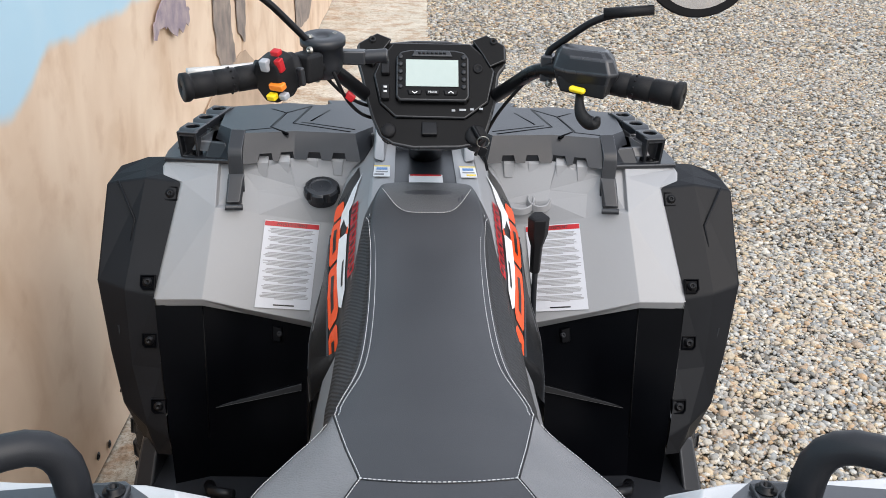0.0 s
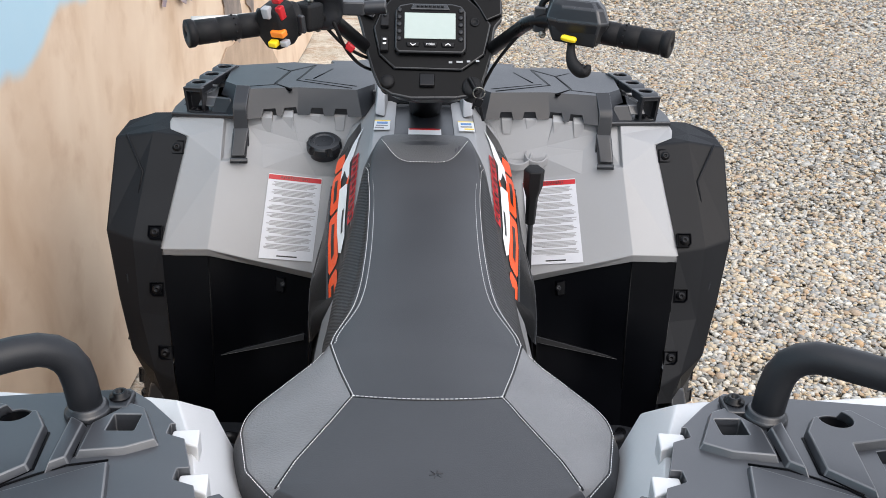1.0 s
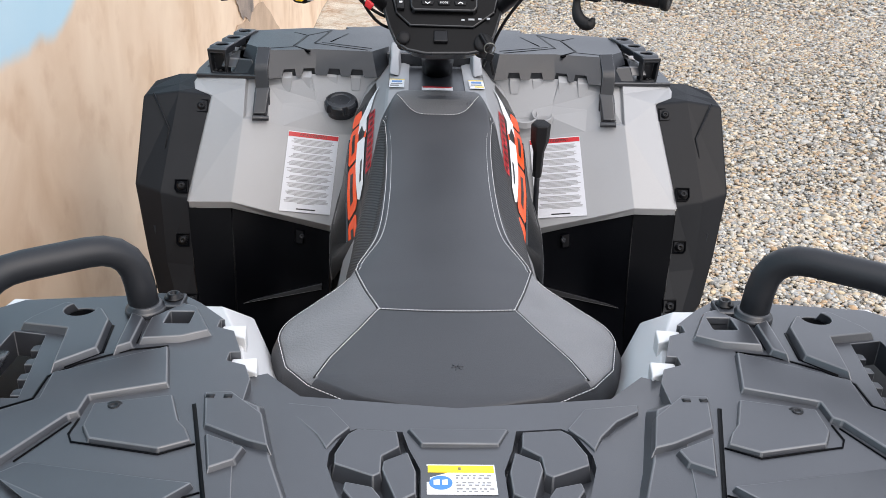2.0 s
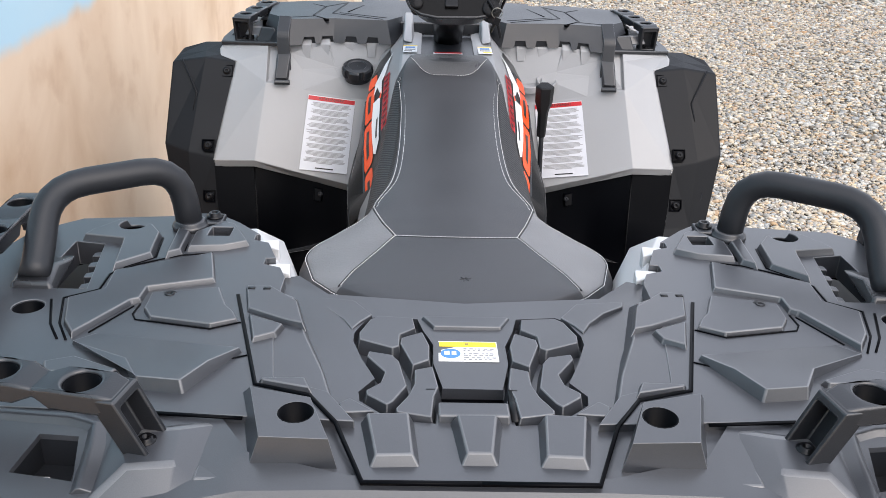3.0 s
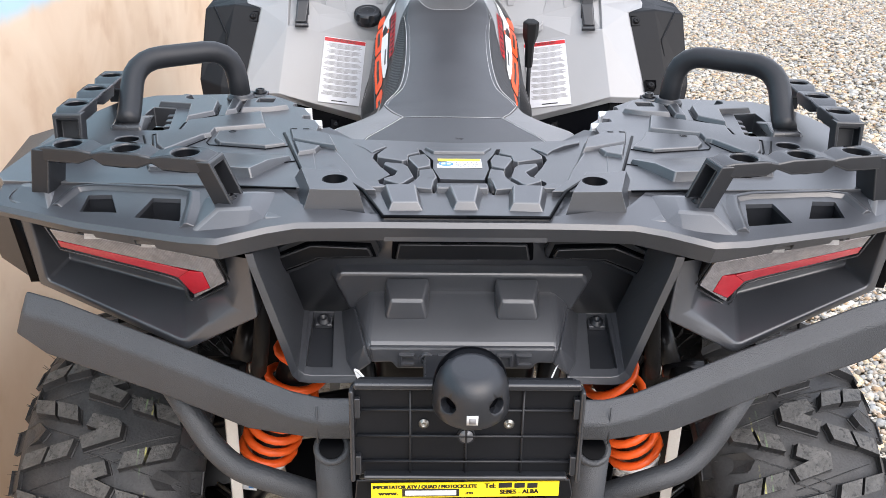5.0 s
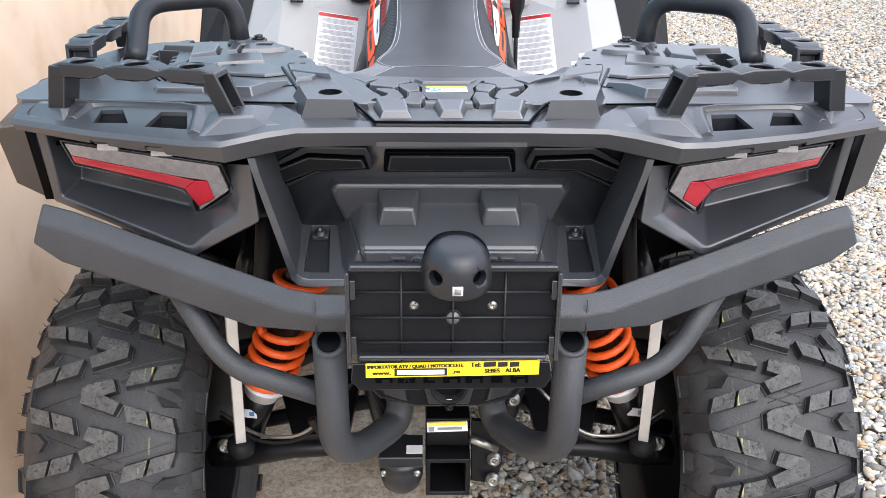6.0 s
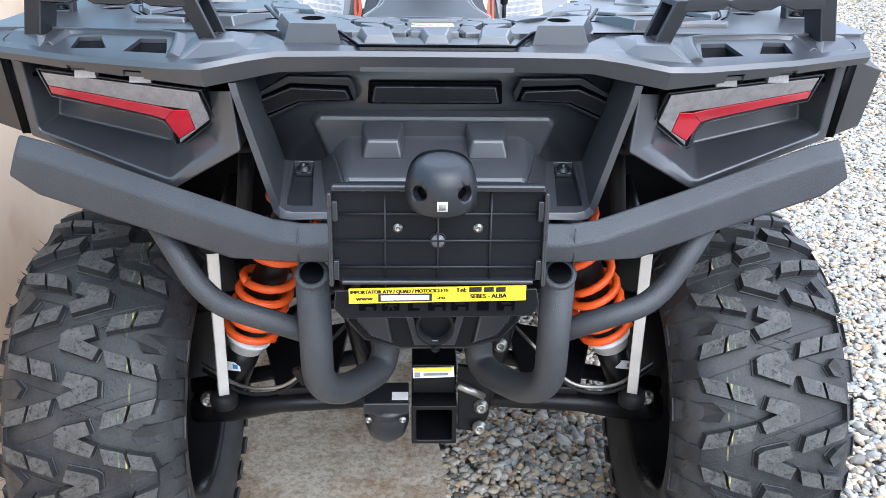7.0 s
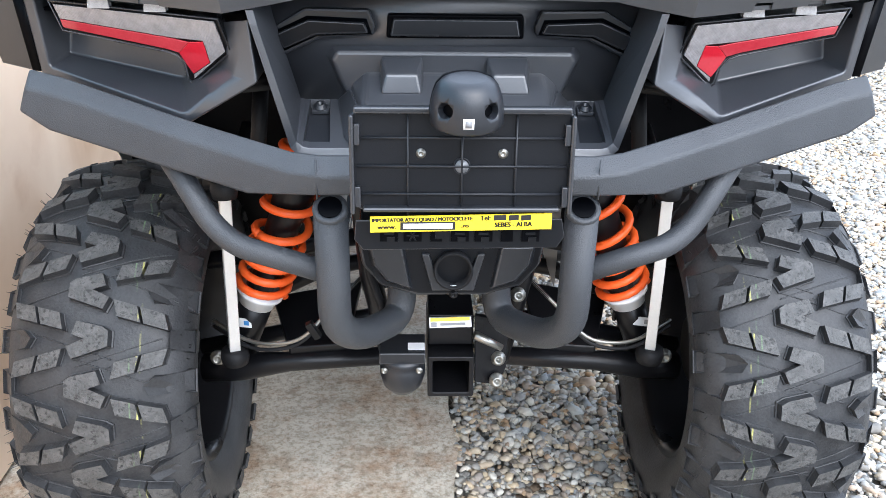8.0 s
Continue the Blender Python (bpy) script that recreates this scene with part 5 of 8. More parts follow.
def build_plate_tray():
    """Number plate holder without a plate, its lamp and the advertising strip."""
    up = Vector((0, 0.06, 1.0)).normalized()
    o = Vector((-0.001, -0.150, 0.842))
    right = Vector((1, 0, 0))
    out = Vector((0, -1, 0.06)).normalized()

    def P(a, b, c=0.0):
        return tuple(o + right * a + up * b + out * c)
    bm = bmesh.new()
    ring = [P(0.116, 0.048), P(0.106, 0.058), P(-0.106, 0.058), P(-0.116, 0.048), P(-0.116, -0.040), P(-0.106, -0.052), P(0.106, -0.052), P(0.116, -0.040)]
    slab(bm, ring, tuple(-out * 0.008))
    tray = part("plate_holder", bm, SHELL, quad, "empty black plastic number plate holder", bevel=0.002)
    for a, b, w, h in ((0, 0.0555, 0.222, 0.007), (0, -0.0495, 0.206, 0.005), (-0.1135, -0.002, 0.005, 0.105), (0.1135, -0.002, 0.005, 0.105)):
        bm = bmesh.new()
        box(bm, P(a, b, 0.004), (w, 0.012, h), turn(-3.4))
        part("rim", bm, FLARE if b > 0.05 else DARK, tray, bevel=0.002)
    for a in (-0.056, 0.0, 0.056):
        bm = bmesh.new()
        box(bm, P(a, -0.004, 0.0015), (0.0022, 0.004, 0.108), turn(-3.4))
        part("rib", bm, FLARE, tray)
    for b in (0.026, -0.004, -0.034):
        bm = bmesh.new()
        box(bm, P(0, b, 0.0015), (0.218, 0.004, 0.0022), turn(-3.4))
        part("rib", bm, FLARE, tray)
    for a in (-0.108, 0.108):
        for b in (0.030, -0.036):
            bm = bmesh.new()
            box(bm, P(a, b, 0.004), (0.006, 0.008, 0.022), turn(-3.4))
            part("clip", bm, DARK, tray, bevel=0.001)
    for a in (-0.0425, 0.0425):
        bolt(tray, P(a, 0.0095, 0.001), out, 0.0036, 0.0022, STEEL, "screw")
    bm = bmesh.new()
    lathe(bm, [(0.0075, -0.002), (0.0075, 0.001), (0.009, 0.002), (0.009, -0.002)], P(0, -0.004, 0.001), out, 20)
    part("hole_ring", bm, FLARE, tray)
    bm = bmesh.new()
    lathe(bm, [(0.0072, 0), (0.0072, 0.0008)], P(0, -0.004, 0.0025), out, 20)
    part("back_hole", bm, PLASTIC_EDGE, tray)
    # advertising strip
    def PS(a, b, c=0.0):
        return P(a, b - 0.0010, c + 0.0065)
    bm = bmesh.new()
    slab(bm, [PS(-0.0955, -0.0730, 0.003), PS(0.0955, -0.0690, 0.003), PS(0.0955, -0.0520, 0.003), PS(-0.0955, -0.0560, 0.003)], tuple(-out * 0.002))
    strip = part("advert_strip", bm, YELLOW, tray, "yellow advertising strip with black print", smooth=False)

    def line(body, size, a, b, c=0.0034, m=DECAL_BLACK, wide=1.0):
        me = text_mesh(body, size, plane_matrix(PS(a, b, c), right + up * 0.024, up) @ Matrix.Diagonal((wide, 1, 1, 1)), 0.0002)
        for dx in (-0.0004, 0.0004):
            twin = bmesh.new()
            twin.from_mesh(me)
            bmesh.ops.translate(twin, verts=twin.verts, vec=(dx, 0, 0))
            twin.from_mesh(me)
            twin.to_mesh(me)
            twin.free()
        me.materials.clear()
        part("lettering", me, m, strip, smooth=False)
    line("IMPORTATOR ATV / QUAD / MOTOCICLETE", 0.0058, -0.041, -0.0587, wide=0.92)
    line("www.", 0.0068, -0.078, -0.0670, wide=1.25)
    line(".ro", 0.0060, 0.004, -0.0655, wide=1.2)
    line("Tel:", 0.0078, 0.0255, -0.0570, wide=0.95)
    line("SEBES - ALBA", 0.0072, 0.055, -0.0640, wide=0.95)

    def bar(a0, a1, b0, b1, m, c=0.0032):
        b2 = bmesh.new()
        slab(b2, [PS(a0, b0, c), PS(a1, b0 + 0.0007, c), PS(a1, b1 + 0.0007, c), PS(a0, b1, c)], tuple(out * 0.0004))
        part("print_bar", b2, m, strip, smooth=False)
    x = 0.034
    for w in (0.0135, 0.0105, 0.0105):
        bar(x, x + w, -0.0595, -0.0537, DECAL_BLACK)
        x += w + 0.0025
    bar(-0.064, -0.006, -0.0705, -0.0615, DECAL_BLACK)
    bar(-0.061, -0.009, -0.0688, -0.0632, WHITE, 0.0036)
    # bracket below with cut-out mark
    bm = bmesh.new()
    slab(bm, [P(-0.112, -0.068, -0.012), P(0.110, -0.066, -0.012), P(0.114, -0.086, -0.012), P(0.106, -0.099, -0.012), P(-0.104, -0.102, -0.012), P(-0.114, -0.090, -0.012)], tuple(-out * 0.003))
    br = part("bracket", bm, SHELL, tray, bevel=0.001)
    for k in range(7):
        a = -0.0765 + 0.0255 * k
        bm = bmesh.new()
        box(bm, P(a, -0.0845, -0.0115), (0.0195 if k not in (2, 5) else 0.013, 0.003, 0.0135), turn(-3.4))
        part("mark_cutout", bm, GUARD, br, smooth=False)
        bm = bmesh.new()
        if k == 1:
            for q in range(3):
                box(bm, P(a, -0.0845, -0.010), (0.013, 0.002, 0.0016), turn(-3.4, 60 * q, 0))
        elif k == 2:
            box(bm, P(a + 0.003, -0.0825, -0.010), (0.0085, 0.002, 0.0100), turn(-3.4))
        elif k != 5:
            box(bm, P(a, -0.0820, -0.010), (0.0105, 0.002, 0.0026), turn(-3.4))
            box(bm, P(a + 0.002, -0.0885, -0.010), (0.0085, 0.002, 0.0050), turn(-3.4))
        if bm.verts:
            part("mark_core", bm, SHELL, br, smooth=False)
    # lamp over the plate
    bm = bmesh.new()
    c = Vector((0.001, -0.178, 0.910))
    prof = [(0.026, -0.0195), (0.0345, -0.0190), (0.0366, -0.0165), (0.0366, -0.008), (0.0358, 0.002), (0.0338, 0.0115), (0.0310, 0.0190), (0.0265, 0.0245), (0.0200, 0.0275), (0.0175, 0.0280), (0.004, 0.0284)]
    lathe(bm, prof, c, (0, -0.10, 1), 36)
    lamp = part("plate_lamp", bm, DARK, tray, "domed black lamp housing with two dark ports")
    ports = []
    for s in (1, -1):
        hole = bmesh.new()
        rod(hole, c + Vector((s * 0.030, -0.060, 0.004)), c + Vector((s * 0.013, -0.004, -0.002)), 0.0062, 18)
        dish = bmesh.new()
        lathe(dish, [(0.004, -0.012), (0.0076, -0.0020), (0.0110, 0.012)], c + Vector((s * 0.0235, -0.0262, 0.001)), (s * 0.42, -1, 0.16), 20)
        ports += [hole, dish]
    cut(lamp, *ports)
    bm = bmesh.new()
    lathe(bm, [(r * 1.01, h) for r, h in prof[2:]], c + Vector((0, 0.012, -0.001)), (0, -0.10, 1), 32)
    part("seal", bm, GUARD, lamp)
    bm = bmesh.new()
    box(bm, c + Vector((0.000, -0.0352, -0.0095)), (0.0105, 0.002, 0.0105), turn(10))
    part("sticker", bm, WHITE, lamp)
    bm = bmesh.new()
    box(bm, c + Vector((0.000, -0.0366, -0.0097)), (0.0065, 0.001, 0.0065), turn(10))
    part("sticker_print", bm, INK, lamp)
    bm = bmesh.new()
    box(bm, (0, -0.115, 0.86), (0.05, 0.044, 0.03))
    box(bm, (0, -0.06, 0.83), (0.09, 0.12, 0.02))
    part("arm", bm, DARK, tray, bevel=0.003)


build_plate_tray()

# ---- seat ----
# along the seat: y, half width to the seam, height at the middle, height at the seam, half width at the edge, height at the edge
SEAT_ROWS = ((1.364, 0.058, 1.016, 1.014, 0.064, 1.004, 0.985), (1.354, 0.074, 1.021, 1.018, 0.081, 1.008, 0.980), (1.335, 0.080, 1.024, 1.019, 0.088, 1.008, 0.975), (1.290, 0.087, 1.022, 1.012, 0.097, 0.998, 0.955),
             (1.240, 0.092, 1.000, 0.985, 0.101, 0.972, 0.935), (1.150, 0.089, 0.968, 0.955, 0.099, 0.942, 0.905), (1.000, 0.088, 0.942, 0.931, 0.103, 0.914, 0.875),
             (0.880, 0.096, 0.928, 0.918, 0.114, 0.902, 0.850), (0.770, 0.124, 0.925, 0.913, 0.133, 0.900, 0.845), (0.690, 0.105, 0.930, 0.922, 0.169, 0.905, 0.850),
             (0.613, 0.085, 0.940, 0.936, 0.199, 0.915, 0.860), (0.562, 0.104, 0.944, 0.939, 0.202, 0.921, 0.866), (0.483, 0.134, 0.949, 0.944, 0.183, 0.932, 0.878),
             (0.437, 0.146, 0.951, 0.947, 0.153, 0.938, 0.885), (0.401, 0.094, 0.951, 0.948, 0.104, 0.940, 0.888), (0.386, 0.040, 0.949, 0.947, 0.049, 0.940, 0.890), (0.377, 0.006, 0.947, 0.946, 0.009, 0.940, 0.890))


def seat_row(y):
    """Smoothly blended measures of the seat at y."""
    r = sorted(SEAT_ROWS)
    ys = [q[0] for q in r]
    y = min(max(y, ys[0]), ys[-1])
    i = max(k for k in range(len(ys) - 1) if ys[k] <= y)
    t = (y - ys[i]) / (ys[i + 1] - ys[i])
    out = []
    for c in range(1, 7):
        p0, p1, p2, p3 = (r[max(i - 1, 0)], r[i], r[i + 1], r[min(i + 2, len(r) - 1)])
        h = ys[i + 1] - ys[i]
        m1 = (p2[c] - p0[c]) / max(p2[0] - p0[0], 1e-6) * h
        m2 = (p3[c] - p1[c]) / max(p3[0] - p1[0], 1e-6) * h
        v = p1[c] * (1 - t) + p2[c] * t if (c == 1 and y < 0.78) or (c == 4 and y < 0.56) else None
        if v is None:
            v = (2 * t ** 3 - 3 * t ** 2 + 1) * p1[c] + (t ** 3 - 2 * t ** 2 + t) * m1 + (-2 * t ** 3 + 3 * t ** 2) * p2[c] + (t ** 3 - t ** 2) * m2
        out.append(v)
    return out


def seat_point(y, u):
    """A point of the cover: u 0 the middle, 1 the seam, 2 the edge, 3 the lower rim."""
    ws, zc, zs, we, ze, zb = seat_row(y)
    if u <= 1:
        return Vector((ws * u, y, zc + (zs - zc) * u * u))
    if u <= 2:
        t = u - 1
        return Vector((ws + (we - ws) * t, y, zs + (ze - zs) * (t ** 1.7)))
    t = u - 2
    out = float(np.interp(y, (0.42, 0.60, 0.70, 0.77, 0.88, 1.0, 1.15, 1.24, 1.29, 1.36), (0.010, 0.019, 0.019, 0.018, 0.033, 0.037, 0.030, 0.018, 0.016, 0.004)))
    return Vector((we + out * math.sin(t * math.pi / 2), y, ze + (zb - ze) * t ** 1.15))


def build_seat():
    us = (0, 0.25, 0.5, 0.75, 1.0, 1.25, 1.5, 1.75, 1.9, 2.0, 2.1, 2.25, 2.5, 3.0)
    ys = [0.377, 0.380, 0.384, 0.388, 0.394] + [0.400 + 0.955 * i / 108 for i in range(109)] + [1.359, 1.362, 1.364]
    bm = bmesh.new()
    cols = [-u for u in reversed(us[1:])] + list(us)
    rows = []
    for y in ys:
        rows.append([tuple(seat_point(y, abs(u)) * 1.0) if u >= 0 else tuple(Vector((-1, 1, 1)) * seat_point(y, -u)) for u in cols])
    vs = grid(bm, rows)
    bm.faces.new(vs[0])
    bm.faces.new(vs[-1][::-1])
    for i in range(len(ys) - 1):
        ym = (ys[i] + ys[i + 1]) / 2
        for j in range(len(cols) - 1):
            um = abs(cols[j] + cols[j + 1]) / 2
            f = vs[i][j].link_faces
            f = [g for g in f if vs[i + 1][j + 1] in g.verts and vs[i][j + 1] in g.verts][0]
            f.material_index = 0
            if 1 < um < 2.05 and 0.437 < ym < 0.770:
                f.material_index = 1
            elif 1.45 < um < 3 and 0.80 < ym < 1.27:
                f.material_index = 2
    me = mesh_from(bm, "seat")
    for m in (SEAT, SEAT_SIDE, SEAT_RIB):
        me.materials.append(m)
    seat = part("seat", me, None, quad, "long black vinyl seat with grey side panels and white stitching")

    def stitches(points, name="stitching", step=0.0054):
        bm = bmesh.new()
        pts = [Vector(p) for p in points]
        acc = 0.0
        for a, b in zip(pts, pts[1:]):
            d = (b - a).length
            while acc < d:
                c = a + (b - a) * (acc / d)
                t = (b - a).normalized()
                m = Matrix((t, t.cross(Vector((0, 0, 1))).normalized(), Vector((0, 0, 1)))).transposed()
                box(bm, c + Vector((0, 0, 0.0007)), (step * 0.66, 0.0008, 0.0007), m)
                acc += step
            acc -= d
        part(name, bm, THREAD, seat, smooth=False)

    def groove(points):
        bm = bmesh.new()
        tube(bm, [Vector(p) + Vector((0, 0, -0.0002)) for p in points], 0.0011, 6)
        part("seam", bm, FRAME, seat)
    steps = 60
    for s in (1, -1):
        def sp(y, u, dx=0.0):
            p = seat_point(y, u)
            return Vector((s * (p.x + dx), p.y, p.z))
        # the pair of lines swings out to the seat's edge near the nose
        run = [1.272 - (1.272 - 0.770) * k / steps for k in range(steps + 1)]
        swing = [max(0.0, (y - 1.185) / 0.087) ** 2 for y in run]
        long_in = [sp(y, 1.0 + 1.0 * w, -0.004 + 0.004 * w) for y, w in zip(run, swing)]
        long_out = [sp(y, 1.45 - 0.3 * k / steps + 0.75 * swing[k], 0.0) for k, y in enumerate(run)]
        stitches(long_in)
        stitches(long_out)
        groove([(a + b) / 2 for a, b in zip(long_in, long_out)])
        diag = [sp(0.770 - (0.770 - 0.613) * k / 20, 1.0) for k in range(21)]
        stitches(diag)
        groove([p + Vector((s * 0.002, 0, 0)) for p in diag])
        rear = [sp(0.613 - (0.613 - 0.437) * k / 24, 1.0) for k in range(25)]
        stitches(rear)
        groove([p + Vector((s * 0.002, 0, 0)) for p in rear])
        skirt = [sp(0.770 - (0.770 - 0.378) * (k / 60) ** 0.7, 2.06, 0.001) for k in range(61)]
        stitches(skirt)
    cross = [Vector(((k / 20 * 2 - 1) * 0.085, 0.613 - 0.014 * (1 - (k / 10 - 1) ** 2), 0)) for k in range(21)]
    for p in cross:
        p.z = seat_point(p.y, min(1, abs(p.x) / seat_row(p.y)[0])).z
    stitches(cross)
    groove([p + Vector((0, -0.002, 0)) for p in cross])
    nose = [Vector((x, 1.345 - 0.098 * (1 - (abs(x) / 0.084) ** 3.6), 0)) for x in [(-0.078 + 0.156 * k / 24) for k in range(25)]]
    for p in nose:
        p.z = seat_point(p.y, min(1.3, abs(p.x) / seat_row(p.y)[0])).z + 0.0006
    stitches(nose)
    bm = bmesh.new()
    fill = []
    for t in (0.0, 0.3, 0.6, 0.85, 1.0):
        line = []
        for p in nose:
            q = Vector((p.x * (1 - 0.08 * t), p.y + (1.360 - 0.012 * (abs(p.x) / 0.078) ** 3 - p.y) * t, 0))
            q.z = seat_point(q.y, min(1.6, abs(q.x) / seat_row(q.y)[0])).z + 0.0011
            line.append(q)
        fill.append(line)
    grid(bm, fill)
    part("nose_panel", bm, NOSE, seat, "grained dark grey nose panel of the seat")
    # small mark pressed into the cover behind the cross seam
    bm = bmesh.new()
    for k in range(6):
        a = radians(60 * k + 15)
        tube(bm, [(0.006 + 0.0015 * math.cos(a), 0.455 + 0.0015 * math.sin(a), 0.9507), (0.006 + 0.007 * math.cos(a), 0.455 + 0.007 * math.sin(a), 0.9505)], 0.0006, 5)
    part("pressed_mark", bm, SEAT, seat)
    bm = bmesh.new()
    rim = [(0.205, 0.62, 0.862), (0.205, 0.53, 0.868), (0.170, 0.45, 0.885), (0.07, 0.395, 0.888)]
    tube(bm, rim + [(-x, y, z) for x, y, z in reversed(rim)], 0.010, 8, bend=0.03)
    part("seat_base", bm, DARK, seat)


build_seat()

# ---- tank cover, side panels and graphics ----
SIDE_ROWS = ((1.70, (0.098, 1.008), (0.122, 0.985), (0.165, 0.92)), (1.58, (0.100, 1.006), (0.150, 0.965), (0.180, 0.89)), (1.45, (0.100, 1.004), (0.167, 0.940), (0.190, 0.83)),
             (1.35, (0.097, 0.990), (0.173, 0.905), (0.194, 0.79)), (1.22, (0.099, 0.955), (0.169, 0.850), (0.194, 0.74)), (1.10, (0.100, 0.915), (0.158, 0.785), (0.192, 0.70)), (1.00, (0.104, 0.890), (0.152, 0.760), (0.184, 0.67)))


def side_at(y, u):
    r = SIDE_ROWS
    i = 0
    while i < len(r) - 2 and y < r[i + 1][0]:
        i += 1
    t = (r[i][0] - y) / (r[i][0] - r[i + 1][0])
    pts = []
    for k in (1, 2, 3):
        a, b = r[i][k], r[i + 1][k]
        pts.append(Vector((a[0] + (b[0] - a[0]) * t, y, a[1] + (b[1] - a[1]) * t)))
    return pts[0].lerp(pts[1], u) if u <= 1 else pts[1].lerp(pts[2], u - 1)


def build_side_panels():
    for s in (1, -1):
        bm = bmesh.new()
        rows = [[flip([tuple(side_at(1.70 - 0.70 * i / 28, u))], s)[0] for u in (0, 0.25, 0.5, 0.75, 1.0, 1.3, 1.6, 2.0)] for i in range(29)]
        grid(bm, rows)
        bmesh.ops.solidify(bm, geom=bm.faces[:], thickness=0.004)
        side = part("side_panel", bm, SILVER, quad, "silver side panel with orange, white and black graphics")
        bm = bmesh.new()
        rows = []
        for k in range(14):
            y = 1.365 - 0.320 * k / 13
            top = side_at(y, float(np.interp(y, (1.075, 1.11), (0.35, 1.0))))
            ox, oz = float(np.interp(y, (1.045, 1.10, 1.20, 1.30, 1.365), (0.188, 0.196, 0.203, 0.200, 0.192))), float(np.interp(y, (1.045, 1.10, 1.20, 1.30, 1.365), (0.756, 0.768, 0.786, 0.797, 0.818)))
            rows.append(flip([(top.x - 0.004, y, top.z + 0.002), (top.x + 0.004, y, top.z + 0.003), (ox - 0.006, y, oz + 0.005), (ox, y, oz), (ox + 0.004, y, oz - 0.12)], s))
        grid(bm, rows)
        bmesh.ops.solidify(bm, geom=bm.faces[:], thickness=0.006)
        part("lower_panel", bm, POD, side, "black plastic lower side panel", bevel=0.002)

        def film(uv, m, lift=0.002, name="graphic"):
            b2 = bmesh.new()
            n = (side_at(1.25, 0.8) - side_at(1.25, 0.2)).cross(Vector((0, 1, 0))).normalized()
            if n.x < 0:
                n = -n
            f = face(b2, [(y, u, 0) for y, u in uv])
            bmesh.ops.triangulate(b2, faces=[f])
            bmesh.ops.subdivide_edges(b2, edges=b2.edges[:], cuts=5, use_grid_fill=True)
            # laid onto the curved panel
            for v in b2.verts:
                p = side_at(v.co.x, v.co.y) + n * lift
                v.co = (s * p.x, p.y, p.z)
            part(name, b2, m, side, smooth=False)
        # black backing, then four orange block digits with dark cores
        film([(1.56, 0.55), (1.48, 0.36), (1.40, 0.50), (1.33, 0.50), (1.20, 0.42), (1.08, 0.30), (1.005, 0.40), (1.02, 1.0), (1.30, 1.03), (1.42, 1.0), (1.52, 0.9)], DECAL_BLACK, 0.0015)
        for y, y2, core in ((1.440, 1.396, 0), (1.388, 1.286, 1), (1.278, 1.160, 1), (1.152, 1.082, 1)):
            film([(y, 0.79), (y - 0.008, 0.75), (y2 + 0.010, 0.73), (y2, 0.77), (y2, 0.96), (y2 + 0.010, 0.995), (y - 0.008, 0.995), (y, 0.96)], DECAL_ORANGE, 0.0026)
            if core:
                film([(y - 0.024, 0.835), (y2 + 0.026, 0.83), (y2 + 0.022, 0.905), (y - 0.020, 0.91)], DECAL_BLACK, 0.0032)
        # white angular strokes between the digits and the seat
        film([(1.50, 0.30), (1.44, 0.40), (1.40, 0.48), (1.385, 0.56), (1.33, 0.52), (1.345, 0.60), (1.375, 0.68), (1.352, 0.76), (1.40, 0.77), (1.42, 0.66), (1.46, 0.48)], WHITE, 0.0028)
        film([(1.325, 0.56), (1.33, 0.765), (1.265, 0.78), (1.262, 0.72), (1.175, 0.71), (1.165, 0.64), (1.19, 0.55)], WHITE, 0.0028)
        film([(1.262, 0.595), (1.260, 0.640), (1.205, 0.645), (1.205, 0.60)], DECAL_BLACK, 0.0034)
        film([(1.345, 0.535), (1.325, 0.60), (1.318, 0.535)], DECAL_ORANGE, 0.0030)
        # row of small red outlined marks along the upper edge
        for k in range(9):
            yy = 1.392 - 0.0212 * k
            film([(yy, 0.33), (yy, 0.49), (yy - 0.017, 0.49), (yy - 0.017, 0.33)], RED, 0.0024)
            film([(yy - 0.0045, 0.365), (yy - 0.0045, 0.43 + 0.06 * (k % 2)), (yy - 0.0125, 0.43 + 0.06 * (k % 3 == 0)), (yy - 0.0125, 0.365)], DECAL_BLACK, 0.0030)
        # flat shoulder beside the black cover, with a small guide label
        bm = bmesh.new()
        grid(bm, [flip([(0.058, y, 1.000 + z), (0.070, y, 1.004 + z), (0.098, y, 1.003 + z), (0.104, y, 0.998 + z)], s) for y, z in ((1.70, 0.004), (1.55, 0.002), (1.42, 0.0), (1.36, -0.008), (1.32, -0.014))])
        bmesh.ops.solidify(bm, geom=bm.faces[:], thickness=0.003)
        part("shoulder_strip", bm, SILVER, side, bevel=0.002)
        for x0, x1, y0, y1, m, lift in ((0.067, 0.098, 1.428, 1.492, WHITE, 1.0065), (0.072, 0.093, 1.468, 1.480, BLUE, 1.0072), (0.071, 0.094, 1.452, 1.458, INK, 1.0072), (0.078, 0.096, 1.436, 1.444, YELLOW if s > 0 else INK, 1.0072), (0.067, 0.098, 1.488, 1.492, YELLOW, 1.0072)):
            bm = bmesh.new()
            slab(bm, flip([(x0, y0, lift), (x1, y0, lift), (x1, y1, lift), (x0, y1, lift)], s), (0, 0, 0.0005))
            part("guide_label" if m is WHITE else "label_mark", bm, m, side, smooth=False)
    # black cover in front of the seat
    bm = bmesh.new()
    rows = [[(x * w, y, z) for x in (-1, -0.5, 0, 0.5, 1)] for y, z, w in ((1.345, 0.985, 0.062), (1.42, 0.996, 0.061), (1.50, 0.998, 0.060), (1.62, 1.000, 0.064))]
    grid(bm, rows)
    bmesh.ops.solidify(bm, geom=bm.faces[:], thickness=0.006)
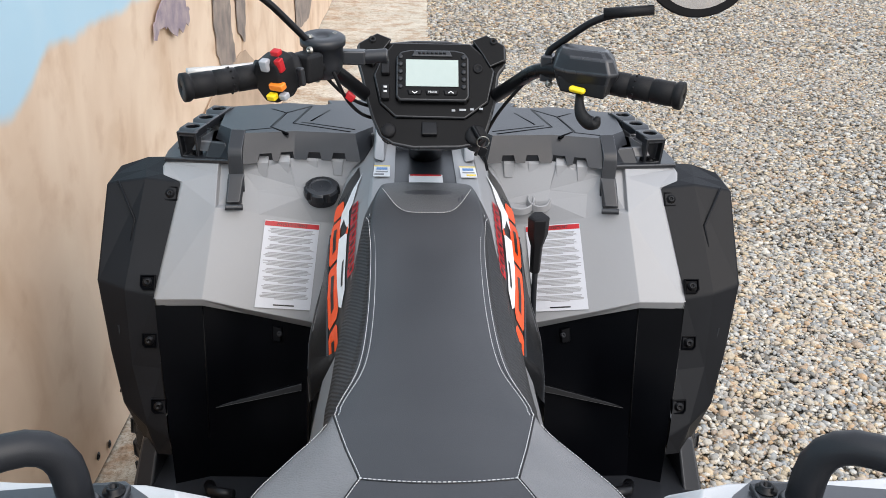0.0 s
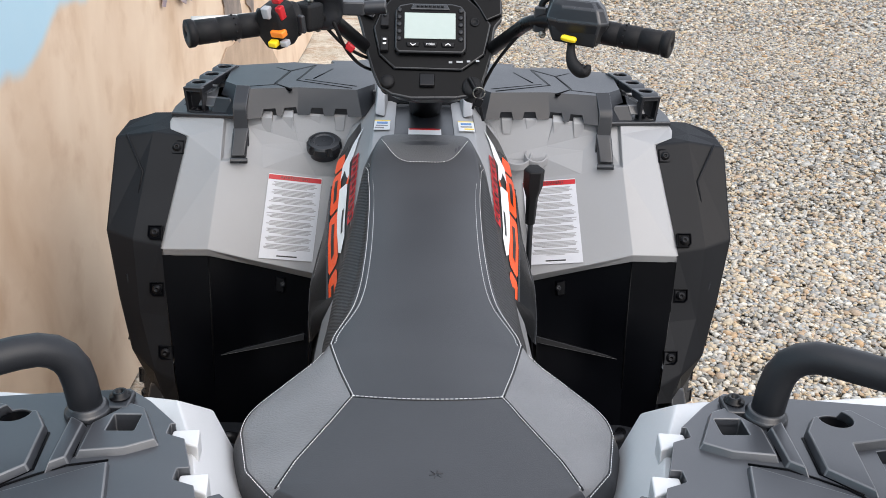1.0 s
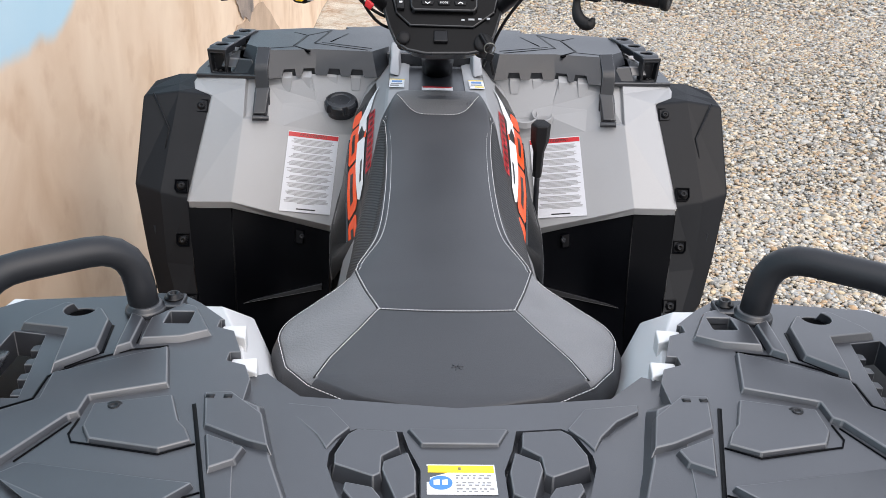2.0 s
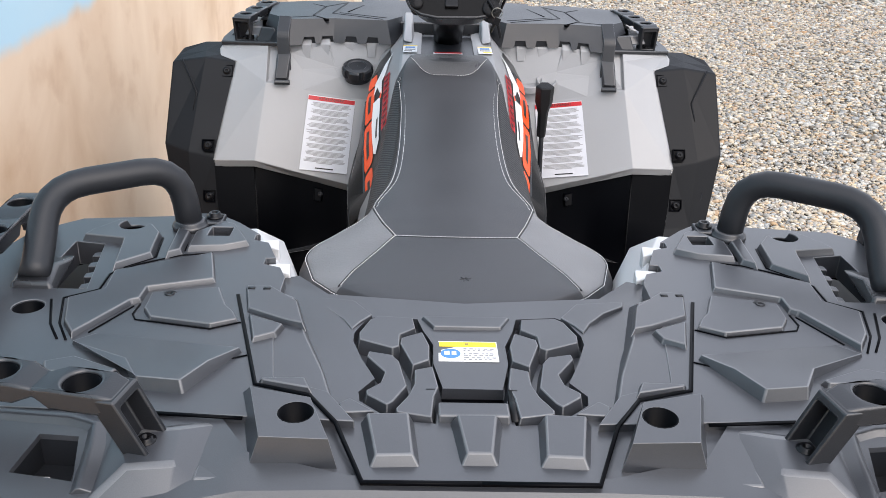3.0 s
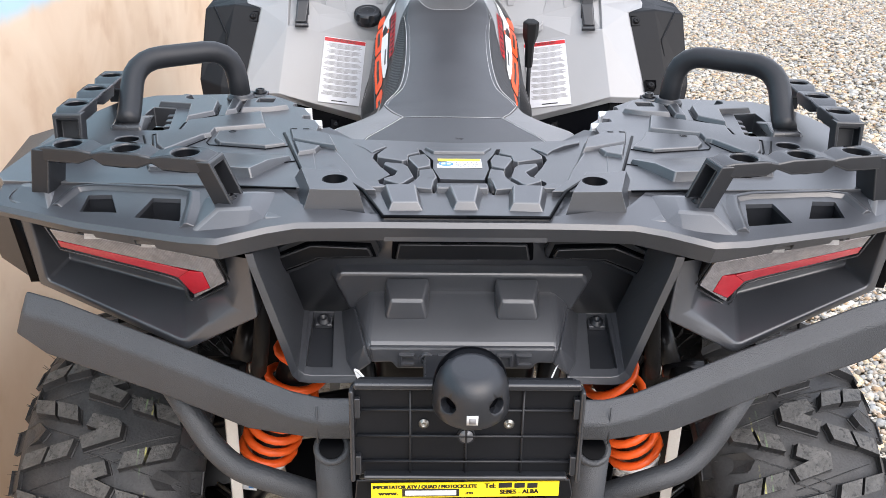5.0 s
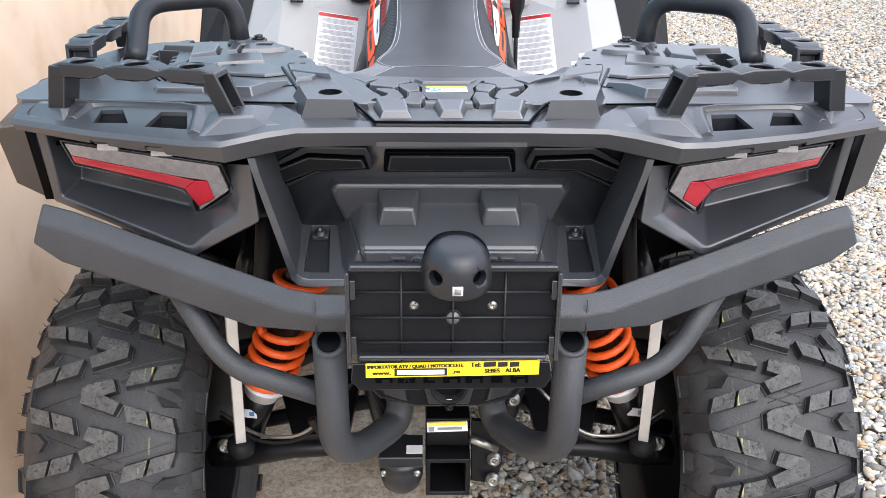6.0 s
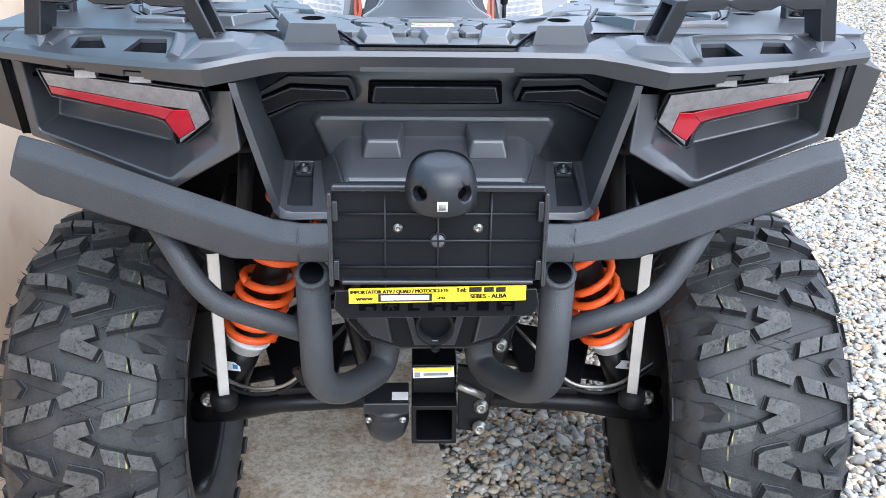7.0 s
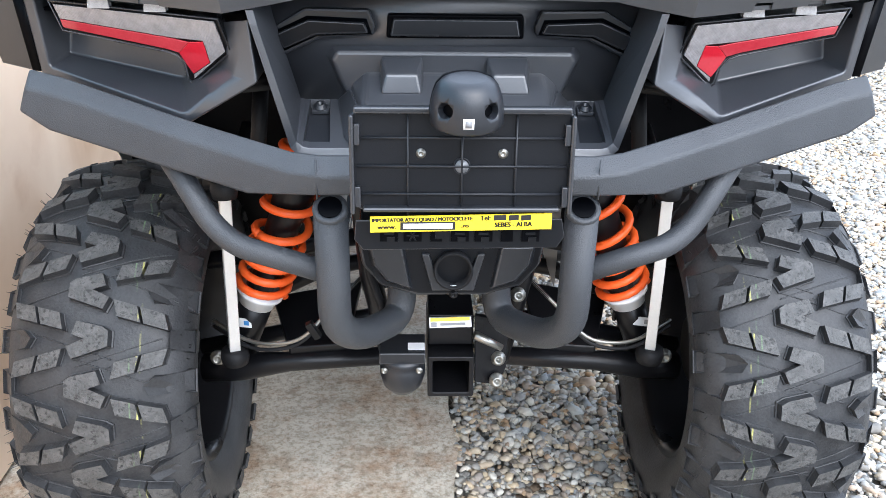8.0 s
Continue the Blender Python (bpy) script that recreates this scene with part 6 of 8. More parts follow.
    cover = part("tank_cover", bm, DARK, quad, "black plastic cover in front of the seat")
    for x in (-0.012, 0.018):
        bolt(cover, (x, 1.560, 1.001), (0, 0, 1), 0.005, 0.004, FRAME)
    bm = bmesh.new()
    slab(bm, [(-0.031, 1.400, 0.9965), (0.033, 1.400, 0.9965), (0.033, 1.462, 0.9995), (-0.031, 1.462, 0.9995)], (0, 0, 0.0008))
    lab = part("info_label", bm, WHITE, cover, "white label with a red border", smooth=False)
    bm = bmesh.new()
    slab(bm, [(-0.029, 1.454, 1.0002), (0.031, 1.454, 1.0002), (0.031, 1.460, 1.0006), (-0.029, 1.460, 1.0006)], (0, 0, 0.0005))
    part("label_border", bm, RED, lab, smooth=False)
    for s in (1, -1):
        bm = bmesh.new()
        hull_between(bm, flip([(0.075, 1.62, 1.00), (0.105, 1.62, 1.00), (0.100, 1.52, 1.012), (0.078, 1.52, 1.006)], s), flip([(0.080, 1.66, 1.05), (0.100, 1.66, 1.05), (0.098, 1.60, 1.03), (0.082, 1.60, 1.03)], s))
        part("shoulder", bm, SILVER, cover, bevel=0.004)


build_side_panels()

# ---- front fenders ----


def wide(pts, s):
    """The side's points at the full breadth of the front body."""
    return flip([(1.02 * x, y, z) for x, y, z in pts], s)


def build_front_fenders():
    for s in (1, -1):
        # silver upper skin in flat facets: corners by name
        bm = bmesh.new()
        c = {"a": (0.519, 1.612, 0.970), "a2": (0.515, 1.574, 0.956), "b": (0.474, 1.554, 0.947), "c": (0.406, 1.563, 0.966), "d": (0.512, 1.417, 0.753), "d2": (0.513, 1.424, 0.735),
             "e": (0.422, 1.412, 0.756), "e2": (0.425, 1.420, 0.738), "p1": (0.404, 1.506, 0.911), "p2": (0.367, 1.5183, 0.908), "p3": (0.3615, 1.561, 0.9675), "t1": (0.3535, 1.563, 0.968),
             "t2": (0.328, 1.551, 0.932), "g": (0.3193, 1.526, 0.8904), "k": (0.246, 1.558, 0.914), "l": (0.256, 1.568, 0.935), "m": (0.268, 1.579, 0.985), "m5": (0.125, 1.588, 0.950),
             "i0": (0.130, 1.572, 0.902), "kn": (0.2196, 1.5496, 0.8663), "i": (0.140, 1.560, 0.860), "h": (0.226, 1.448, 0.690), "i2": (0.185, 1.456, 0.678), "b1": (0.340, 1.4262, 0.727),
             "b2": (0.340, 1.446, 0.706), "h2": (0.226, 1.470, 0.665), "i3": (0.185, 1.460, 0.655), "r0": (0.519, 1.660, 0.972), "r1": (0.406, 1.582, 0.988), "r2": (0.3615, 1.579, 0.990),
             "r3": (0.3535, 1.579, 0.990), "r4": (0.268, 1.586, 0.991), "r5": (0.115, 1.600, 0.990), "q1": (0.401, 1.521, 0.911), "q2": (0.369, 1.532, 0.908), "q0": (0.402, 1.578, 0.966),
             "q3": (0.364, 1.576, 0.9675), "q5": (0.402, 1.594, 0.987), "q6": (0.364, 1.592, 0.988), "au": (0.535, 1.59, 0.945), "bu": (0.495, 1.572, 0.940), "du": (0.528, 1.432, 0.750)}
        flats = ("a a2 b c", "a c r1 r0", "b c p1", "b p1 d", "p1 e d", "p2 p3 t1 t2", "p2 t2 g", "e p1 p2 g kn h b1", "t1 t2 l m", "t1 m r4 r3", "p3 t1 r3 r2", "t2 g k l", "g k kn",
                 "k i0 i kn", "kn i i2 h", "l k i0 m5", "m l m5 r5 r4", "d e e2 d2", "e b1 b2 e2", "b1 h h2 b2", "h i2 i3 h2",
                 "c p1 q1 q0", "c q0 q5 r1", "p1 p2 q2 q1", "p2 p3 q3 q2", "p3 r2 q6 q3", "q1 q2 q3 q0", "q0 q3 q6 q5", "a a2 au", "a2 b bu au", "b d du bu")
        vs = {k: bm.verts.new(wide([p], s)[0]) for k, p in c.items()}
        for f in flats:
            bm.faces.new([vs[k] for k in f.split()])
        bmesh.ops.recalc_face_normals(bm, faces=bm.faces)
        bmesh.ops.solidify(bm, geom=bm.faces[:], thickness=0.003)
        fender = part("front_fender", bm, SILVER, quad, "glossy silver front fender skin", bevel=0.0022, seg=2, smooth=False, angle=9, crisp=True)
        # ribs that reach under the rack's toothed edge
        for x in (0.172, 0.222, 0.277, 0.318):
            bm = bmesh.new()
            d = -0.18 * max(0.0, x - 0.222) + 0.003
            wrap(bm, wide([(x + w * q, y + d + 0.005, z) for q in (-1, 1) for w, y, z in ((0.0105, 1.610, 0.998), (0.0105, 1.590, 0.996), (0.0115, 1.578, 0.986), (0.0085, 1.574, 0.956), (0.0085, 1.600, 0.950))], s))
            part("rib", bm, SILVER, fender, bevel=0.0012, smooth=False, crisp=True)
        # black leg guard below
        bm = bmesh.new()
        rows = [[(0.516, 1.420, 0.738), (0.427, 1.433, 0.736), (0.342, 1.448, 0.708), (0.226, 1.464, 0.667), (0.185, 1.456, 0.657)],
                [(0.500, 1.372, 0.600), (0.418, 1.381, 0.602), (0.335, 1.420, 0.570), (0.232, 1.425, 0.555), (0.19, 1.42, 0.55)],
                [(0.486, 1.330, 0.480), (0.420, 1.365, 0.470), (0.335, 1.375, 0.465), (0.240, 1.38, 0.460), (0.20, 1.38, 0.46)],
                [(0.480, 1.315, 0.380), (0.420, 1.345, 0.375), (0.335, 1.355, 0.372), (0.240, 1.36, 0.37), (0.20, 1.36, 0.37)]]
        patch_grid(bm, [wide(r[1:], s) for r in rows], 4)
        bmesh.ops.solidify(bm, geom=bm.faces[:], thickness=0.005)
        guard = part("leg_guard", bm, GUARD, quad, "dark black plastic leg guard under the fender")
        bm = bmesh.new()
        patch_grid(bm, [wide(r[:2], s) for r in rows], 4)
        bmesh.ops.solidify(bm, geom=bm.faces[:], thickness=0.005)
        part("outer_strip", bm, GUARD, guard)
        bm = bmesh.new()
        tube(bm, wide([tuple(Vector(r[1]) + Vector((0, -0.0005, 0))) for r in rows[:3]], s), 0.0016, 6)
        part("fold", bm, POD, guard)
        # pressed wedges across the inner field, widening towards the middle
        for a, b, h in (((0.405, 1.377, 0.532), (0.240, 1.417, 0.551), 0.010),):
            bm = bmesh.new()
            (ax, ay, az), (bx, by, bz) = a, b
            hull_between(bm, wide([(ax, ay - 0.002, az), (bx, by - 0.007, bz), (bx, by + 0.004, bz + h), (ax, ay + 0.002, az + 0.002)], s),
                         wide([(ax, ay + 0.006, az - 0.002), (bx, by + 0.010, bz - 0.004), (bx, by + 0.012, bz + h), (ax, ay + 0.008, az + 0.002)], s))
            part("crease", bm, POD, guard, bevel=0.001, smooth=False, crisp=True)
        bm = bmesh.new()
        tube(bm, wide([(0.214, 1.452, 0.664), (0.220, 1.415, 0.560), (0.225, 1.37, 0.465)], s), 0.004, 8)
        part("rim", bm, POD, guard)
        bm = bmesh.new()
        hull_between(bm, wide([(0.276, 1.458, 0.676), (0.300, 1.460, 0.682), (0.300, 1.446, 0.650), (0.278, 1.444, 0.646)], s), wide([(0.279, 1.446, 0.674), (0.297, 1.448, 0.679), (0.297, 1.436, 0.652), (0.281, 1.434, 0.649)], s))
        clip_ = part("clip", bm, GUARD, guard, bevel=0.002)
        bolt(clip_, (s * 0.288, 1.438, 0.667), (0, -1, 0.5), 0.004, 0.003, FLARE)
        # satin black flare
        bm = bmesh.new()
        rows = [[(0.519, 1.645, 0.972), (0.560, 1.640, 0.972), (0.606, 1.602, 0.964), (0.616, 1.680, 0.90)],
                [(0.516, 1.578, 0.957), (0.552, 1.590, 0.962), (0.612, 1.574, 0.955), (0.622, 1.64, 0.88)],
                [(0.478, 1.556, 0.946), (0.545, 1.555, 0.955), (0.618, 1.545, 0.946), (0.628, 1.60, 0.86)],
                [(0.515, 1.424, 0.760), (0.570, 1.425, 0.770), (0.624, 1.440, 0.784), (0.644, 1.53, 0.74)],
                [(0.504, 1.380, 0.620), (0.560, 1.385, 0.625), (0.602, 1.400, 0.650), (0.622, 1.48, 0.63)],
                [(0.488, 1.325, 0.500), (0.530, 1.340, 0.515), (0.580, 1.370, 0.548), (0.600, 1.45, 0.52)],
                [(0.482, 1.315, 0.462), (0.515, 1.330, 0.455), (0.545, 1.365, 0.462), (0.560, 1.43, 0.44)]]
        grid(bm, [wide(r, s) for r in rows])
        bmesh.ops.solidify(bm, geom=bm.faces[:], thickness=0.006)
        flare = part("fender_flare", bm, SHELL, quad, "bolted-on satin black fender flare", bevel=0.0035, seg=2, smooth=False, angle=17, crisp=True, lit_edges=False)
        # bolt seats coloured blacker than the flare, imitating a recess in shade
        for k, (p, q) in enumerate((((0.497, 1.542, 0.927), 0), ((0.527, 1.431, 0.783), 0), ((0.525, 1.396, 0.673), 0), ((0.508, 1.350, 0.552), 0))):
            bm = bmesh.new()
            m = turn(54 if k < 2 else 70, 0, 0)
            c = Vector((s * 1.02 * p[0], p[1], p[2]))
            w = 0.0145
            plan = [(-w, -w), (0.6 * w, -w), (w, -0.5 * w), (w, w), (-w, w)]
            rings = []
            for q, h in ((1.0, -0.006), (1.0, 0.0012), (0.88, 0.0016), (0.74, -0.0010)):
                rings.append([c + m @ Vector((s * x * q, y * q, h)) for x, y in plan])
            vs = grid(bm, rings, True)
            bm.faces.new(vs[-1])
            lug = part("bolt_seat", bm, GUARD, flare, smooth=False)
            bolt(lug, c + m @ Vector((0, 0, 0.001)), m @ Vector((0, 0, 1)), 0.0062, 0.004, FRAME)
        for a, b, c in (((0.596, 1.545, 0.952), (0.560, 1.505, 0.885), (0.568, 1.475, 0.835)), ((0.585, 1.41, 0.70), (0.575, 1.395, 0.62), (0.59, 1.39, 0.56))):
            bm = bmesh.new()
            tube(bm, wide([a, b, c], s), 0.0022, 8)
            part("pressed_crease", bm, SHELL, flare)
        # rubber strap from the rack
        bm = bmesh.new()
        path = flip([(0.374, 1.600, 1.043), (0.376, 1.556, 1.012), (0.374, 1.548, 0.960), (0.373, 1.543, 0.928)], s)
        tube(bm, path, 0.01, shape=[(-0.0145, -0.004), (0.0145, -0.004), (0.0145, 0.004), (-0.0145, 0.004)], bend=0.01, up=(0, -1, 0.4))
        strap = part("strap", bm, DARK, quad, "black rubber hold-down strap", bevel=0.002)
        bm = bmesh.new()
        hull_between(bm, flip([(0.356, 1.549, 0.972), (0.391, 1.549, 0.972), (0.394, 1.516, 0.914), (0.362, 1.524, 0.912)], s), flip([(0.359, 1.538, 0.962), (0.388, 1.537, 0.962), (0.391, 1.506, 0.922), (0.364, 1.511, 0.921)], s))
        part("strap_end", bm, DARK, strap, "thick pull end of the strap", bevel=0.003)
        bm = bmesh.new()
        rod(bm, Vector((s * 0.358, 1.508, 0.912)), Vector((s * 0.392, 1.501, 0.914)), 0.006, 12)
        part("strap_roll", bm, DARK, strap, bevel=0.001)
        # warning label on the skin
        o, rx, uy = Vector((0.2737, 1.4912, 0.7948)), Vector((0.1058, -0.0274, 0.0202)), Vector((-0.0160, 0.0908, 0.1509))
        def Q(a, b, c=0.004):
            nrm = rx.cross(uy).normalized()
            nrm = nrm if nrm.y < 0 else -nrm
            p = o + rx * a + uy * b + nrm * c
            return (s * p.x, p.y, p.z)
        bm = bmesh.new()
        slab(bm, [Q(-0.5, -0.5), Q(0.5, -0.5), Q(0.5, 0.5), Q(-0.5, 0.5)], (0, 0.001, -0.001))
        lab = part("warning_label", bm, LABEL, fender, "white multi-line warning label with a red heading", smooth=False)

        def bar(a0, a1, b0, b1, m, c=0.0046, nm="print_bar"):
            b2 = bmesh.new()
            slab(b2, [Q(a0, b0, c), Q(a1, b0, c), Q(a1, b1, c), Q(a0, b1, c)], (0, 0.0003, -0.0003))
            part(nm, b2, m, lab, smooth=False)
        bar(-0.495, 0.495, 0.435, 0.49, RED, nm="red_heading")
        me = text_mesh("AVERTISSEMENT", 0.0085, plane_matrix(Q(0, 0.4625, 0.0052), Vector(Q(0.5, 0)) - Vector(Q(-0.5, 0)) if s > 0 else Vector(Q(-0.5, 0)) - Vector(Q(0.5, 0)), Vector(Q(0, 0.5)) - Vector(Q(0, -0.5))), 0.0002)
        me.materials.clear()
        part("lettering", me, DECAL_BLACK, lab, smooth=False)
        rnd = random.Random(7)
        b = 0.41
        k = 0
        while b > -0.40:
            last = k % 5 == 4
            end = rnd.uniform(0.36, 0.46) if not last else rnd.uniform(0.12, 0.34)
            bar(-end, end, b - 0.0088, b, PRINT)
            b -= 0.0155 if not last else 0.030
            k += 1
        bar(-0.2, 0.18, -0.470, -0.455, DECAL_BLACK)
    # fuel cap
    bm = bmesh.new()
    c = (-0.206, 1.558, 0.920)
    ax = Vector((0, -0.32, 1))
    n = 48
    axn = ax.normalized()
    u = axn.orthogonal().normalized()
    v = axn.cross(u)
    rows = []
    for r, h in ((0.030, -0.008), (0.030, 0.004), (0.036, 0.005), (0.037, 0.012), (0.036, 0.022), (0.032, 0.026), (0.022, 0.027), (0.020, 0.025), (0.001, 0.025)):
        rows.append([Vector(c) + axn * h + (u * math.cos(2 * math.pi * k / n) + v * math.sin(2 * math.pi * k / n)) * r * (1 - (0.14 if r > 0.034 and (k % 8) in (0, 1) else 0.0)) for k in range(n)])
    grid(bm, rows, True)
    fuel = part("fuel_cap", bm, DARK, quad, "ribbed round black fuel cap", bevel=0.0015, angle=24)
    for k in range(10):
        a = radians(30 + 13 * k)
        bm = bmesh.new()
        box(bm, Vector(c) + axn * 0.0272 + (u * math.cos(a) + v * math.sin(a)) * 0.027, (0.0022, 0.0022, 0.0006))
        part("cap_mark", bm, FLARE, fuel)
    # double cup rim on the other fender
    right = [o for o in quad.children if o.name.startswith("front_fender")][0]
    for x, y, r in ((0.196, 1.563, 0.030), (0.238, 1.560, 0.021)):
        bm = bmesh.new()
        grid(bm, [[(x + q * math.cos(math.pi * k / 14), y + h * -0.35 + q * math.sin(math.pi * k / 14), 0.918 + h + 0.4 * q * math.sin(math.pi * k / 14)) for k in range(28)]
                  for q, h in ((r + 0.005, -0.012), (r + 0.003, 0.0015), (r, 0.002), (r - 0.002, -0.010), (0.001, -0.012))], True)
        part("cup_recess", bm, SILVER, right, "round cup recess in the silver fender", bevel=0.001)
    # gear lever
    bm = bmesh.new()
    tube(bm, [(0.200, 1.352, 0.690), (0.212, 1.366, 0.715), (0.209, 1.362, 0.80), (0.207, 1.354, 0.885)], 0.0055, 12, bend=0.02)
    lever = part("gear_lever", bm, DARK, quad, "black gear lever with a tapered knob")
    bm = bmesh.new()
    tube(bm, [(0.207, 1.357, 0.845), (0.207, 1.354, 0.900), (0.207, 1.352, 0.925), (0.207, 1.350, 0.958), (0.207, 1.349, 0.962)], [0.010, 0.012, 0.0195, 0.0205, 0.014], 6)
    knob = part("knob", bm, GRIP, lever, bevel=0.002)
    for k in range(4):
        bm = bmesh.new()
        box(bm, (0.199 + 0.005 * k, 1.337, 0.955), (0.003, 0.003, 0.004))
        part("gear_mark", bm, FLARE, knob)


build_front_fenders()


def build_front_rack():
    for s in (1, -1):
        bm = bmesh.new()
        top = flip([(0.105, 1.655, 1.040), (0.140, 1.600, 1.040), (0.262, 1.612, 1.040), (0.365, 1.590, 1.040), (0.420, 1.650, 1.040), (0.430, 1.800, 1.040), (0.300, 1.845, 1.040), (0.225, 1.830, 1.040), (0.120, 1.90, 1.040)], s)
        low = flip([(0.105, 1.64, 0.985), (0.128, 1.570, 0.990), (0.262, 1.580, 0.990), (0.360, 1.548, 0.988), (0.438, 1.606, 0.982), (0.450, 1.84, 0.980), (0.300, 1.88, 0.98), (0.22, 1.87, 0.98), (0.120, 1.92, 0.98)], s)
        hull_between(bm, top, low)
        rack = part("front_rack", bm, DARK, quad, "moulded black front cargo deck with toothed edge", bevel=0.005)
        cuts = []
        for x in (0.172, 0.222, 0.277, 0.318):
            y = 1.57 if x < 0.27 else 1.575 - (x - 0.27) * 0.3
            tooth = [(s * (x + a), z) for a, z in ((-0.0215, 0.965), (0.0215, 0.965), (0.0115, 1.004), (-0.0115, 1.004))]
            bm = bmesh.new()
            hull_between(bm, [(a, y - 0.05, z) for a, z in tooth], [(a, y + 0.020, z) for a, z in tooth])
            cuts.append(bm)
        cut(rack, *cuts)
        for path, w in ((((0.247, 1.819), (0.297, 1.757), (0.314, 1.640), (0.276, 1.596)), 0.0030), (((0.249, 1.810), (0.272, 1.672), (0.150, 1.612)), 0.0028), (((0.256, 1.682), (0.142, 1.630)), 0.0022),
                        (((0.332, 1.790), (0.298, 1.757)), 0.0022), (((0.364, 1.612), (0.313, 1.632)), 0.0022), (((0.205, 1.787), (0.238, 1.690)), 0.0022)):
            bm = bmesh.new()
            tube(bm, [(s * x, y, 1.0402) for x, y in path], 0.002, shape=[(-w, -0.004), (w, -0.004), (w, 0.0002), (-w, 0.0002)])
            part("joint_line", bm, GUARD, rack)
        bar_block("side_bar", rack, s, (s * 0.478, 1.594, 1.043), (s * 0.437, 1.797, 1.047), 3, 0.042, (s * 0.478, 1.610, 0.978), (s * 0.436, 1.815, 0.985))
        for pts in (((0.40, 1.60), (0.47, 1.615), (0.45, 1.70), (0.41, 1.70)), ((0.41, 1.72), (0.46, 1.72), (0.44, 1.80), (0.40, 1.80))):
            bm = bmesh.new()
            pad(bm, [(s * x, y, 1.000) for x, y in pts], 0.016, 0.008)
            part("raised_pad", bm, PLASTIC, rack, bevel=0.003)
        bm = bmesh.new()
        slab(bm, flip([(0.372, 1.566, 0.990), (0.400, 1.570, 0.990), (0.530, 1.610, 0.982), (0.535, 1.66, 0.981), (0.525, 1.84, 0.984), (0.40, 1.86, 0.990)], s), (0, 0, -0.010))
        part("rack_platform", bm, DARK, rack, "flat black shelf under the accessory bar", bevel=0.003)
        for pts, h in ((((0.395, 1.590), (0.440, 1.602), (0.452, 1.690), (0.425, 1.720), (0.395, 1.700)), 0.030), (((0.475, 1.660), (0.512, 1.670), (0.505, 1.790), (0.478, 1.780)), 0.010)):
            bm = bmesh.new()
            pad(bm, [(s * x, y, 0.986) for x, y in pts], h, 0.012)
            part("raised_pad", bm, DARK, rack, bevel=0.002, smooth=False, crisp=True)
        # silver nose edge beyond the rack
        bm = bmesh.new()
        hull_between(bm, flip([(0.33, 1.84, 0.99), (0.50, 1.80, 0.985), (0.50, 1.90, 0.985), (0.33, 1.96, 0.99)], s), flip([(0.34, 1.845, 1.018), (0.46, 1.82, 1.012), (0.46, 1.88, 1.012), (0.34, 1.93, 1.018)], s))
        part("nose_panel", bm, SILVER, quad, "silver body panel ahead of the rack", bevel=0.006)
    bm = bmesh.new()
    slab(bm, [(-0.13, 1.64, 1.03), (0.13, 1.64, 1.03), (0.22, 1.90, 1.035), (-0.22, 1.90, 1.035)], (0, 0, -0.03))
    part("front_cover", bm, DARK, quad, "black middle panel of the front deck", bevel=0.004)


build_front_rack()

# ---- handlebar and dash ----


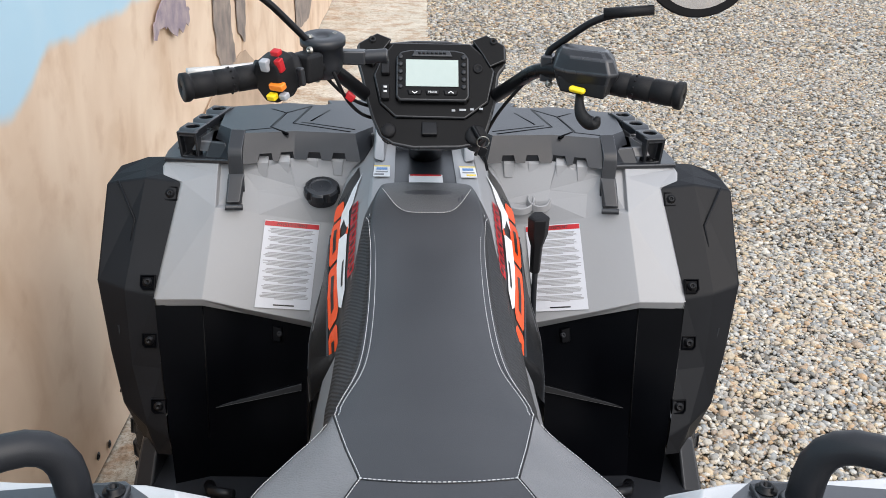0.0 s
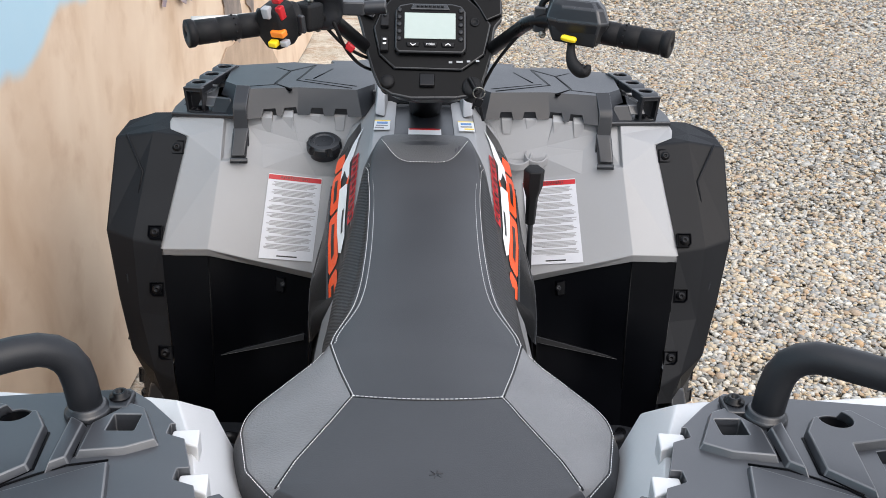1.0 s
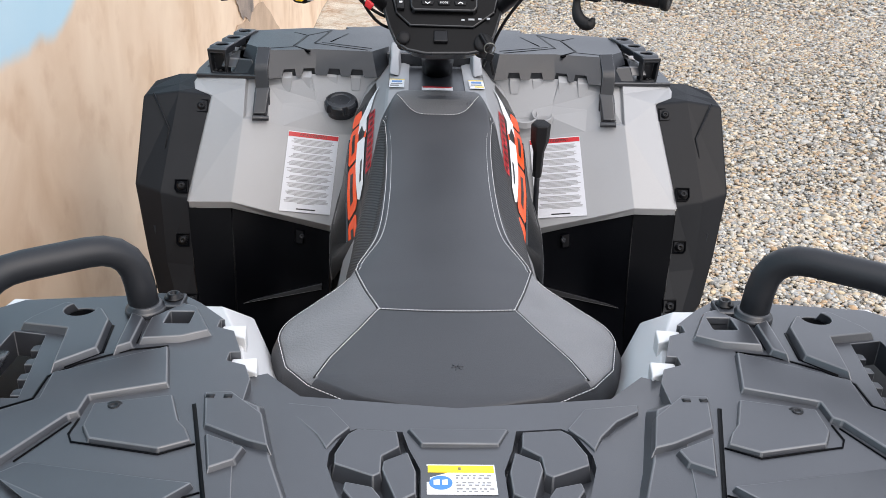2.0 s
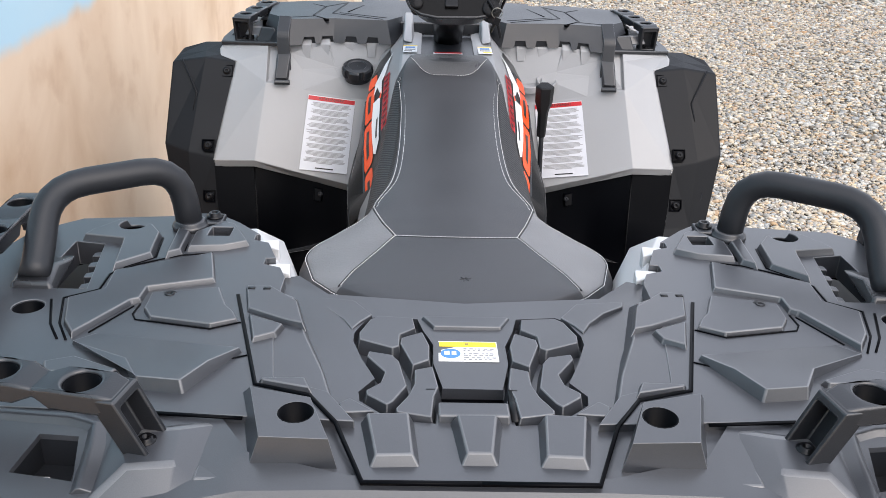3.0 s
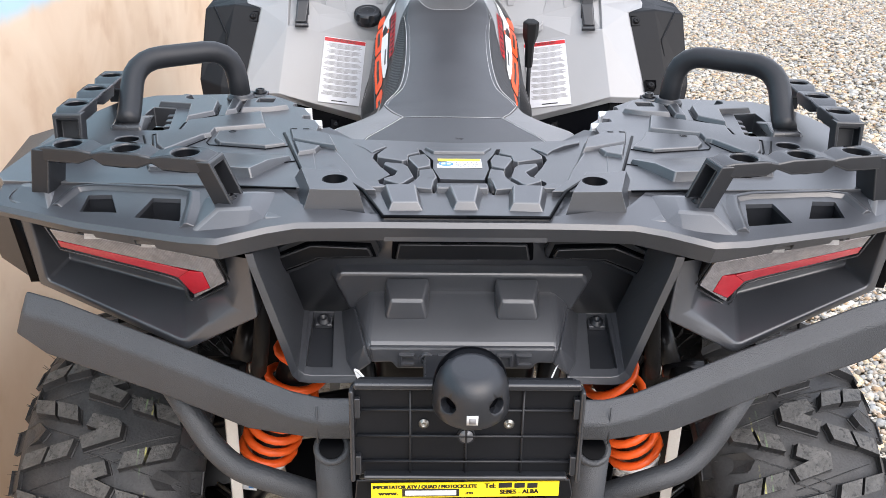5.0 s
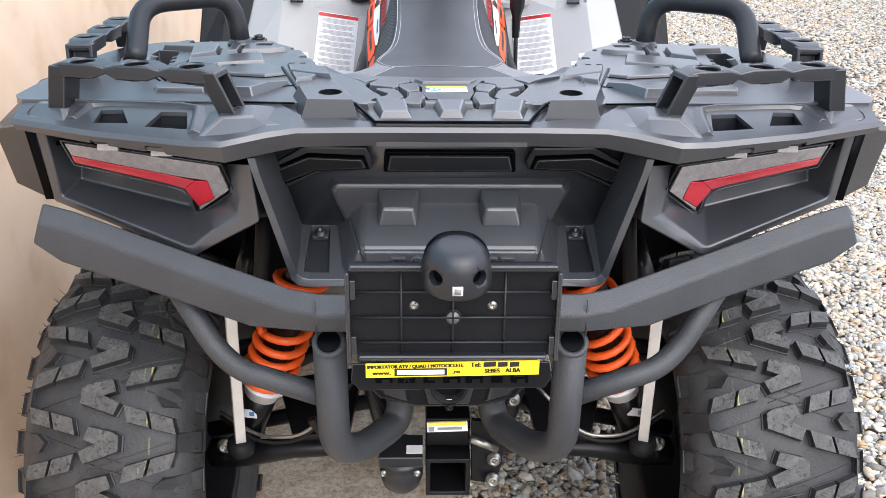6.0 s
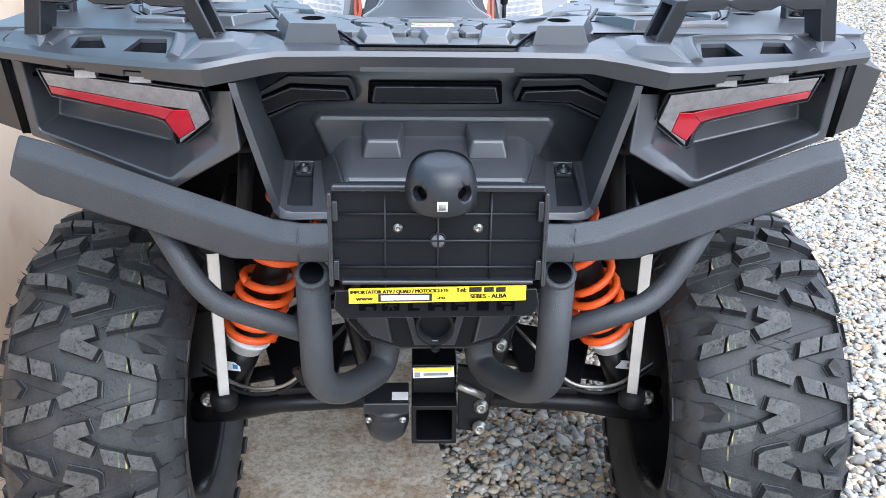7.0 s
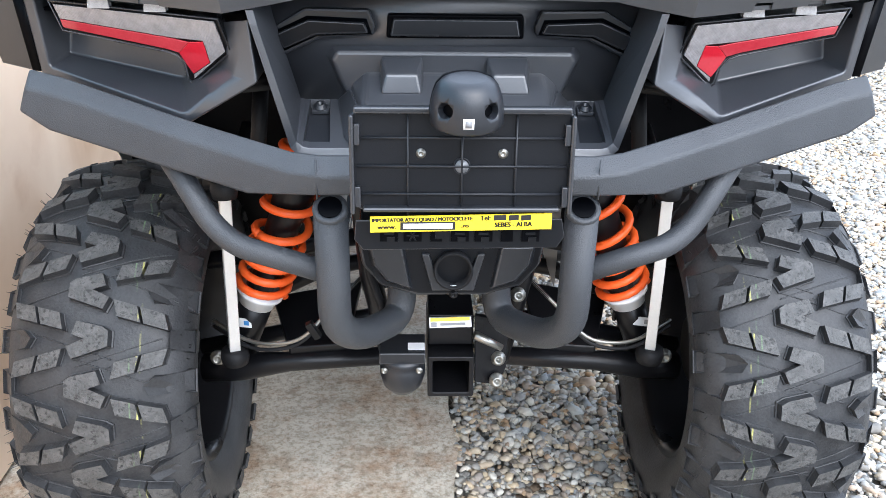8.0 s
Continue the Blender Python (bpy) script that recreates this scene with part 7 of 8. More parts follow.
def build_dash():
    o = Vector((0.005, 1.335, 1.195))
    rx, up = Vector((1, 0, 0.0)), Vector((0, 0.62, 0.785)).normalized()
    nrm = rx.cross(up) * 1.0
    nrm = Vector((0, -0.785, 0.62))

    def P(a, b, c=0.0):
        return tuple(o + rx * a + up * b + nrm * c)
    outline = [(-0.123, 0.077), (-0.091, 0.092), (-0.067, 0.083), (-0.027, 0.088), (0.031, 0.088), (0.067, 0.082), (0.090, 0.089), (0.120, 0.080), (0.130, 0.040), (0.117, 0.024), (0.111, -0.029), (0.102, -0.063), (0.094, -0.088), (0.073, -0.109), (0.048, -0.114), (-0.028, -0.116), (-0.062, -0.109), (-0.084, -0.094), (-0.096, -0.064), (-0.106, -0.030), (-0.117, 0.020), (-0.125, 0.048)]
    outline = [(1.05 * a - 0.003, 1.02 * b) for a, b in outline]
    bm = bmesh.new()
    hull_between(bm, [P(a * 0.97, b * 0.97, 0.012) for a, b in outline], [P(a * 0.75, b * 0.72, -0.07) for a, b in outline])
    pod = part("dash_pod", bm, POD, quad, "black instrument pod with a grey display", bevel=0.006, seg=3)
    bm = bmesh.new()
    face_o = [(-0.067, 0.079), (-0.088, 0.050), (-0.100, 0.017), (-0.089, -0.035), (-0.062, -0.061), (0.057, -0.062), (0.097, -0.031), (0.109, 0.028), (0.090, 0.057), (0.067, 0.079)]
    hull_between(bm, [P(a, b, 0.010) for a, b in face_o], [P(a * 0.97, b * 0.97, 0.018) for a, b in face_o])
    part("face_plate", bm, POD, pod, bevel=0.002)
    bm = bmesh.new()
    g = [(-0.062, -0.028), (-0.056, -0.036), (0.058, -0.036), (0.064, -0.028), (0.064, 0.045), (0.056, 0.056), (0.040, 0.060), (-0.036, 0.060), (-0.054, 0.056), (-0.062, 0.045)]
    hull_between(bm, [P(a, b, 0.016) for a, b in g], [P(a * 0.97, b * 0.97, 0.030) for a, b in g])
    gauge = part("gauge", bm, POD, pod, "rectangular digital gauge", bevel=0.003)
    bm = bmesh.new()
    slab(bm, [P(-0.044, -0.010, 0.0305), P(0.044, -0.010, 0.0305), P(0.044, 0.039, 0.0305), P(-0.044, 0.039, 0.0305)], tuple(nrm * 0.0012))
    part("display", bm, SCREEN, gauge, "pale grey-green unlit display", bevel=0.001)
    bm = bmesh.new()
    hull_between(bm, [P(-0.036, 0.044, 0.028), P(0.036, 0.044, 0.028), P(0.030, 0.058, 0.026), P(-0.030, 0.058, 0.026)], [P(-0.034, 0.045, 0.033), P(0.034, 0.045, 0.033), P(0.029, 0.056, 0.031), P(-0.029, 0.056, 0.031)])
    part("brow", bm, DARK, gauge, bevel=0.0015)
    for k in range(7):
        bm = bmesh.new()
        box(bm, P(-0.021 + 0.007 * k, 0.0505, 0.033), (0.005, 0.002, 0.004), turn(38))
        part("mark_block", bm, FLARE, gauge)
    for s in (1, -1):
        for k in range(5):
            bm = bmesh.new()
            lathe(bm, [(0.0042, 0), (0.0042, 0.002), (0.003, 0.003)], P(s * 0.053, 0.044 - 0.0135 * k, 0.0295), nrm, 12)
            part("indicator", bm, FLARE, gauge)
    for a, body in ((-0.029, None), (0.001, "MODE"), (0.031, None)):
        bm = bmesh.new()
        hull_between(bm, [P(a - 0.011, -0.026, 0.029), P(a + 0.011, -0.026, 0.029), P(a + 0.013, -0.016, 0.029), P(a - 0.013, -0.016, 0.029)], [P(a - 0.009, -0.0245, 0.033), P(a + 0.009, -0.0245, 0.033), P(a + 0.011, -0.0175, 0.033), P(a - 0.011, -0.0175, 0.033)])
        btn = part("button", bm, GRIP, gauge, bevel=0.001)
        if body:
            me = text_mesh(body, 0.0052, plane_matrix(P(a, -0.021, 0.0333), rx, up), 0.0002)
            me.materials.clear()
            part("lettering", me, WHITE, btn, smooth=False)
        else:
            d = 1 if a > 0 else -1
            bm = bmesh.new()
            for q in (1, -1):
                slab(bm, [P(a, -0.0215 + 0.003 * d, 0.0333), P(a, -0.0215 + 0.0012 * d, 0.0333), P(a + q * 0.0045, -0.0215 - 0.002 * d, 0.0333), P(a + q * 0.0045, -0.0215 - 0.0002 * d, 0.0333)], tuple(nrm * 0.0003))
            part("arrow", bm, WHITE, btn, smooth=False)
    for b, w in ((0.030, 0), (-0.016, 1)):
        bm = bmesh.new()
        box(bm, P(-0.078, b, 0.019), (0.014, 0.030, 0.008), turn(38))
        sw = part("switch", bm, GRIP, pod, bevel=0.0015)
        for k in range(3 if w else 1):
            bm = bmesh.new()
            box(bm, P(-0.078, b + (0.008 - 0.008 * k if w else 0.008), 0.0235), (0.006, 0.004, 0.0008), turn(38))
            part("switch_mark", bm, WHITE if w else FLARE, sw)
    bm = bmesh.new()
    lathe(bm, [(0.0085, 0), (0.0085, 0.003), (0.006, 0.004), (0.005, 0.002)], P(0.078, 0.030, 0.017), nrm, 18)
    part("warning_light", bm, GRIP, pod)
    for k in range(4):
        a = 0.036 + 0.0155 * k
        me = bmesh.new()
        bx = P(a, -0.047 + 0.0012 * k, 0.0186)
        box(me, bx, (0.006 if k != 1 else 0.011, 0.004, 0.0006), turn(38))
        part("icon_bar", me, GREY_SWITCH, pod, smooth=False)
    for s in (1, -1):
        bm = bmesh.new()
        tip = [(-0.128, 0.074), (-0.096, 0.094), (-0.070, 0.083), (-0.088, 0.057), (-0.101, 0.033), (-0.128, 0.046)]
        hull_between(bm, [P(s * -a if s > 0 else a, b, 0.008) for a, b in tip], [P(s * -(a * 0.97) if s > 0 else a * 0.97, b * 0.98, 0.022) for a, b in tip])
        ear = part("ear", bm, POD, pod, bevel=0.002)
        bolt(ear, P(s * 0.1025 + 0.002, 0.079, 0.020), nrm, 0.0055, 0.005, FRAME)
    # lower edge: plug, socket and ignition lock with its key
    for a, b, r in ((-0.072, -0.083, 0.0125), (0.074, -0.090, 0.018)):
        bm = bmesh.new()
        lathe(bm, [(r, -0.02), (r, 0.008), (r * 0.85, 0.012), (r * 0.2, 0.012)], P(a, b, 0.008), nrm, 22)
        part("plug" if a < 0 else "ignition_lock", bm, GRIP, pod)
    bm = bmesh.new()
    box(bm, P(-0.004, -0.079, 0.013), (0.026, 0.026, 0.008), turn(38))
    part("socket", bm, FRAME, pod, bevel=0.002)
    bm = bmesh.new()
    box(bm, P(0.074, -0.090, 0.024), (0.007, 0.030, 0.008), turn(38, 0, 35))
    part("key", bm, FRAME, pod, bevel=0.002)
    bm = bmesh.new()
    ring_c = Vector(P(0.084, -0.106, 0.026))
    tube(bm, [ring_c + Vector((0.010 * math.cos(a), -0.002 * math.sin(a), 0.010 * math.sin(a))) for a in [2 * math.pi * k / 20 for k in range(21)]], 0.0011, 6)
    ring = part("key_ring", bm, STEEL, pod)
    bm = bmesh.new()
    box(bm, ring_c + Vector((0.0, -0.002, -0.016)), (0.013, 0.004, 0.015), turn(0, 20, 0))
    box(bm, ring_c + Vector((0.006, -0.002, -0.035)), (0.005, 0.002, 0.028), turn(0, -14, 0))
    part("spare_key", bm, FRAME, ring, bevel=0.001)
    # column below
    bm = bmesh.new()
    tube(bm, [(0.003, 1.37, 1.16), (0.003, 1.52, 1.06), (0.003, 1.62, 0.985)], [0.045, 0.036, 0.032], 16)
    part("steering_column", bm, FRAME, quad, "dark steering column below the dash")


def build_handlebar():
    bm = bmesh.new()
    half = [(0.075, 1.36, 1.165), (0.105, 1.335, 1.180), (0.165, 1.205, 1.262), (0.220, 1.155, 1.262), (0.352, 1.080, 1.250)]
    for s in (1, -1):
        tube(bm, [(s * x + 0.003, y, z) for x, y, z in half], 0.0115, 14, bend=0.05)
    barp = part("handlebar", bm, FRAME, quad, "black tubular handlebar with rubber grips")
    for s in (1, -1):
        a, b = Vector((s * 0.254 + 0.003, 1.135, 1.257)), Vector((s * 0.356 + 0.003, 1.078, 1.250))
        d = (b - a).normalized()
        bm = bmesh.new()
        L = (b - a).length
        prof = [(0.0225, 0), (0.0235, 0.003), (0.0185, 0.005)]
        t = 0.006
        for k in range(3):
            seg = (L - 0.018) / 3
            prof += [(0.0165, t), (0.0180, t + 0.001), (0.0180, t + seg - 0.003), (0.0165, t + seg - 0.002)]
            t += seg
        prof += [(0.0185, t), (0.0205, t + 0.003), (0.0205, L - 0.001), (0.018, L), (0.004, L), (0.0035, L - 0.006)]
        lathe(bm, prof, a, d, 22)
        grip = part("grip", bm, GRIP, barp, "ribbed black rubber grip")
        for k in range(11):
            ang = 2 * math.pi * k / 11
            u = d.orthogonal().normalized()
            w = d.cross(u)
            bm = bmesh.new()
            box(bm, a + d * (L * 0.40) + (u * math.cos(ang) + w * math.sin(ang)) * 0.0182, (0.0026, 0.0026, 0.0026), Matrix((d, u, w)).transposed())
            part("nub", bm, GRIP, grip)
    # left controls: switch block, reservoir, brake lever
    d = (Vector((-0.353, 1.078, 1.250)) - Vector((-0.251, 1.135, 1.257))).normalized()

    def H(t, up=0.0, out=0.0):
        c = Vector((-0.251, 1.135, 1.257)) - d * t
        return c + Vector((0, 0, 1)) * up + Vector((d.y, -d.x, 0)).normalized() * out
    bm = bmesh.new()
    lathe(bm, [(0.024, 0), (0.027, 0.004), (0.027, 0.046), (0.023, 0.050)], H(0.008), -d, 18)
    sw = part("switch_block", bm, GRIP, barp, "black switch block with coloured switches", bevel=0.002)
    bm = bmesh.new()
    m = turn(12, 0, -30)
    ring = [(-0.026, -0.016), (-0.029, 0.010), (-0.022, 0.030), (0.004, 0.037), (0.024, 0.032), (0.027, 0.006), (0.025, -0.022), (0.014, -0.036), (-0.012, -0.036)]
    hull_between(bm, [Vector((-0.228, 1.122, 1.258)) + m @ Vector((a, 0.020, b)) for a, b in ring], [Vector((-0.228, 1.122, 1.258)) + m @ Vector((a * 0.88, -0.020, b * 0.90)) for a, b in ring])
    part("switch_housing", bm, GRIP, sw, bevel=0.006, seg=3)
    bm = bmesh.new()
    box(bm, H(0.072, 0.002), (0.040, 0.040, 0.042), turn(0, 0, -30))
    part("switch_body", bm, GRIP, sw, bevel=0.006)
    for place, w, m, nm in (((-0.218, 1.098, 1.280), (0.010, 0.012, 0.020), RED, "stop_switch"), ((-0.222, 1.098, 1.298), (0.014, 0.012, 0.008), RED, "stop_guard"), ((-0.238, 1.098, 1.280), (0.013, 0.012, 0.017), GREY_SWITCH, "light_switch"), ((-0.222, 1.098, 1.250), (0.023, 0.013, 0.010), AMBER, "horn_button"), ((-0.230, 1.098, 1.235), (0.014, 0.012, 0.009), YELLOW, "yellow_button"), ((-0.213, 1.098, 1.236), (0.012, 0.012, 0.009), GREY_SWITCH, "grey_button")):
        bm = bmesh.new()
        box(bm, place, w, turn(20, 0, -30))
        part(nm, bm, m, sw, bevel=0.002)
    bm = bmesh.new()
    box(bm, (-0.190, 1.115, 1.261), (0.012, 0.008, 0.028), turn(10, 0, -30))
    part("rocker", bm, FLARE, sw, bevel=0.003)
    for up in (0.012, 0.028):
        bolt(sw, H(0.092, up) + Vector((-0.01, -0.022, 0)), (-0.4, -0.8, 0.2), 0.004, 0.004, STEEL, "screw")
    bm = bmesh.new()
    c = Vector(((-0.167, 1.225, 1.300))) + Vector((0, 0, -0.048))
    lathe(bm, [(0.020, -0.014), (0.029, 0), (0.031, 0.010), (0.031, 0.036), (0.035, 0.038), (0.035, 0.048), (0.031, 0.051), (0.012, 0.051), (0.010, 0.049)], c, (0, -0.15, 1), 26)
    res = part("brake_reservoir", bm, DARK, barp, "round black brake fluid reservoir")
    for x, y in ((-0.018, -0.014), (0.018, 0.012)):
        bolt(res, c + Vector((x, y - 0.006, 0.050)), (0, -0.15, 1), 0.0038, 0.003, STEEL, "screw")
    bm = bmesh.new()
    box(bm, c + Vector((0.040, 0.01, 0.015)), (0.05, 0.024, 0.022))
    rod(bm, c + Vector((0.06, 0.01, 0.015)), c + Vector((0.10, 0.01, 0.018)), 0.011, 14)
    part("pump_body", bm, DARK, res, bevel=0.003)
    bm = bmesh.new()
    tube(bm, [(-0.272, 1.210, 1.255), (-0.312, 1.190, 1.254), (-0.363, 1.160, 1.255)], [0.006, 0.005, 0.006], 10, bend=0.03)
    part("brake_lever", bm, LINK, barp, "polished brake lever")
    for pts in ([(-0.165, 1.235, 1.235), (-0.142, 1.25, 1.206), (-0.112, 1.31, 1.172), (-0.06, 1.40, 1.14)], [(-0.150, 1.20, 1.25), (-0.136, 1.24, 1.20), (-0.112, 1.30, 1.155), (-0.05, 1.40, 1.12)], [(0.170, 1.21, 1.265), (0.115, 1.30, 1.165), (0.09, 1.40, 1.06)]):
        bm = bmesh.new()
        tube(bm, pts, 0.0029, 8, bend=0.05)
        part("cable", bm, GRIP, barp, "black control cable")
    bm = bmesh.new()
    box(bm, (-0.128, 1.243, 1.202), (0.016, 0.012, 0.012), turn(0, 40, 0))
    part("connector", bm, RED, barp, "small red cable connector", bevel=0.002)
    # right controls: throttle block with yellow switch and thumb lever
    bm = bmesh.new()
    levels = ((1.240, ((0.192, 1.156), (0.206, 1.138), (0.250, 1.112), (0.262, 1.120), (0.268, 1.152), (0.254, 1.180), (0.206, 1.204), (0.194, 1.190))),
              (1.272, ((0.181, 1.156), (0.196, 1.130), (0.254, 1.100), (0.270, 1.108), (0.277, 1.150), (0.262, 1.184), (0.206, 1.214), (0.186, 1.200))),
              (1.292, ((0.188, 1.160), (0.202, 1.138), (0.250, 1.110), (0.262, 1.116), (0.270, 1.150), (0.256, 1.178), (0.206, 1.206), (0.190, 1.194))),
              (1.302, ((0.197, 1.164), (0.208, 1.150), (0.246, 1.126), (0.254, 1.130), (0.260, 1.150), (0.249, 1.170), (0.208, 1.194), (0.198, 1.186))))
    rings = grid(bm, [[(x, y, z) for x, y in ring] for z, ring in levels], True)
    bm.faces.new(rings[0][::-1])
    bm.faces.new(rings[-1])
    thr = part("throttle_block", bm, FLARE, barp, "angular black throttle housing", bevel=0.003)
    bm = bmesh.new()
    hull_between(bm, [(0.190, 1.140, 1.240), (0.250, 1.104, 1.236), (0.262, 1.15, 1.24), (0.205, 1.185, 1.24)], [(0.186, 1.146, 1.262), (0.252, 1.106, 1.260), (0.264, 1.15, 1.262), (0.20, 1.19, 1.262)])
    part("lower_housing", bm, GRIP, thr, bevel=0.003)
    bm = bmesh.new()
    box(bm, (0.212, 1.116, 1.248), (0.025, 0.012, 0.009), turn(0, 6, -30))
    part("mode_switch", bm, YELLOW, thr, bevel=0.004)
    bm = bmesh.new()
    tube(bm, [(0.218, 1.125, 1.242), (0.216, 1.112, 1.226), (0.219, 1.102, 1.212), (0.230, 1.096, 1.203), (0.240, 1.092, 1.206), (0.241, 1.090, 1.214)], [0.006, 0.008, 0.010, 0.011, 0.010, 0.004], 10, bend=0.008)
    part("thumb_lever", bm, GRIP, thr)
    for s, y0 in ((1, 1.205), (-1, 1.215)):
        bm = bmesh.new()
        box(bm, (s * 0.178 + (0.003 if s > 0 else 0.010), y0, 1.262), (0.020, 0.030, 0.040), turn(0, 0, -20 * s))
        clampp = part("clamp", bm, DARK, barp, bevel=0.003)
        bolt(clampp, (s * 0.178 + 0.003, y0 - 0.016, 1.240), (0, -1, 0), 0.004, 0.008, STEEL, "screw")
    # mirrors
    for s in (1, -1):
        bm = bmesh.new()
        up = 0.0 if s > 0 else 0.045
        stem = [(s * 0.178, 1.205, 1.270), (s * 0.180, 1.205, 1.288), (s * 0.248, 1.178, 1.345 + 0.4 * up), (s * 0.318, 1.165, 1.356 + up)]
        tube(bm, stem, 0.0055, 12, bend=0.03)
        mir = part("mirror", bm, FRAME, quad, "rear-view mirror on a bent black stem")
        bm = bmesh.new()
        tube(bm, [Vector(stem[2]) + Vector((s * 0.006, 0, 0.004)), Vector(stem[3]) + Vector((s * 0.008, 0, 0.002))], [0.0085, 0.0075], 14)
        part("boot", bm, GRIP, mir)
        bm = bmesh.new()
        c = Vector((s * 0.388, 1.165, 1.398 + up))
        ring = [c + Vector((0.075 * math.cos(a) * (1 if abs(math.cos(a)) < 0.9 else 0.97), 0.0, 0.050 * math.sin(a) if math.sin(a) > 0 else 0.052 * math.sin(a) * (1 - 0.1 * math.cos(a) ** 2))) for a in [2 * math.pi * k / 30 for k in range(30)]]
        hull_between(bm, ring, [c + (p - c) * 0.8 + Vector((0, 0.030, 0)) for p in ring])
        shell = part("mirror_shell", bm, FRAME, mir, "oval black mirror shell", bevel=0.004)
        bm = bmesh.new()
        slab(bm, [c + (p - c) * 0.80 + Vector((0, -0.0015, 0.004)) for p in ring], (0, 0.001, 0))
        part("mirror_glass", bm, GLASS, shell, smooth=False)


build_dash()
build_handlebar()

# ---- footwells, rear body, suspension, wheels ----


def build_footwells():
    for s in (1, -1):
        bm = bmesh.new()
        slab(bm, flip([(0.19, 0.70, 0.365), (0.56, 0.70, 0.365), (0.575, 1.25, 0.365), (0.56, 1.42, 0.40), (0.19, 1.42, 0.365)], s), (0, 0, -0.03))
        well = part("footwell", bm, FLARE, quad, "black plastic footwell with raised treads", bevel=0.008)
        for i in range(5):
            for j in range(3):
                bm = bmesh.new()
                box(bm, (s * (0.27 + 0.09 * j), 0.85 + 0.11 * i, 0.368), (0.05, 0.05, 0.012))
                part("tread", bm, DARK, well, bevel=0.003)
        bm = bmesh.new()
        hull_between(bm, flip([(0.535, 1.30, 0.38), (0.575, 1.30, 0.38), (0.585, 1.42, 0.38), (0.53, 1.42, 0.38)], s), flip([(0.520, 1.345, 0.50), (0.560, 1.36, 0.47), (0.570, 1.44, 0.47), (0.515, 1.43, 0.50)], s))
        part("corner_post", bm, FLARE, well, bevel=0.006)
        bm = bmesh.new()
        tube(bm, flip([(0.42, 1.30, 0.40), (0.40, 1.24, 0.43), (0.36, 1.23, 0.43)], s), 0.012, 10)
        part("peg", bm, FRAME, well)
        # silver body between seat and footwell
        bm = bmesh.new()
        rows = [[(0.135, y, 0.865), (0.165, y, 0.80), (0.195, y, 0.66), (0.20, y, 0.40)] for y in (1.035, 0.90, 0.75)] + [[(0.19, y, 0.875), (0.205, y, 0.80), (0.215, y, 0.66), (0.21, y, 0.40)] for y in (0.60, 0.45)]
        grid(bm, [flip(r, s) for r in rows])
        bmesh.ops.solidify(bm, geom=bm.faces[:], thickness=0.005)
        part("body_side", bm, SILVER, quad, "silver body side under the seat", bevel=0.003)
        # silver rear fender ahead of the deck
        bm = bmesh.new()
        rows = [[(0.197, 0.345, 0.985), (0.226, 0.450, 0.985), (0.264, 0.545, 0.974), (0.300, 0.572, 0.960), (0.43, 0.578, 0.960), (0.520, 0.590, 0.958), (0.556, 0.40, 0.960)],
                [(0.184, 0.36, 0.945), (0.204, 0.46, 0.948), (0.234, 0.572, 0.944), (0.315, 0.605, 0.93), (0.455, 0.600, 0.93), (0.550, 0.600, 0.93), (0.568, 0.40, 0.935)],
                [(0.164, 0.37, 0.890), (0.180, 0.47, 0.890), (0.210, 0.600, 0.84), (0.33, 0.640, 0.72), (0.455, 0.640, 0.72), (0.575, 0.55, 0.78), (0.575, 0.36, 0.86)],
                [(0.160, 0.37, 0.70), (0.170, 0.49, 0.70), (0.215, 0.690, 0.42), (0.33, 0.700, 0.40), (0.455, 0.700, 0.40), (0.565, 0.66, 0.42), (0.575, 0.40, 0.80)]]
        grid(bm, [flip(r, s) for r in rows])
        grid(bm, [[(s * x, y, z) for x, y, z in rows[0]], [(s * x * 0.98, y - 0.10, z - 0.004) for x, y, z in rows[0]]])
        bmesh.ops.solidify(bm, geom=bm.faces[:], thickness=0.004)
        body = part("rear_body", bm, BODY_WHITE, quad, "pale silver inner rear fender", bevel=0.004)
        for x, y in ((0.234, 0.453), (0.211, 0.383)):
            bm = bmesh.new()
            tab = [(s * (x - 0.017), y - 0.018), (s * (x + 0.012), y - 0.005), (s * (x + 0.012), y + 0.009), (s * (x - 0.013), y + 0.012)]
            hull_between(bm, [(a, b, 0.970) for a, b in tab], [(a, b, deck_z(b) - 0.007) for a, b in tab])
            part("fender_tab", bm, BODY_WHITE, body, bevel=0.002)
        # black liner on the wheel's side of it
        bm = bmesh.new()
        grid(bm, [[(s * (x + 0.006), y - 0.026, z - 0.004) for x, y, z in r[2:6]] for r in rows[1:]])
        bmesh.ops.solidify(bm, geom=bm.faces[:], thickness=0.003)
        part("arch_liner", bm, FRAME, quad, "black plastic liner inside the rear wheel arch")
        bm = bmesh.new()
        slab(bm, flip([(0.20, 0.09, 0.86), (0.34, 0.11, 0.84), (0.56, 0.20, 0.86), (0.56, 0.56, 0.86), (0.20, 0.50, 0.88)], s), (0, 0, 0.02))
        part("wheel_arch", bm, FRAME, quad, "dark inner wheel arch")
    bm = bmesh.new()
    hull_between(bm, [(-0.12, 0.30, 0.52), (0.12, 0.30, 0.52), (0.16, 1.60, 0.38), (-0.16, 1.60, 0.38)], [(-0.12, 0.16, 0.84), (0.12, 0.16, 0.84), (0.10, 1.30, 0.84), (-0.10, 1.30, 0.84)])
    part("engine_block", bm, FRAME, quad, "dark engine and frame under the body", bevel=0.02)
    bm = bmesh.new()
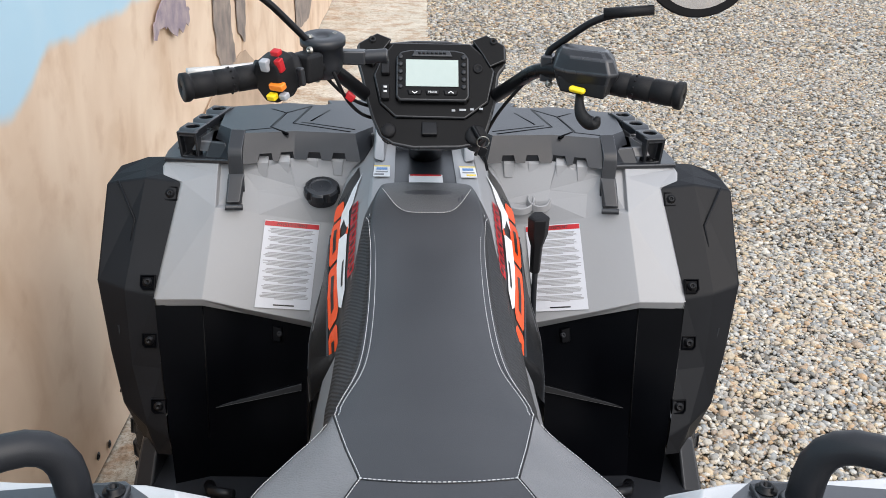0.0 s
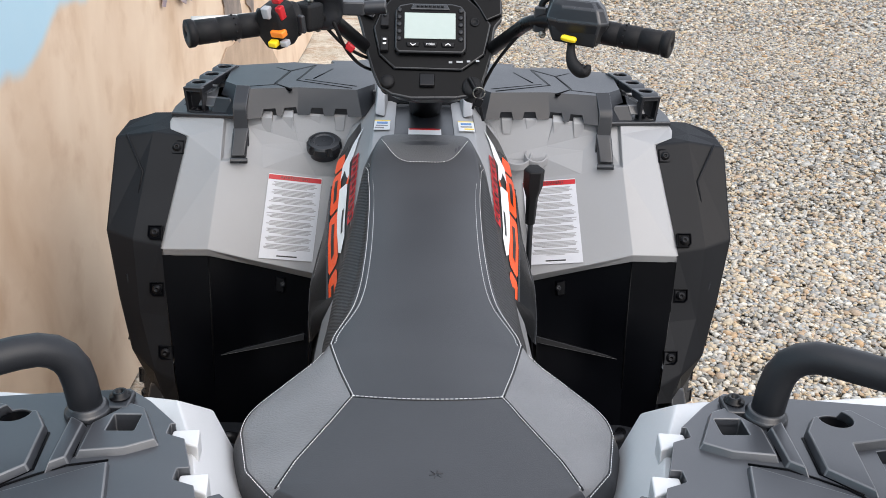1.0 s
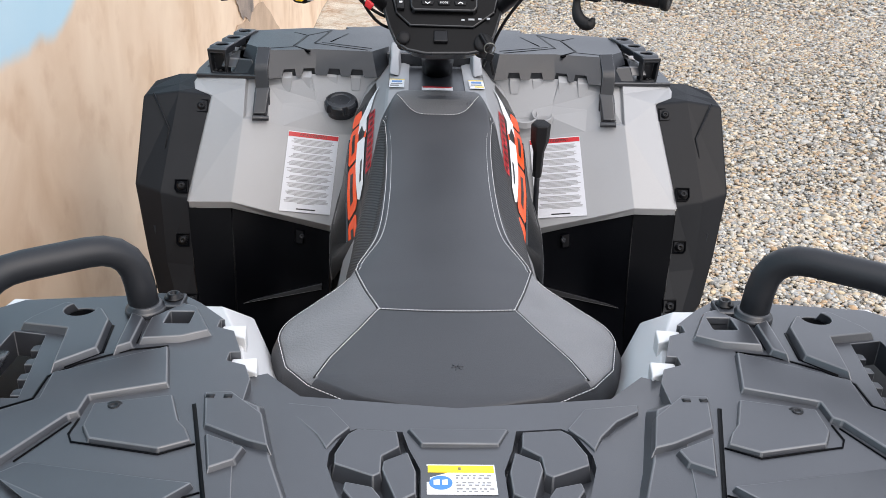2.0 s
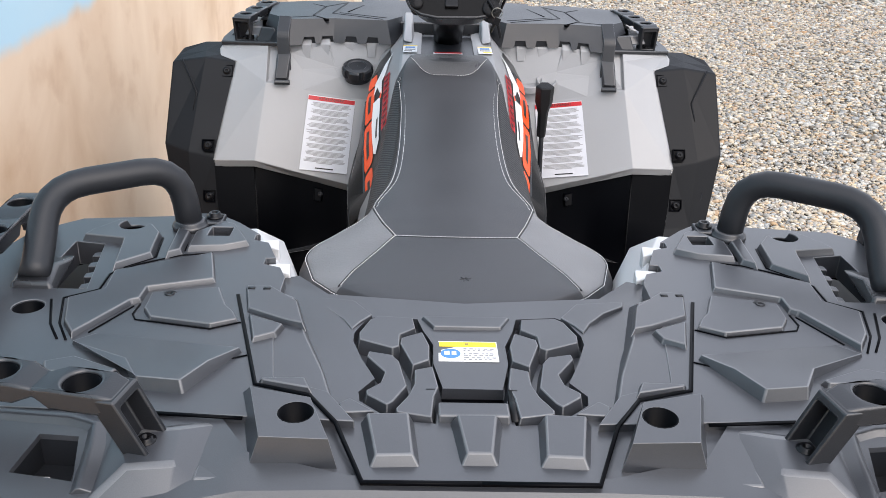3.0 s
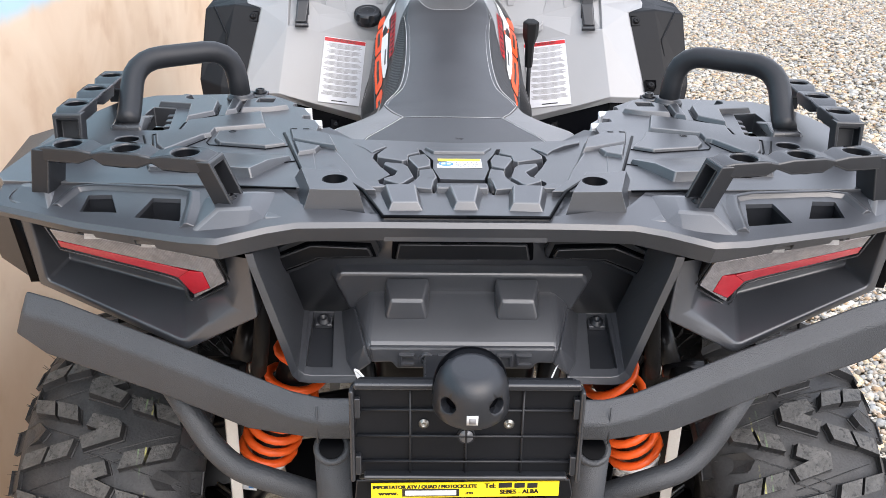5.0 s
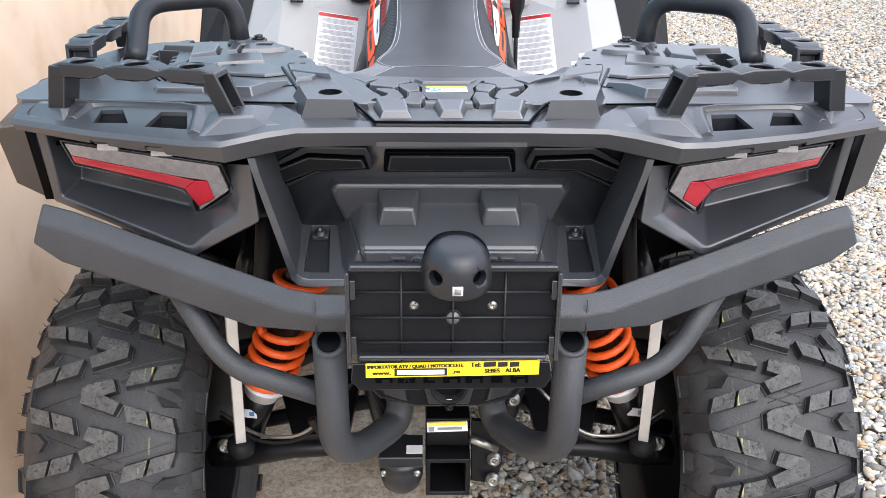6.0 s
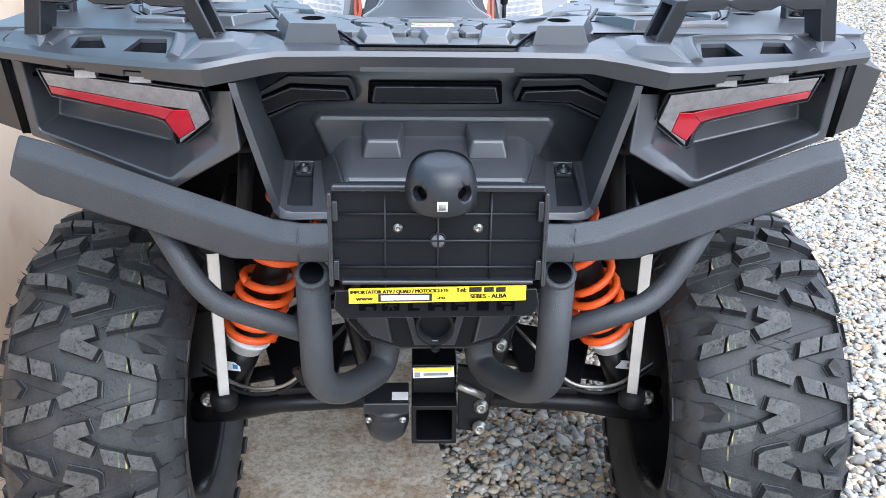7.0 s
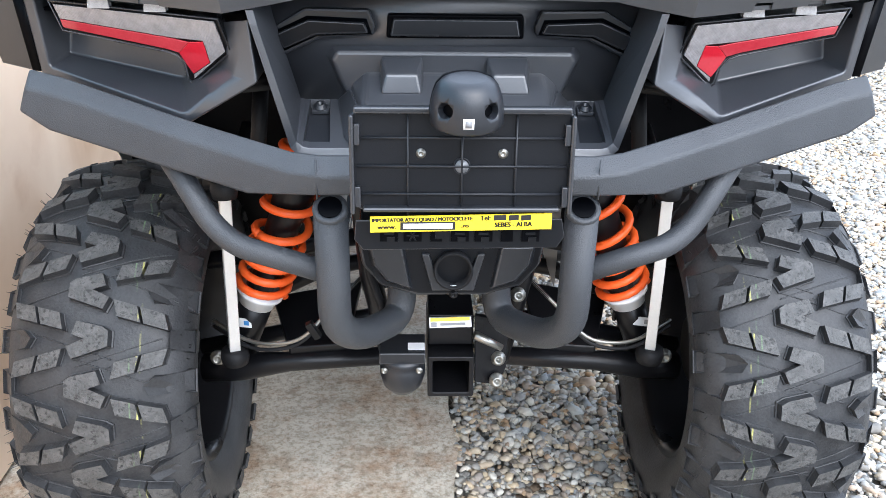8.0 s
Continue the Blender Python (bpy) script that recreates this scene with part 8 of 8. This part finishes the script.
    hull_between(bm, [(-0.48, 1.52, 0.42), (0.48, 1.52, 0.42), (0.40, 2.00, 0.45), (-0.40, 2.00, 0.45)], [(-0.47, 1.66, 0.93), (0.47, 1.66, 0.93), (0.36, 1.92, 0.97), (-0.36, 1.92, 0.97)])
    part("front_body", bm, FLARE, quad, "black front body under the rack", bevel=0.02)


build_footwells()


def coil(bm, a, b, radius, wire, turns, squeeze=0.0):
    a, b = Vector(a), Vector(b)
    d = (b - a)
    ax = d.normalized()
    u = ax.orthogonal().normalized()
    v = ax.cross(u)
    pts = []
    n = int(turns * 18)
    for i in range(n + 1):
        t = i / n
        h = t + squeeze * t * (1 - t)
        ang = 2 * math.pi * turns * t
        pts.append(a + d * h + (u * math.cos(ang) + v * math.sin(ang)) * radius)
    tube(bm, pts, wire, 9)


def build_suspension():
    for s in (1, -1):
        top, low = Vector((s * 0.1845, 0.260, 0.7794)), Vector((s * 0.3423, 0.300, 0.3585))

        def at(t):
            return top.lerp(low, t)
        bm = bmesh.new()
        tube(bm, [at(0.0), at(0.36), at(0.40), at(0.70)], [0.0307, 0.0307, 0.0265, 0.0265], 18)
        shock = part("shock_absorber", bm, FRAME, quad, "gas shock absorber with an orange coil spring")
        bm = bmesh.new()
        coil(bm, at(0.02), at(0.47), 0.0403, 0.0068, 4.0)
        coil(bm, at(0.47), at(0.725), 0.0403, 0.0068, 4.6)
        part("coil_spring", bm, ORANGE, shock, "bright orange coil spring")
        bm = bmesh.new()
        tube(bm, [at(0.715), at(0.728), at(0.732), at(0.775)], [0.0382, 0.0382, 0.0329, 0.0292], 20)
        part("spring_seat", bm, WHITE, shock, "white spring seat")
        bm = bmesh.new()
        tube(bm, [at(0.74), at(0.98)], [0.0284, 0.0254], 16)
        part("lower_body", bm, FRAME, shock)
        bm = bmesh.new()
        c = at(0.835) + Vector((s * 0.012, 0.003, 0))
        slab(bm, [c + Vector((-0.015, -0.0302, 0.010)), c + Vector((0.015, -0.0302, 0.006)), c + Vector((0.015, -0.0297, -0.010)), c + Vector((-0.015, -0.0297, -0.006))], (0, 0.002, 0))
        tag = part("sticker", bm, WHITE, shock, smooth=False)
        bm = bmesh.new()
        slab(bm, [c + Vector((0.003, -0.0309, 0.004)), c + Vector((0.011, -0.0309, 0.003)), c + Vector((0.011, -0.0305, -0.005)), c + Vector((0.003, -0.0305, -0.004))], (0, 0.001, 0))
        part("sticker_print", bm, BLUE if s < 0 else INK, tag, smooth=False)
        # stabiliser link
        bm = bmesh.new()
        a, b = (s * 0.3208, 0.185, 0.689), (s * 0.337, 0.235, 0.385)
        tube(bm, [a, b], 0.0095, shape=[(-0.0085, -0.0085), (0.0085, -0.0085), (0.0085, 0.0085), (-0.0085, 0.0085)])
        link = part("stabiliser_link", bm, LINK, quad, "bare square aluminium stabiliser link", bevel=0.0015)
        for p, r in ((a, 0.018), (b, 0.021)):
            bm = bmesh.new()
            lathe(bm, [(r, -0.012), (r * 1.1, 0.0), (r, 0.012), (r * 0.6, 0.014)], p, (0, 0, 1), 18)
            part("bushing", bm, GRIP, link)
        bm = bmesh.new()
        rod(bm, (s * 0.296, 0.203, 0.694), (s * 0.352, 0.203, 0.694), 0.013, 14)
        rod(bm, (s * 0.305, 0.203, 0.700), (s * 0.290, 0.260, 0.760), 0.016, 12)
        mount = part("link_mount", bm, FRAME, link)
        for x in (0.292, 0.358):
            bolt(mount, (s * x, 0.203, 0.694), (s * (1 if x > 0.3 else -1), 0, 0), 0.007, 0.007, STEEL)
        # lower and upper arms
        bm = bmesh.new()
        tube(bm, [(s * 0.40, 0.30, 0.325), (s * 0.335, 0.285, 0.335), (s * 0.255, 0.275, 0.350), (s * 0.06, 0.26, 0.372)], [0.026, 0.024, 0.0165, 0.0155], 16)
        arm = part("suspension_arm", bm, FRAME, quad, "black tubular lower suspension arm")
        bm = bmesh.new()
        tube(bm, [(s * 0.36, 0.50, 0.345), (s * 0.22, 0.56, 0.39), (s * 0.08, 0.60, 0.40)], 0.016, 12)
        part("rear_tube", bm, FRAME, arm)
        bm = bmesh.new()
        hull_between(bm, flip([(0.255, 0.272, 0.378), (0.16, 0.268, 0.388), (0.14, 0.40, 0.44), (0.30, 0.42, 0.40)], s), flip([(0.255, 0.272, 0.364), (0.16, 0.268, 0.372), (0.14, 0.40, 0.425), (0.30, 0.42, 0.385)], s))
        part("gusset", bm, FRAME, arm, bevel=0.003)
        bolt(arm, (s * 0.372, 0.270, 0.362), (0, -1, 0.1), 0.009, 0.012, STEEL)
        bm = bmesh.new()
        tube(bm, [(s * 0.39, 0.33, 0.51), (s * 0.30, 0.34, 0.52), (s * 0.10, 0.36, 0.55)], 0.015, 12)
        part("upper_arm", bm, FRAME, arm)
        bm = bmesh.new()
        tube(bm, [(s * 0.42, 0.36, 0.33), (s * 0.08, 0.36, 0.40)], 0.014, 12)
        part("drive_shaft", bm, FRAME, quad, "black drive shaft to the rear wheel")
        for k in range(2):
            bm = bmesh.new()
            tube(bm, [(s * 0.375, 0.27, 0.43 - 0.01 * k), (s * 0.30, 0.215, 0.415 - 0.012 * k), (s * 0.225, 0.20, 0.43 - 0.008 * k), (s * 0.185, 0.21, 0.475), (s * 0.13, 0.25, 0.52)], 0.0032, 8, bend=0.05)
            part("brake_line", bm, STEEL if k == 0 else GRIP, quad, "thin looped brake line")
        bm = bmesh.new()
        box(bm, (s * 0.205, 0.198, 0.452), (0.012, 0.014, 0.030), turn(0, 30 * s, 0))
        part("line_clip", bm, FRAME, quad, "small black brake line clip", bevel=0.002)
        # inner frame stays
        bm = bmesh.new()
        tube(bm, [(s * 0.135, 0.16, 0.80), (s * 0.115, 0.18, 0.56), (s * 0.085, 0.20, 0.40)], 0.016, 12)
        part("frame_tube", bm, FRAME, quad, "black frame tube")
        bm = bmesh.new()
        tube(bm, [(s * 0.255, 0.16, 0.84), (s * 0.262, 0.15, 0.76), (s * 0.275, 0.18, 0.70)], 0.011, 10, bend=0.03)
        part("hose", bm, GRIP, quad, "black rubber hose")
    # silencer end with its outlet
    bm = bmesh.new()
    ring = [(-0.124, 0.668), (0.124, 0.668), (0.118, 0.632), (0.094, 0.602), (0.045, 0.588), (-0.045, 0.588), (-0.094, 0.602), (-0.118, 0.632)]
    hull_between(bm, [(x, 0.045, z) for x, z in ring], [(x * 1.02, 0.16, z + 0.01) for x, z in ring])
    sil = part("silencer_cover", bm, SHELL, quad, "black silencer cover with a round outlet", bevel=0.005)
    for s in (1, -1):
        bm = bmesh.new()
        hull_between(bm, flip([(0.112, 0.046, 0.664), (0.108, 0.046, 0.636), (0.088, 0.046, 0.609), (0.050, 0.046, 0.597), (0.062, 0.046, 0.664)], s), flip([(0.106, 0.038, 0.662), (0.101, 0.038, 0.637), (0.084, 0.038, 0.614), (0.056, 0.038, 0.604), (0.066, 0.038, 0.662)], s))
        part("cover_field", bm, DARK, sil, bevel=0.002)
    bm = bmesh.new()
    lathe(bm, [(0.026, -0.01), (0.026, 0.010), (0.0225, 0.010), (0.021, -0.008)], (0.002, 0.040, 0.630), (0, -1, 0.1), 26)
    part("outlet", bm, GRIP, sil)
    bm = bmesh.new()
    slab(bm, [(-0.040, 0.040, 0.652), (-0.026, 0.036, 0.600), (0.030, 0.036, 0.600), (0.044, 0.040, 0.652), (0.034, 0.040, 0.652), (0.020, 0.037, 0.609), (-0.016, 0.037, 0.609), (-0.030, 0.040, 0.652)], (0, 0.008, 0))
    part("outlet_frame", bm, DARK, sil, bevel=0.002)
    bm = bmesh.new()
    box(bm, (0.003, 0.0345, 0.6065), (0.020, 0.002, 0.005))
    part("sticker", bm, WHITE, sil)
    bolt(sil, (0.003, 0.036, 0.5955), (0, -1, 0), 0.004, 0.004, FRAME, "screw")
    # tow hitch: receiver tube, capped ball, plates
    bm = bmesh.new()
    o, i = 0.0335, 0.0262
    y0, y1, zc, xc = 0.085, 0.26, 0.436, 0.004
    out_ = [(xc + a * o, b * o + zc) for a, b in ((-1, -1), (1, -1), (1, 1), (-1, 1))]
    in_ = [(xc + a * i, b * i + zc) for a, b in ((-1, -1), (1, -1), (1, 1), (-1, 1))]
    grid(bm, [[(x, y1, z) for x, z in out_], [(x, y0, z) for x, z in out_], [(x, y0, z) for x, z in in_], [(x, y1 - 0.02, z) for x, z in in_]], True)
    bmf = [v for v in bm.verts if abs(v.co.y - (y1 - 0.02)) < 1e-6]
    bm.faces.new(bmf)
    hitch = part("tow_hitch", bm, FRAME, quad, "black square tow hitch receiver with capped ball", bevel=0.002)
    bm = bmesh.new()
    box(bm, (xc, 0.16, 0.500), (0.066, 0.10, 0.05))
    box(bm, (xc, 0.20, 0.545), (0.20, 0.03, 0.03))
    part("hitch_block", bm, FRAME, hitch, bevel=0.003)
    bm = bmesh.new()
    slab(bm, [(xc - 0.032, 0.100, 0.525), (xc + 0.028, 0.100, 0.527), (xc + 0.029, 0.094, 0.514), (xc - 0.031, 0.094, 0.512)], (0, 0.002, 0))
    tag = part("hitch_label", bm, WHITE, hitch, smooth=False)
    bm = bmesh.new()
    slab(bm, [(xc - 0.030, 0.0985, 0.5255), (xc + 0.026, 0.0985, 0.5275), (xc + 0.0262, 0.0965, 0.523), (xc - 0.030, 0.0965, 0.521)], (0, 0.0006, 0))
    part("label_band", bm, YELLOW, tag, smooth=False)
    bm = bmesh.new()
    slab(bm, [(xc - 0.029, 0.0950, 0.5200), (xc - 0.021, 0.0950, 0.5202), (xc - 0.021, 0.0930, 0.514), (xc - 0.029, 0.0930, 0.5138)], (0, 0.0006, 0))
    slab(bm, [(xc - 0.016, 0.0950, 0.5190), (xc + 0.020, 0.0950, 0.5202), (xc + 0.020, 0.0938, 0.517), (xc - 0.016, 0.0938, 0.516)], (0, 0.0006, 0))
    part("label_print", bm, INK, tag, smooth=False)
    bm = bmesh.new()
    c = (-0.066, 0.098, 0.446)
    lathe(bm, [(0.004, -0.040), (0.018, -0.037), (0.028, -0.026), (0.033, -0.008), (0.033, 0.006), (0.031, 0.010), (0.033, 0.013), (0.033, 0.022)], c, (0, 0, 1), 28)
    ball = part("ball_cap", bm, DARK, hitch, "black rubber tow ball cap")
    bm = bmesh.new()
    box(bm, (-0.066, 0.098, 0.476), (0.066, 0.058, 0.018))
    plate = part("ball_plate", bm, FLARE, ball, bevel=0.002)
    bm = bmesh.new()
    slab(bm, [(-0.058, 0.078, 0.4855), (-0.034, 0.078, 0.4855), (-0.034, 0.098, 0.4855), (-0.058, 0.098, 0.4855)], (0, 0, 0.0006))
    part("sticker", bm, WHITE, plate, smooth=False)
    for x in (-0.092, -0.042):
        bolt(ball, (x, 0.068, 0.458), (0, -1, 0), 0.0035, 0.004, STEEL, "screw")
    bm = bmesh.new()
    slab(bm, [(0.038, 0.10, 0.530), (0.090, 0.12, 0.510), (0.088, 0.12, 0.43), (0.075, 0.10, 0.412), (0.040, 0.10, 0.418)], (0, 0.008, 0))
    hp = part("hitch_plate", bm, FRAME, hitch, bevel=0.002)
    bm = bmesh.new()
    tube(bm, [(0.038, 0.095, 0.500), (0.078, 0.100, 0.476)], [0.007, 0.005], 10)
    part("worn_edge", bm, STEEL, hp)
    for p in ((0.072, 0.097, 0.424), (0.074, 0.105, 0.456), (0.100, 0.12, 0.553)):
        bolt(hp, p, (0, -1, 0.2), 0.0075, 0.012, STEEL)
    bm = bmesh.new()
    box(bm, (0, 0.19, 0.585), (0.26, 0.03, 0.03))
    part("cross_member", bm, FRAME, quad, "black rear cross member", bevel=0.003)
    # scraps of white protective film and wiring under the panel
    bm = bmesh.new()
    for strip in (((-0.088, -0.030, 0.806), (0.030, -0.030, 0.8045), (0.088, -0.030, 0.806), (0.088, -0.030, 0.8025), (-0.088, -0.030, 0.802)),
                  ((0.094, -0.021, 0.802), (0.097, -0.021, 0.804), (0.1075, -0.021, 0.838), (0.1045, -0.021, 0.834)),
                  ((-0.124, -0.018, 0.829), (-0.119, -0.020, 0.828), (-0.111, -0.022, 0.818), (-0.098, -0.024, 0.815), (-0.094, -0.026, 0.809), (-0.101, -0.026, 0.808), (-0.103, -0.026, 0.801), (-0.107, -0.024, 0.809), (-0.116, -0.022, 0.812), (-0.121, -0.020, 0.821))):
        slab(bm, strip, (0.001, 0.002, 0.001))
    part("film_scrap", bm, WHITE, quad, "torn scraps of white protective film", smooth=False)
    bm = bmesh.new()
    tube(bm, [(-0.10, 0.05, 0.70), (-0.115, 0.08, 0.62), (-0.10, 0.10, 0.56), (-0.085, 0.12, 0.50)], 0.006, 8, bend=0.03)
    part("wiring", bm, GRIP, quad, "black wiring loom")


build_suspension()

# half profile across the tyre: side offset, radius
CROWN = ((0.0, 0.318), (0.04, 0.3165), (0.08, 0.311), (0.105, 0.303), (0.122, 0.290), (0.131, 0.270), (0.134, 0.245), (0.128, 0.215), (0.112, 0.192), (0.104, 0.186))


def crown_radius(v):
    v = abs(v)
    for (a, ra), (b, rb) in zip(CROWN, CROWN[1:]):
        if a <= v <= b:
            return ra + (rb - ra) * (v - a) / (b - a)
    return CROWN[5][1]


def tyre_meshes():
    n = 96
    bm = bmesh.new()
    prof = [(-v, r) for v, r in reversed(CROWN)] + list(CROWN[1:])
    rows = []
    for k in range(n):
        a = 2 * math.pi * k / n
        rows.append([(v, -r * math.cos(a), r * math.sin(a)) for v, r in prof])
    rows.append(rows[0])
    grid(bm, rows)
    carcass = mesh_from(bm, "tyre")
    carcass.materials.append(RUBBER)
    # lugs of one pitch: corners as (along, across), in metres
    half = 0.0691
    lugs = []
    for h, sg in ((0, 1), (1, -1)):
        base = h * half
        lugs.append([(base + a * 1.14, sg * b * 1.10) for a, b in ((0.010, -0.027), (0.015, -0.019), (0.022, 0.013), (0.006, 0.019), (0.0005, 0.003), (-0.009, 0.025), (-0.024, 0.018), (-0.009, -0.027))])
        mid = base + half / 2
        for centre in (-0.071, 0.071):
            for q in (-1, 1):
                c0, c1 = centre + (q * 0.0345 if q < 0 else 0.0022), centre + (-0.0022 if q < 0 else q * 0.0345)
                s0, s1 = sg * (c0 - centre) * 0.27, sg * (c1 - centre) * 0.27
                lugs.append([(mid + s0 - 0.0120, c0 - sg * 0.003), (mid + s1 - 0.0120, c1 - sg * 0.003), (mid + s1 + 0.0120, c1 + sg * 0.003), (mid + s0 + 0.0120, c0 + sg * 0.003)])
        for q in (1, -1):
            if q == sg:
                lugs.append([(base - 0.012, q * 0.086), (base + 0.002, q * 0.078), (base + 0.014, q * 0.090), (base + 0.019, q * 0.133), (base - 0.018, q * 0.133)])
            else:
                lugs.append([(base - 0.014, q * 0.110), (base + 0.014, q * 0.110), (base + 0.019, q * 0.133), (base - 0.019, q * 0.133)])
    pitches = 15
    step = 2 * math.pi / pitches
    rnd = random.Random(3)
    blocks = []
    for outline in lugs:
        bm = bmesh.new()
        cx = sum(a for a, b in outline) / len(outline)
        cy = sum(b for a, b in outline) / len(outline)

        def lift(a, b, grow, h):
            a, b = cx + (a - cx) * grow, cy + (b - cy) * grow
            ang = a / (2 * half) * step
            r = crown_radius(b) + h
            off = b + (0.004 if b > 0.115 and h > 0 else -0.004 if b < -0.115 and h > 0 else 0)
            return (off, -r * math.cos(ang), r * math.sin(ang))
        high = 0.0165 if abs(cy) < 0.105 else 0.012
        hull_between(bm, [lift(a, b, 1.15, -0.004) for a, b in outline], [lift(a, b, 1.12, 0.0024) for a, b in outline], True, False)
        hull_between(bm, [lift(a, b, 1.12, 0.0024) for a, b in outline], [lift(a, b, 1.05, 0.0030) for a, b in outline], False, False)
        hull_between(bm, [lift(a, b, 1.05, 0.0030) for a, b in outline], [lift(a, b, 1.0, high) for a, b in outline], False, True)
        me = mesh_from(bm, "lug")
        me.materials.append(RUBBER)
        me.materials.append(LUG)
        for f in me.polygons:
            f.material_index = 1 if f.center.xyz.yz.length > crown_radius(f.center.x) + high - 0.0025 else 0
        blocks.append(me)
    # thin raised mould lines between the lugs
    bm = bmesh.new()
    for p in range(pitches):
        for h, sg in ((0, 1), (1, -1)):
            for v0, v1, a0, a1 in ((-0.105, 0.030, -0.018, 0.030), (-0.02, 0.115, 0.040, -0.008)):
                pts = []
                for k in range(7):
                    v = v0 + (v1 - v0) * k / 6
                    ang = p * step + (h * half + sg * (a0 + (a1 - a0) * k / 6)) / (2 * half) * step
                    r = crown_radius(v) + 0.0006
                    pts.append((v, -r * math.cos(ang), r * math.sin(ang)))
                tube(bm, pts, 0.0011, 5)
    lines = mesh_from(bm, "mould_line")
    lines.materials.append(RUBBER)
    # whiskers left from the mould
    bm = bmesh.new()
    for k in range(260):
        ang = rnd.uniform(0, 2 * math.pi)
        v = rnd.choice((-1, 1)) * rnd.uniform(0.118, 0.134)
        r = crown_radius(v) + 0.002
        d = Vector((math.copysign(0.6, v), -math.cos(ang) * 0.8 + rnd.uniform(-0.3, 0.3), math.sin(ang) * 0.8)).normalized()
        p0 = Vector((v, -r * math.cos(ang), r * math.sin(ang)))
        tube(bm, [p0, p0 + d * rnd.uniform(0.007, 0.016)], [0.0006, 0.0003], 4)
    hairs = mesh_from(bm, "whiskers")
    hairs.materials.append(RUBBER)
    # rim
    bm = bmesh.new()
    rp = [(-0.108, 0.192), (-0.110, 0.184), (-0.098, 0.176), (-0.080, 0.170), (-0.03, 0.160), (0.02, 0.158), (0.07, 0.168), (0.100, 0.178), (0.110, 0.186), (0.106, 0.192)]
    rows = []
    for k in range(64):
        a = 2 * math.pi * k / 64
        rows.append([(v, -r * math.cos(a), r * math.sin(a)) for v, r in rp])
    rows.append(rows[0])
    grid(bm, rows)
    for k in range(6):
        a = 2 * math.pi * k / 6
        c, sn = math.cos(a), math.sin(a)
        box(bm, (0.055, -0.10 * c, 0.10 * sn), (0.03, 0.13, 0.045), Euler((-a, 0, 0)).to_matrix())
    lathe(bm, [(0.055, 0.02), (0.055, 0.06), (0.04, 0.075), (0.005, 0.075)], (0, 0, 0), (1, 0, 0), 24)
    lathe(bm, [(0.11, -0.03), (0.11, -0.02), (0.06, -0.02), (0.06, -0.06), (0.005, -0.06)], (0, 0, 0), (1, 0, 0), 28)
    rim = mesh_from(bm, "rim")
    rim.materials.append(FRAME)
    for me in (carcass, rim):
        for q in me.polygons:
            q.use_smooth = True
    return carcass, blocks, pitches, lines, hairs, rim


def build_wheels():
    carcass, blocks, pitches, lines, hairs, rim = tyre_meshes()
    for x, y, spin in ((0.505, 0.352, 10), (-0.505, 0.352, 3), (0.50, 1.80, 20), (-0.50, 1.80, 0)):
        ty = new("tyre", carcass)
        ty.parent = quad
        ty.matrix_parent_inverse = Matrix.Translation(quad.location).inverted()
        ty.location = (x, y, 0.327)
        ty.rotation_euler = (radians(spin), 0, 0)
        ty["label"] = "knobbly black all-terrain tyre with dusty lugs"
        for k in range(pitches):
            for me in blocks:
                lug = new("lug", me)
                lug.parent = ty
                lug.rotation_euler = (-2 * math.pi * k / pitches, 0, 0)
        side = 1 if x > 0 else -1
        for nm, me in (("mould_line", lines), ("moulding_hair", hairs)):
            o = tagged(new(nm, me), kind="stuff")
            o.parent = ty
        for nm, me in (("rim", rim),):
            o = new(nm, me)
            o.parent = ty
            o.scale = (side, 1, 1)
            if nm == "rim":
                o["label"] = "black steel rim"


build_wheels()

# the machine stands a touch askew to the strip
quad.location.x = 0.0045
quad.rotation_euler.z = radians(-0.3)
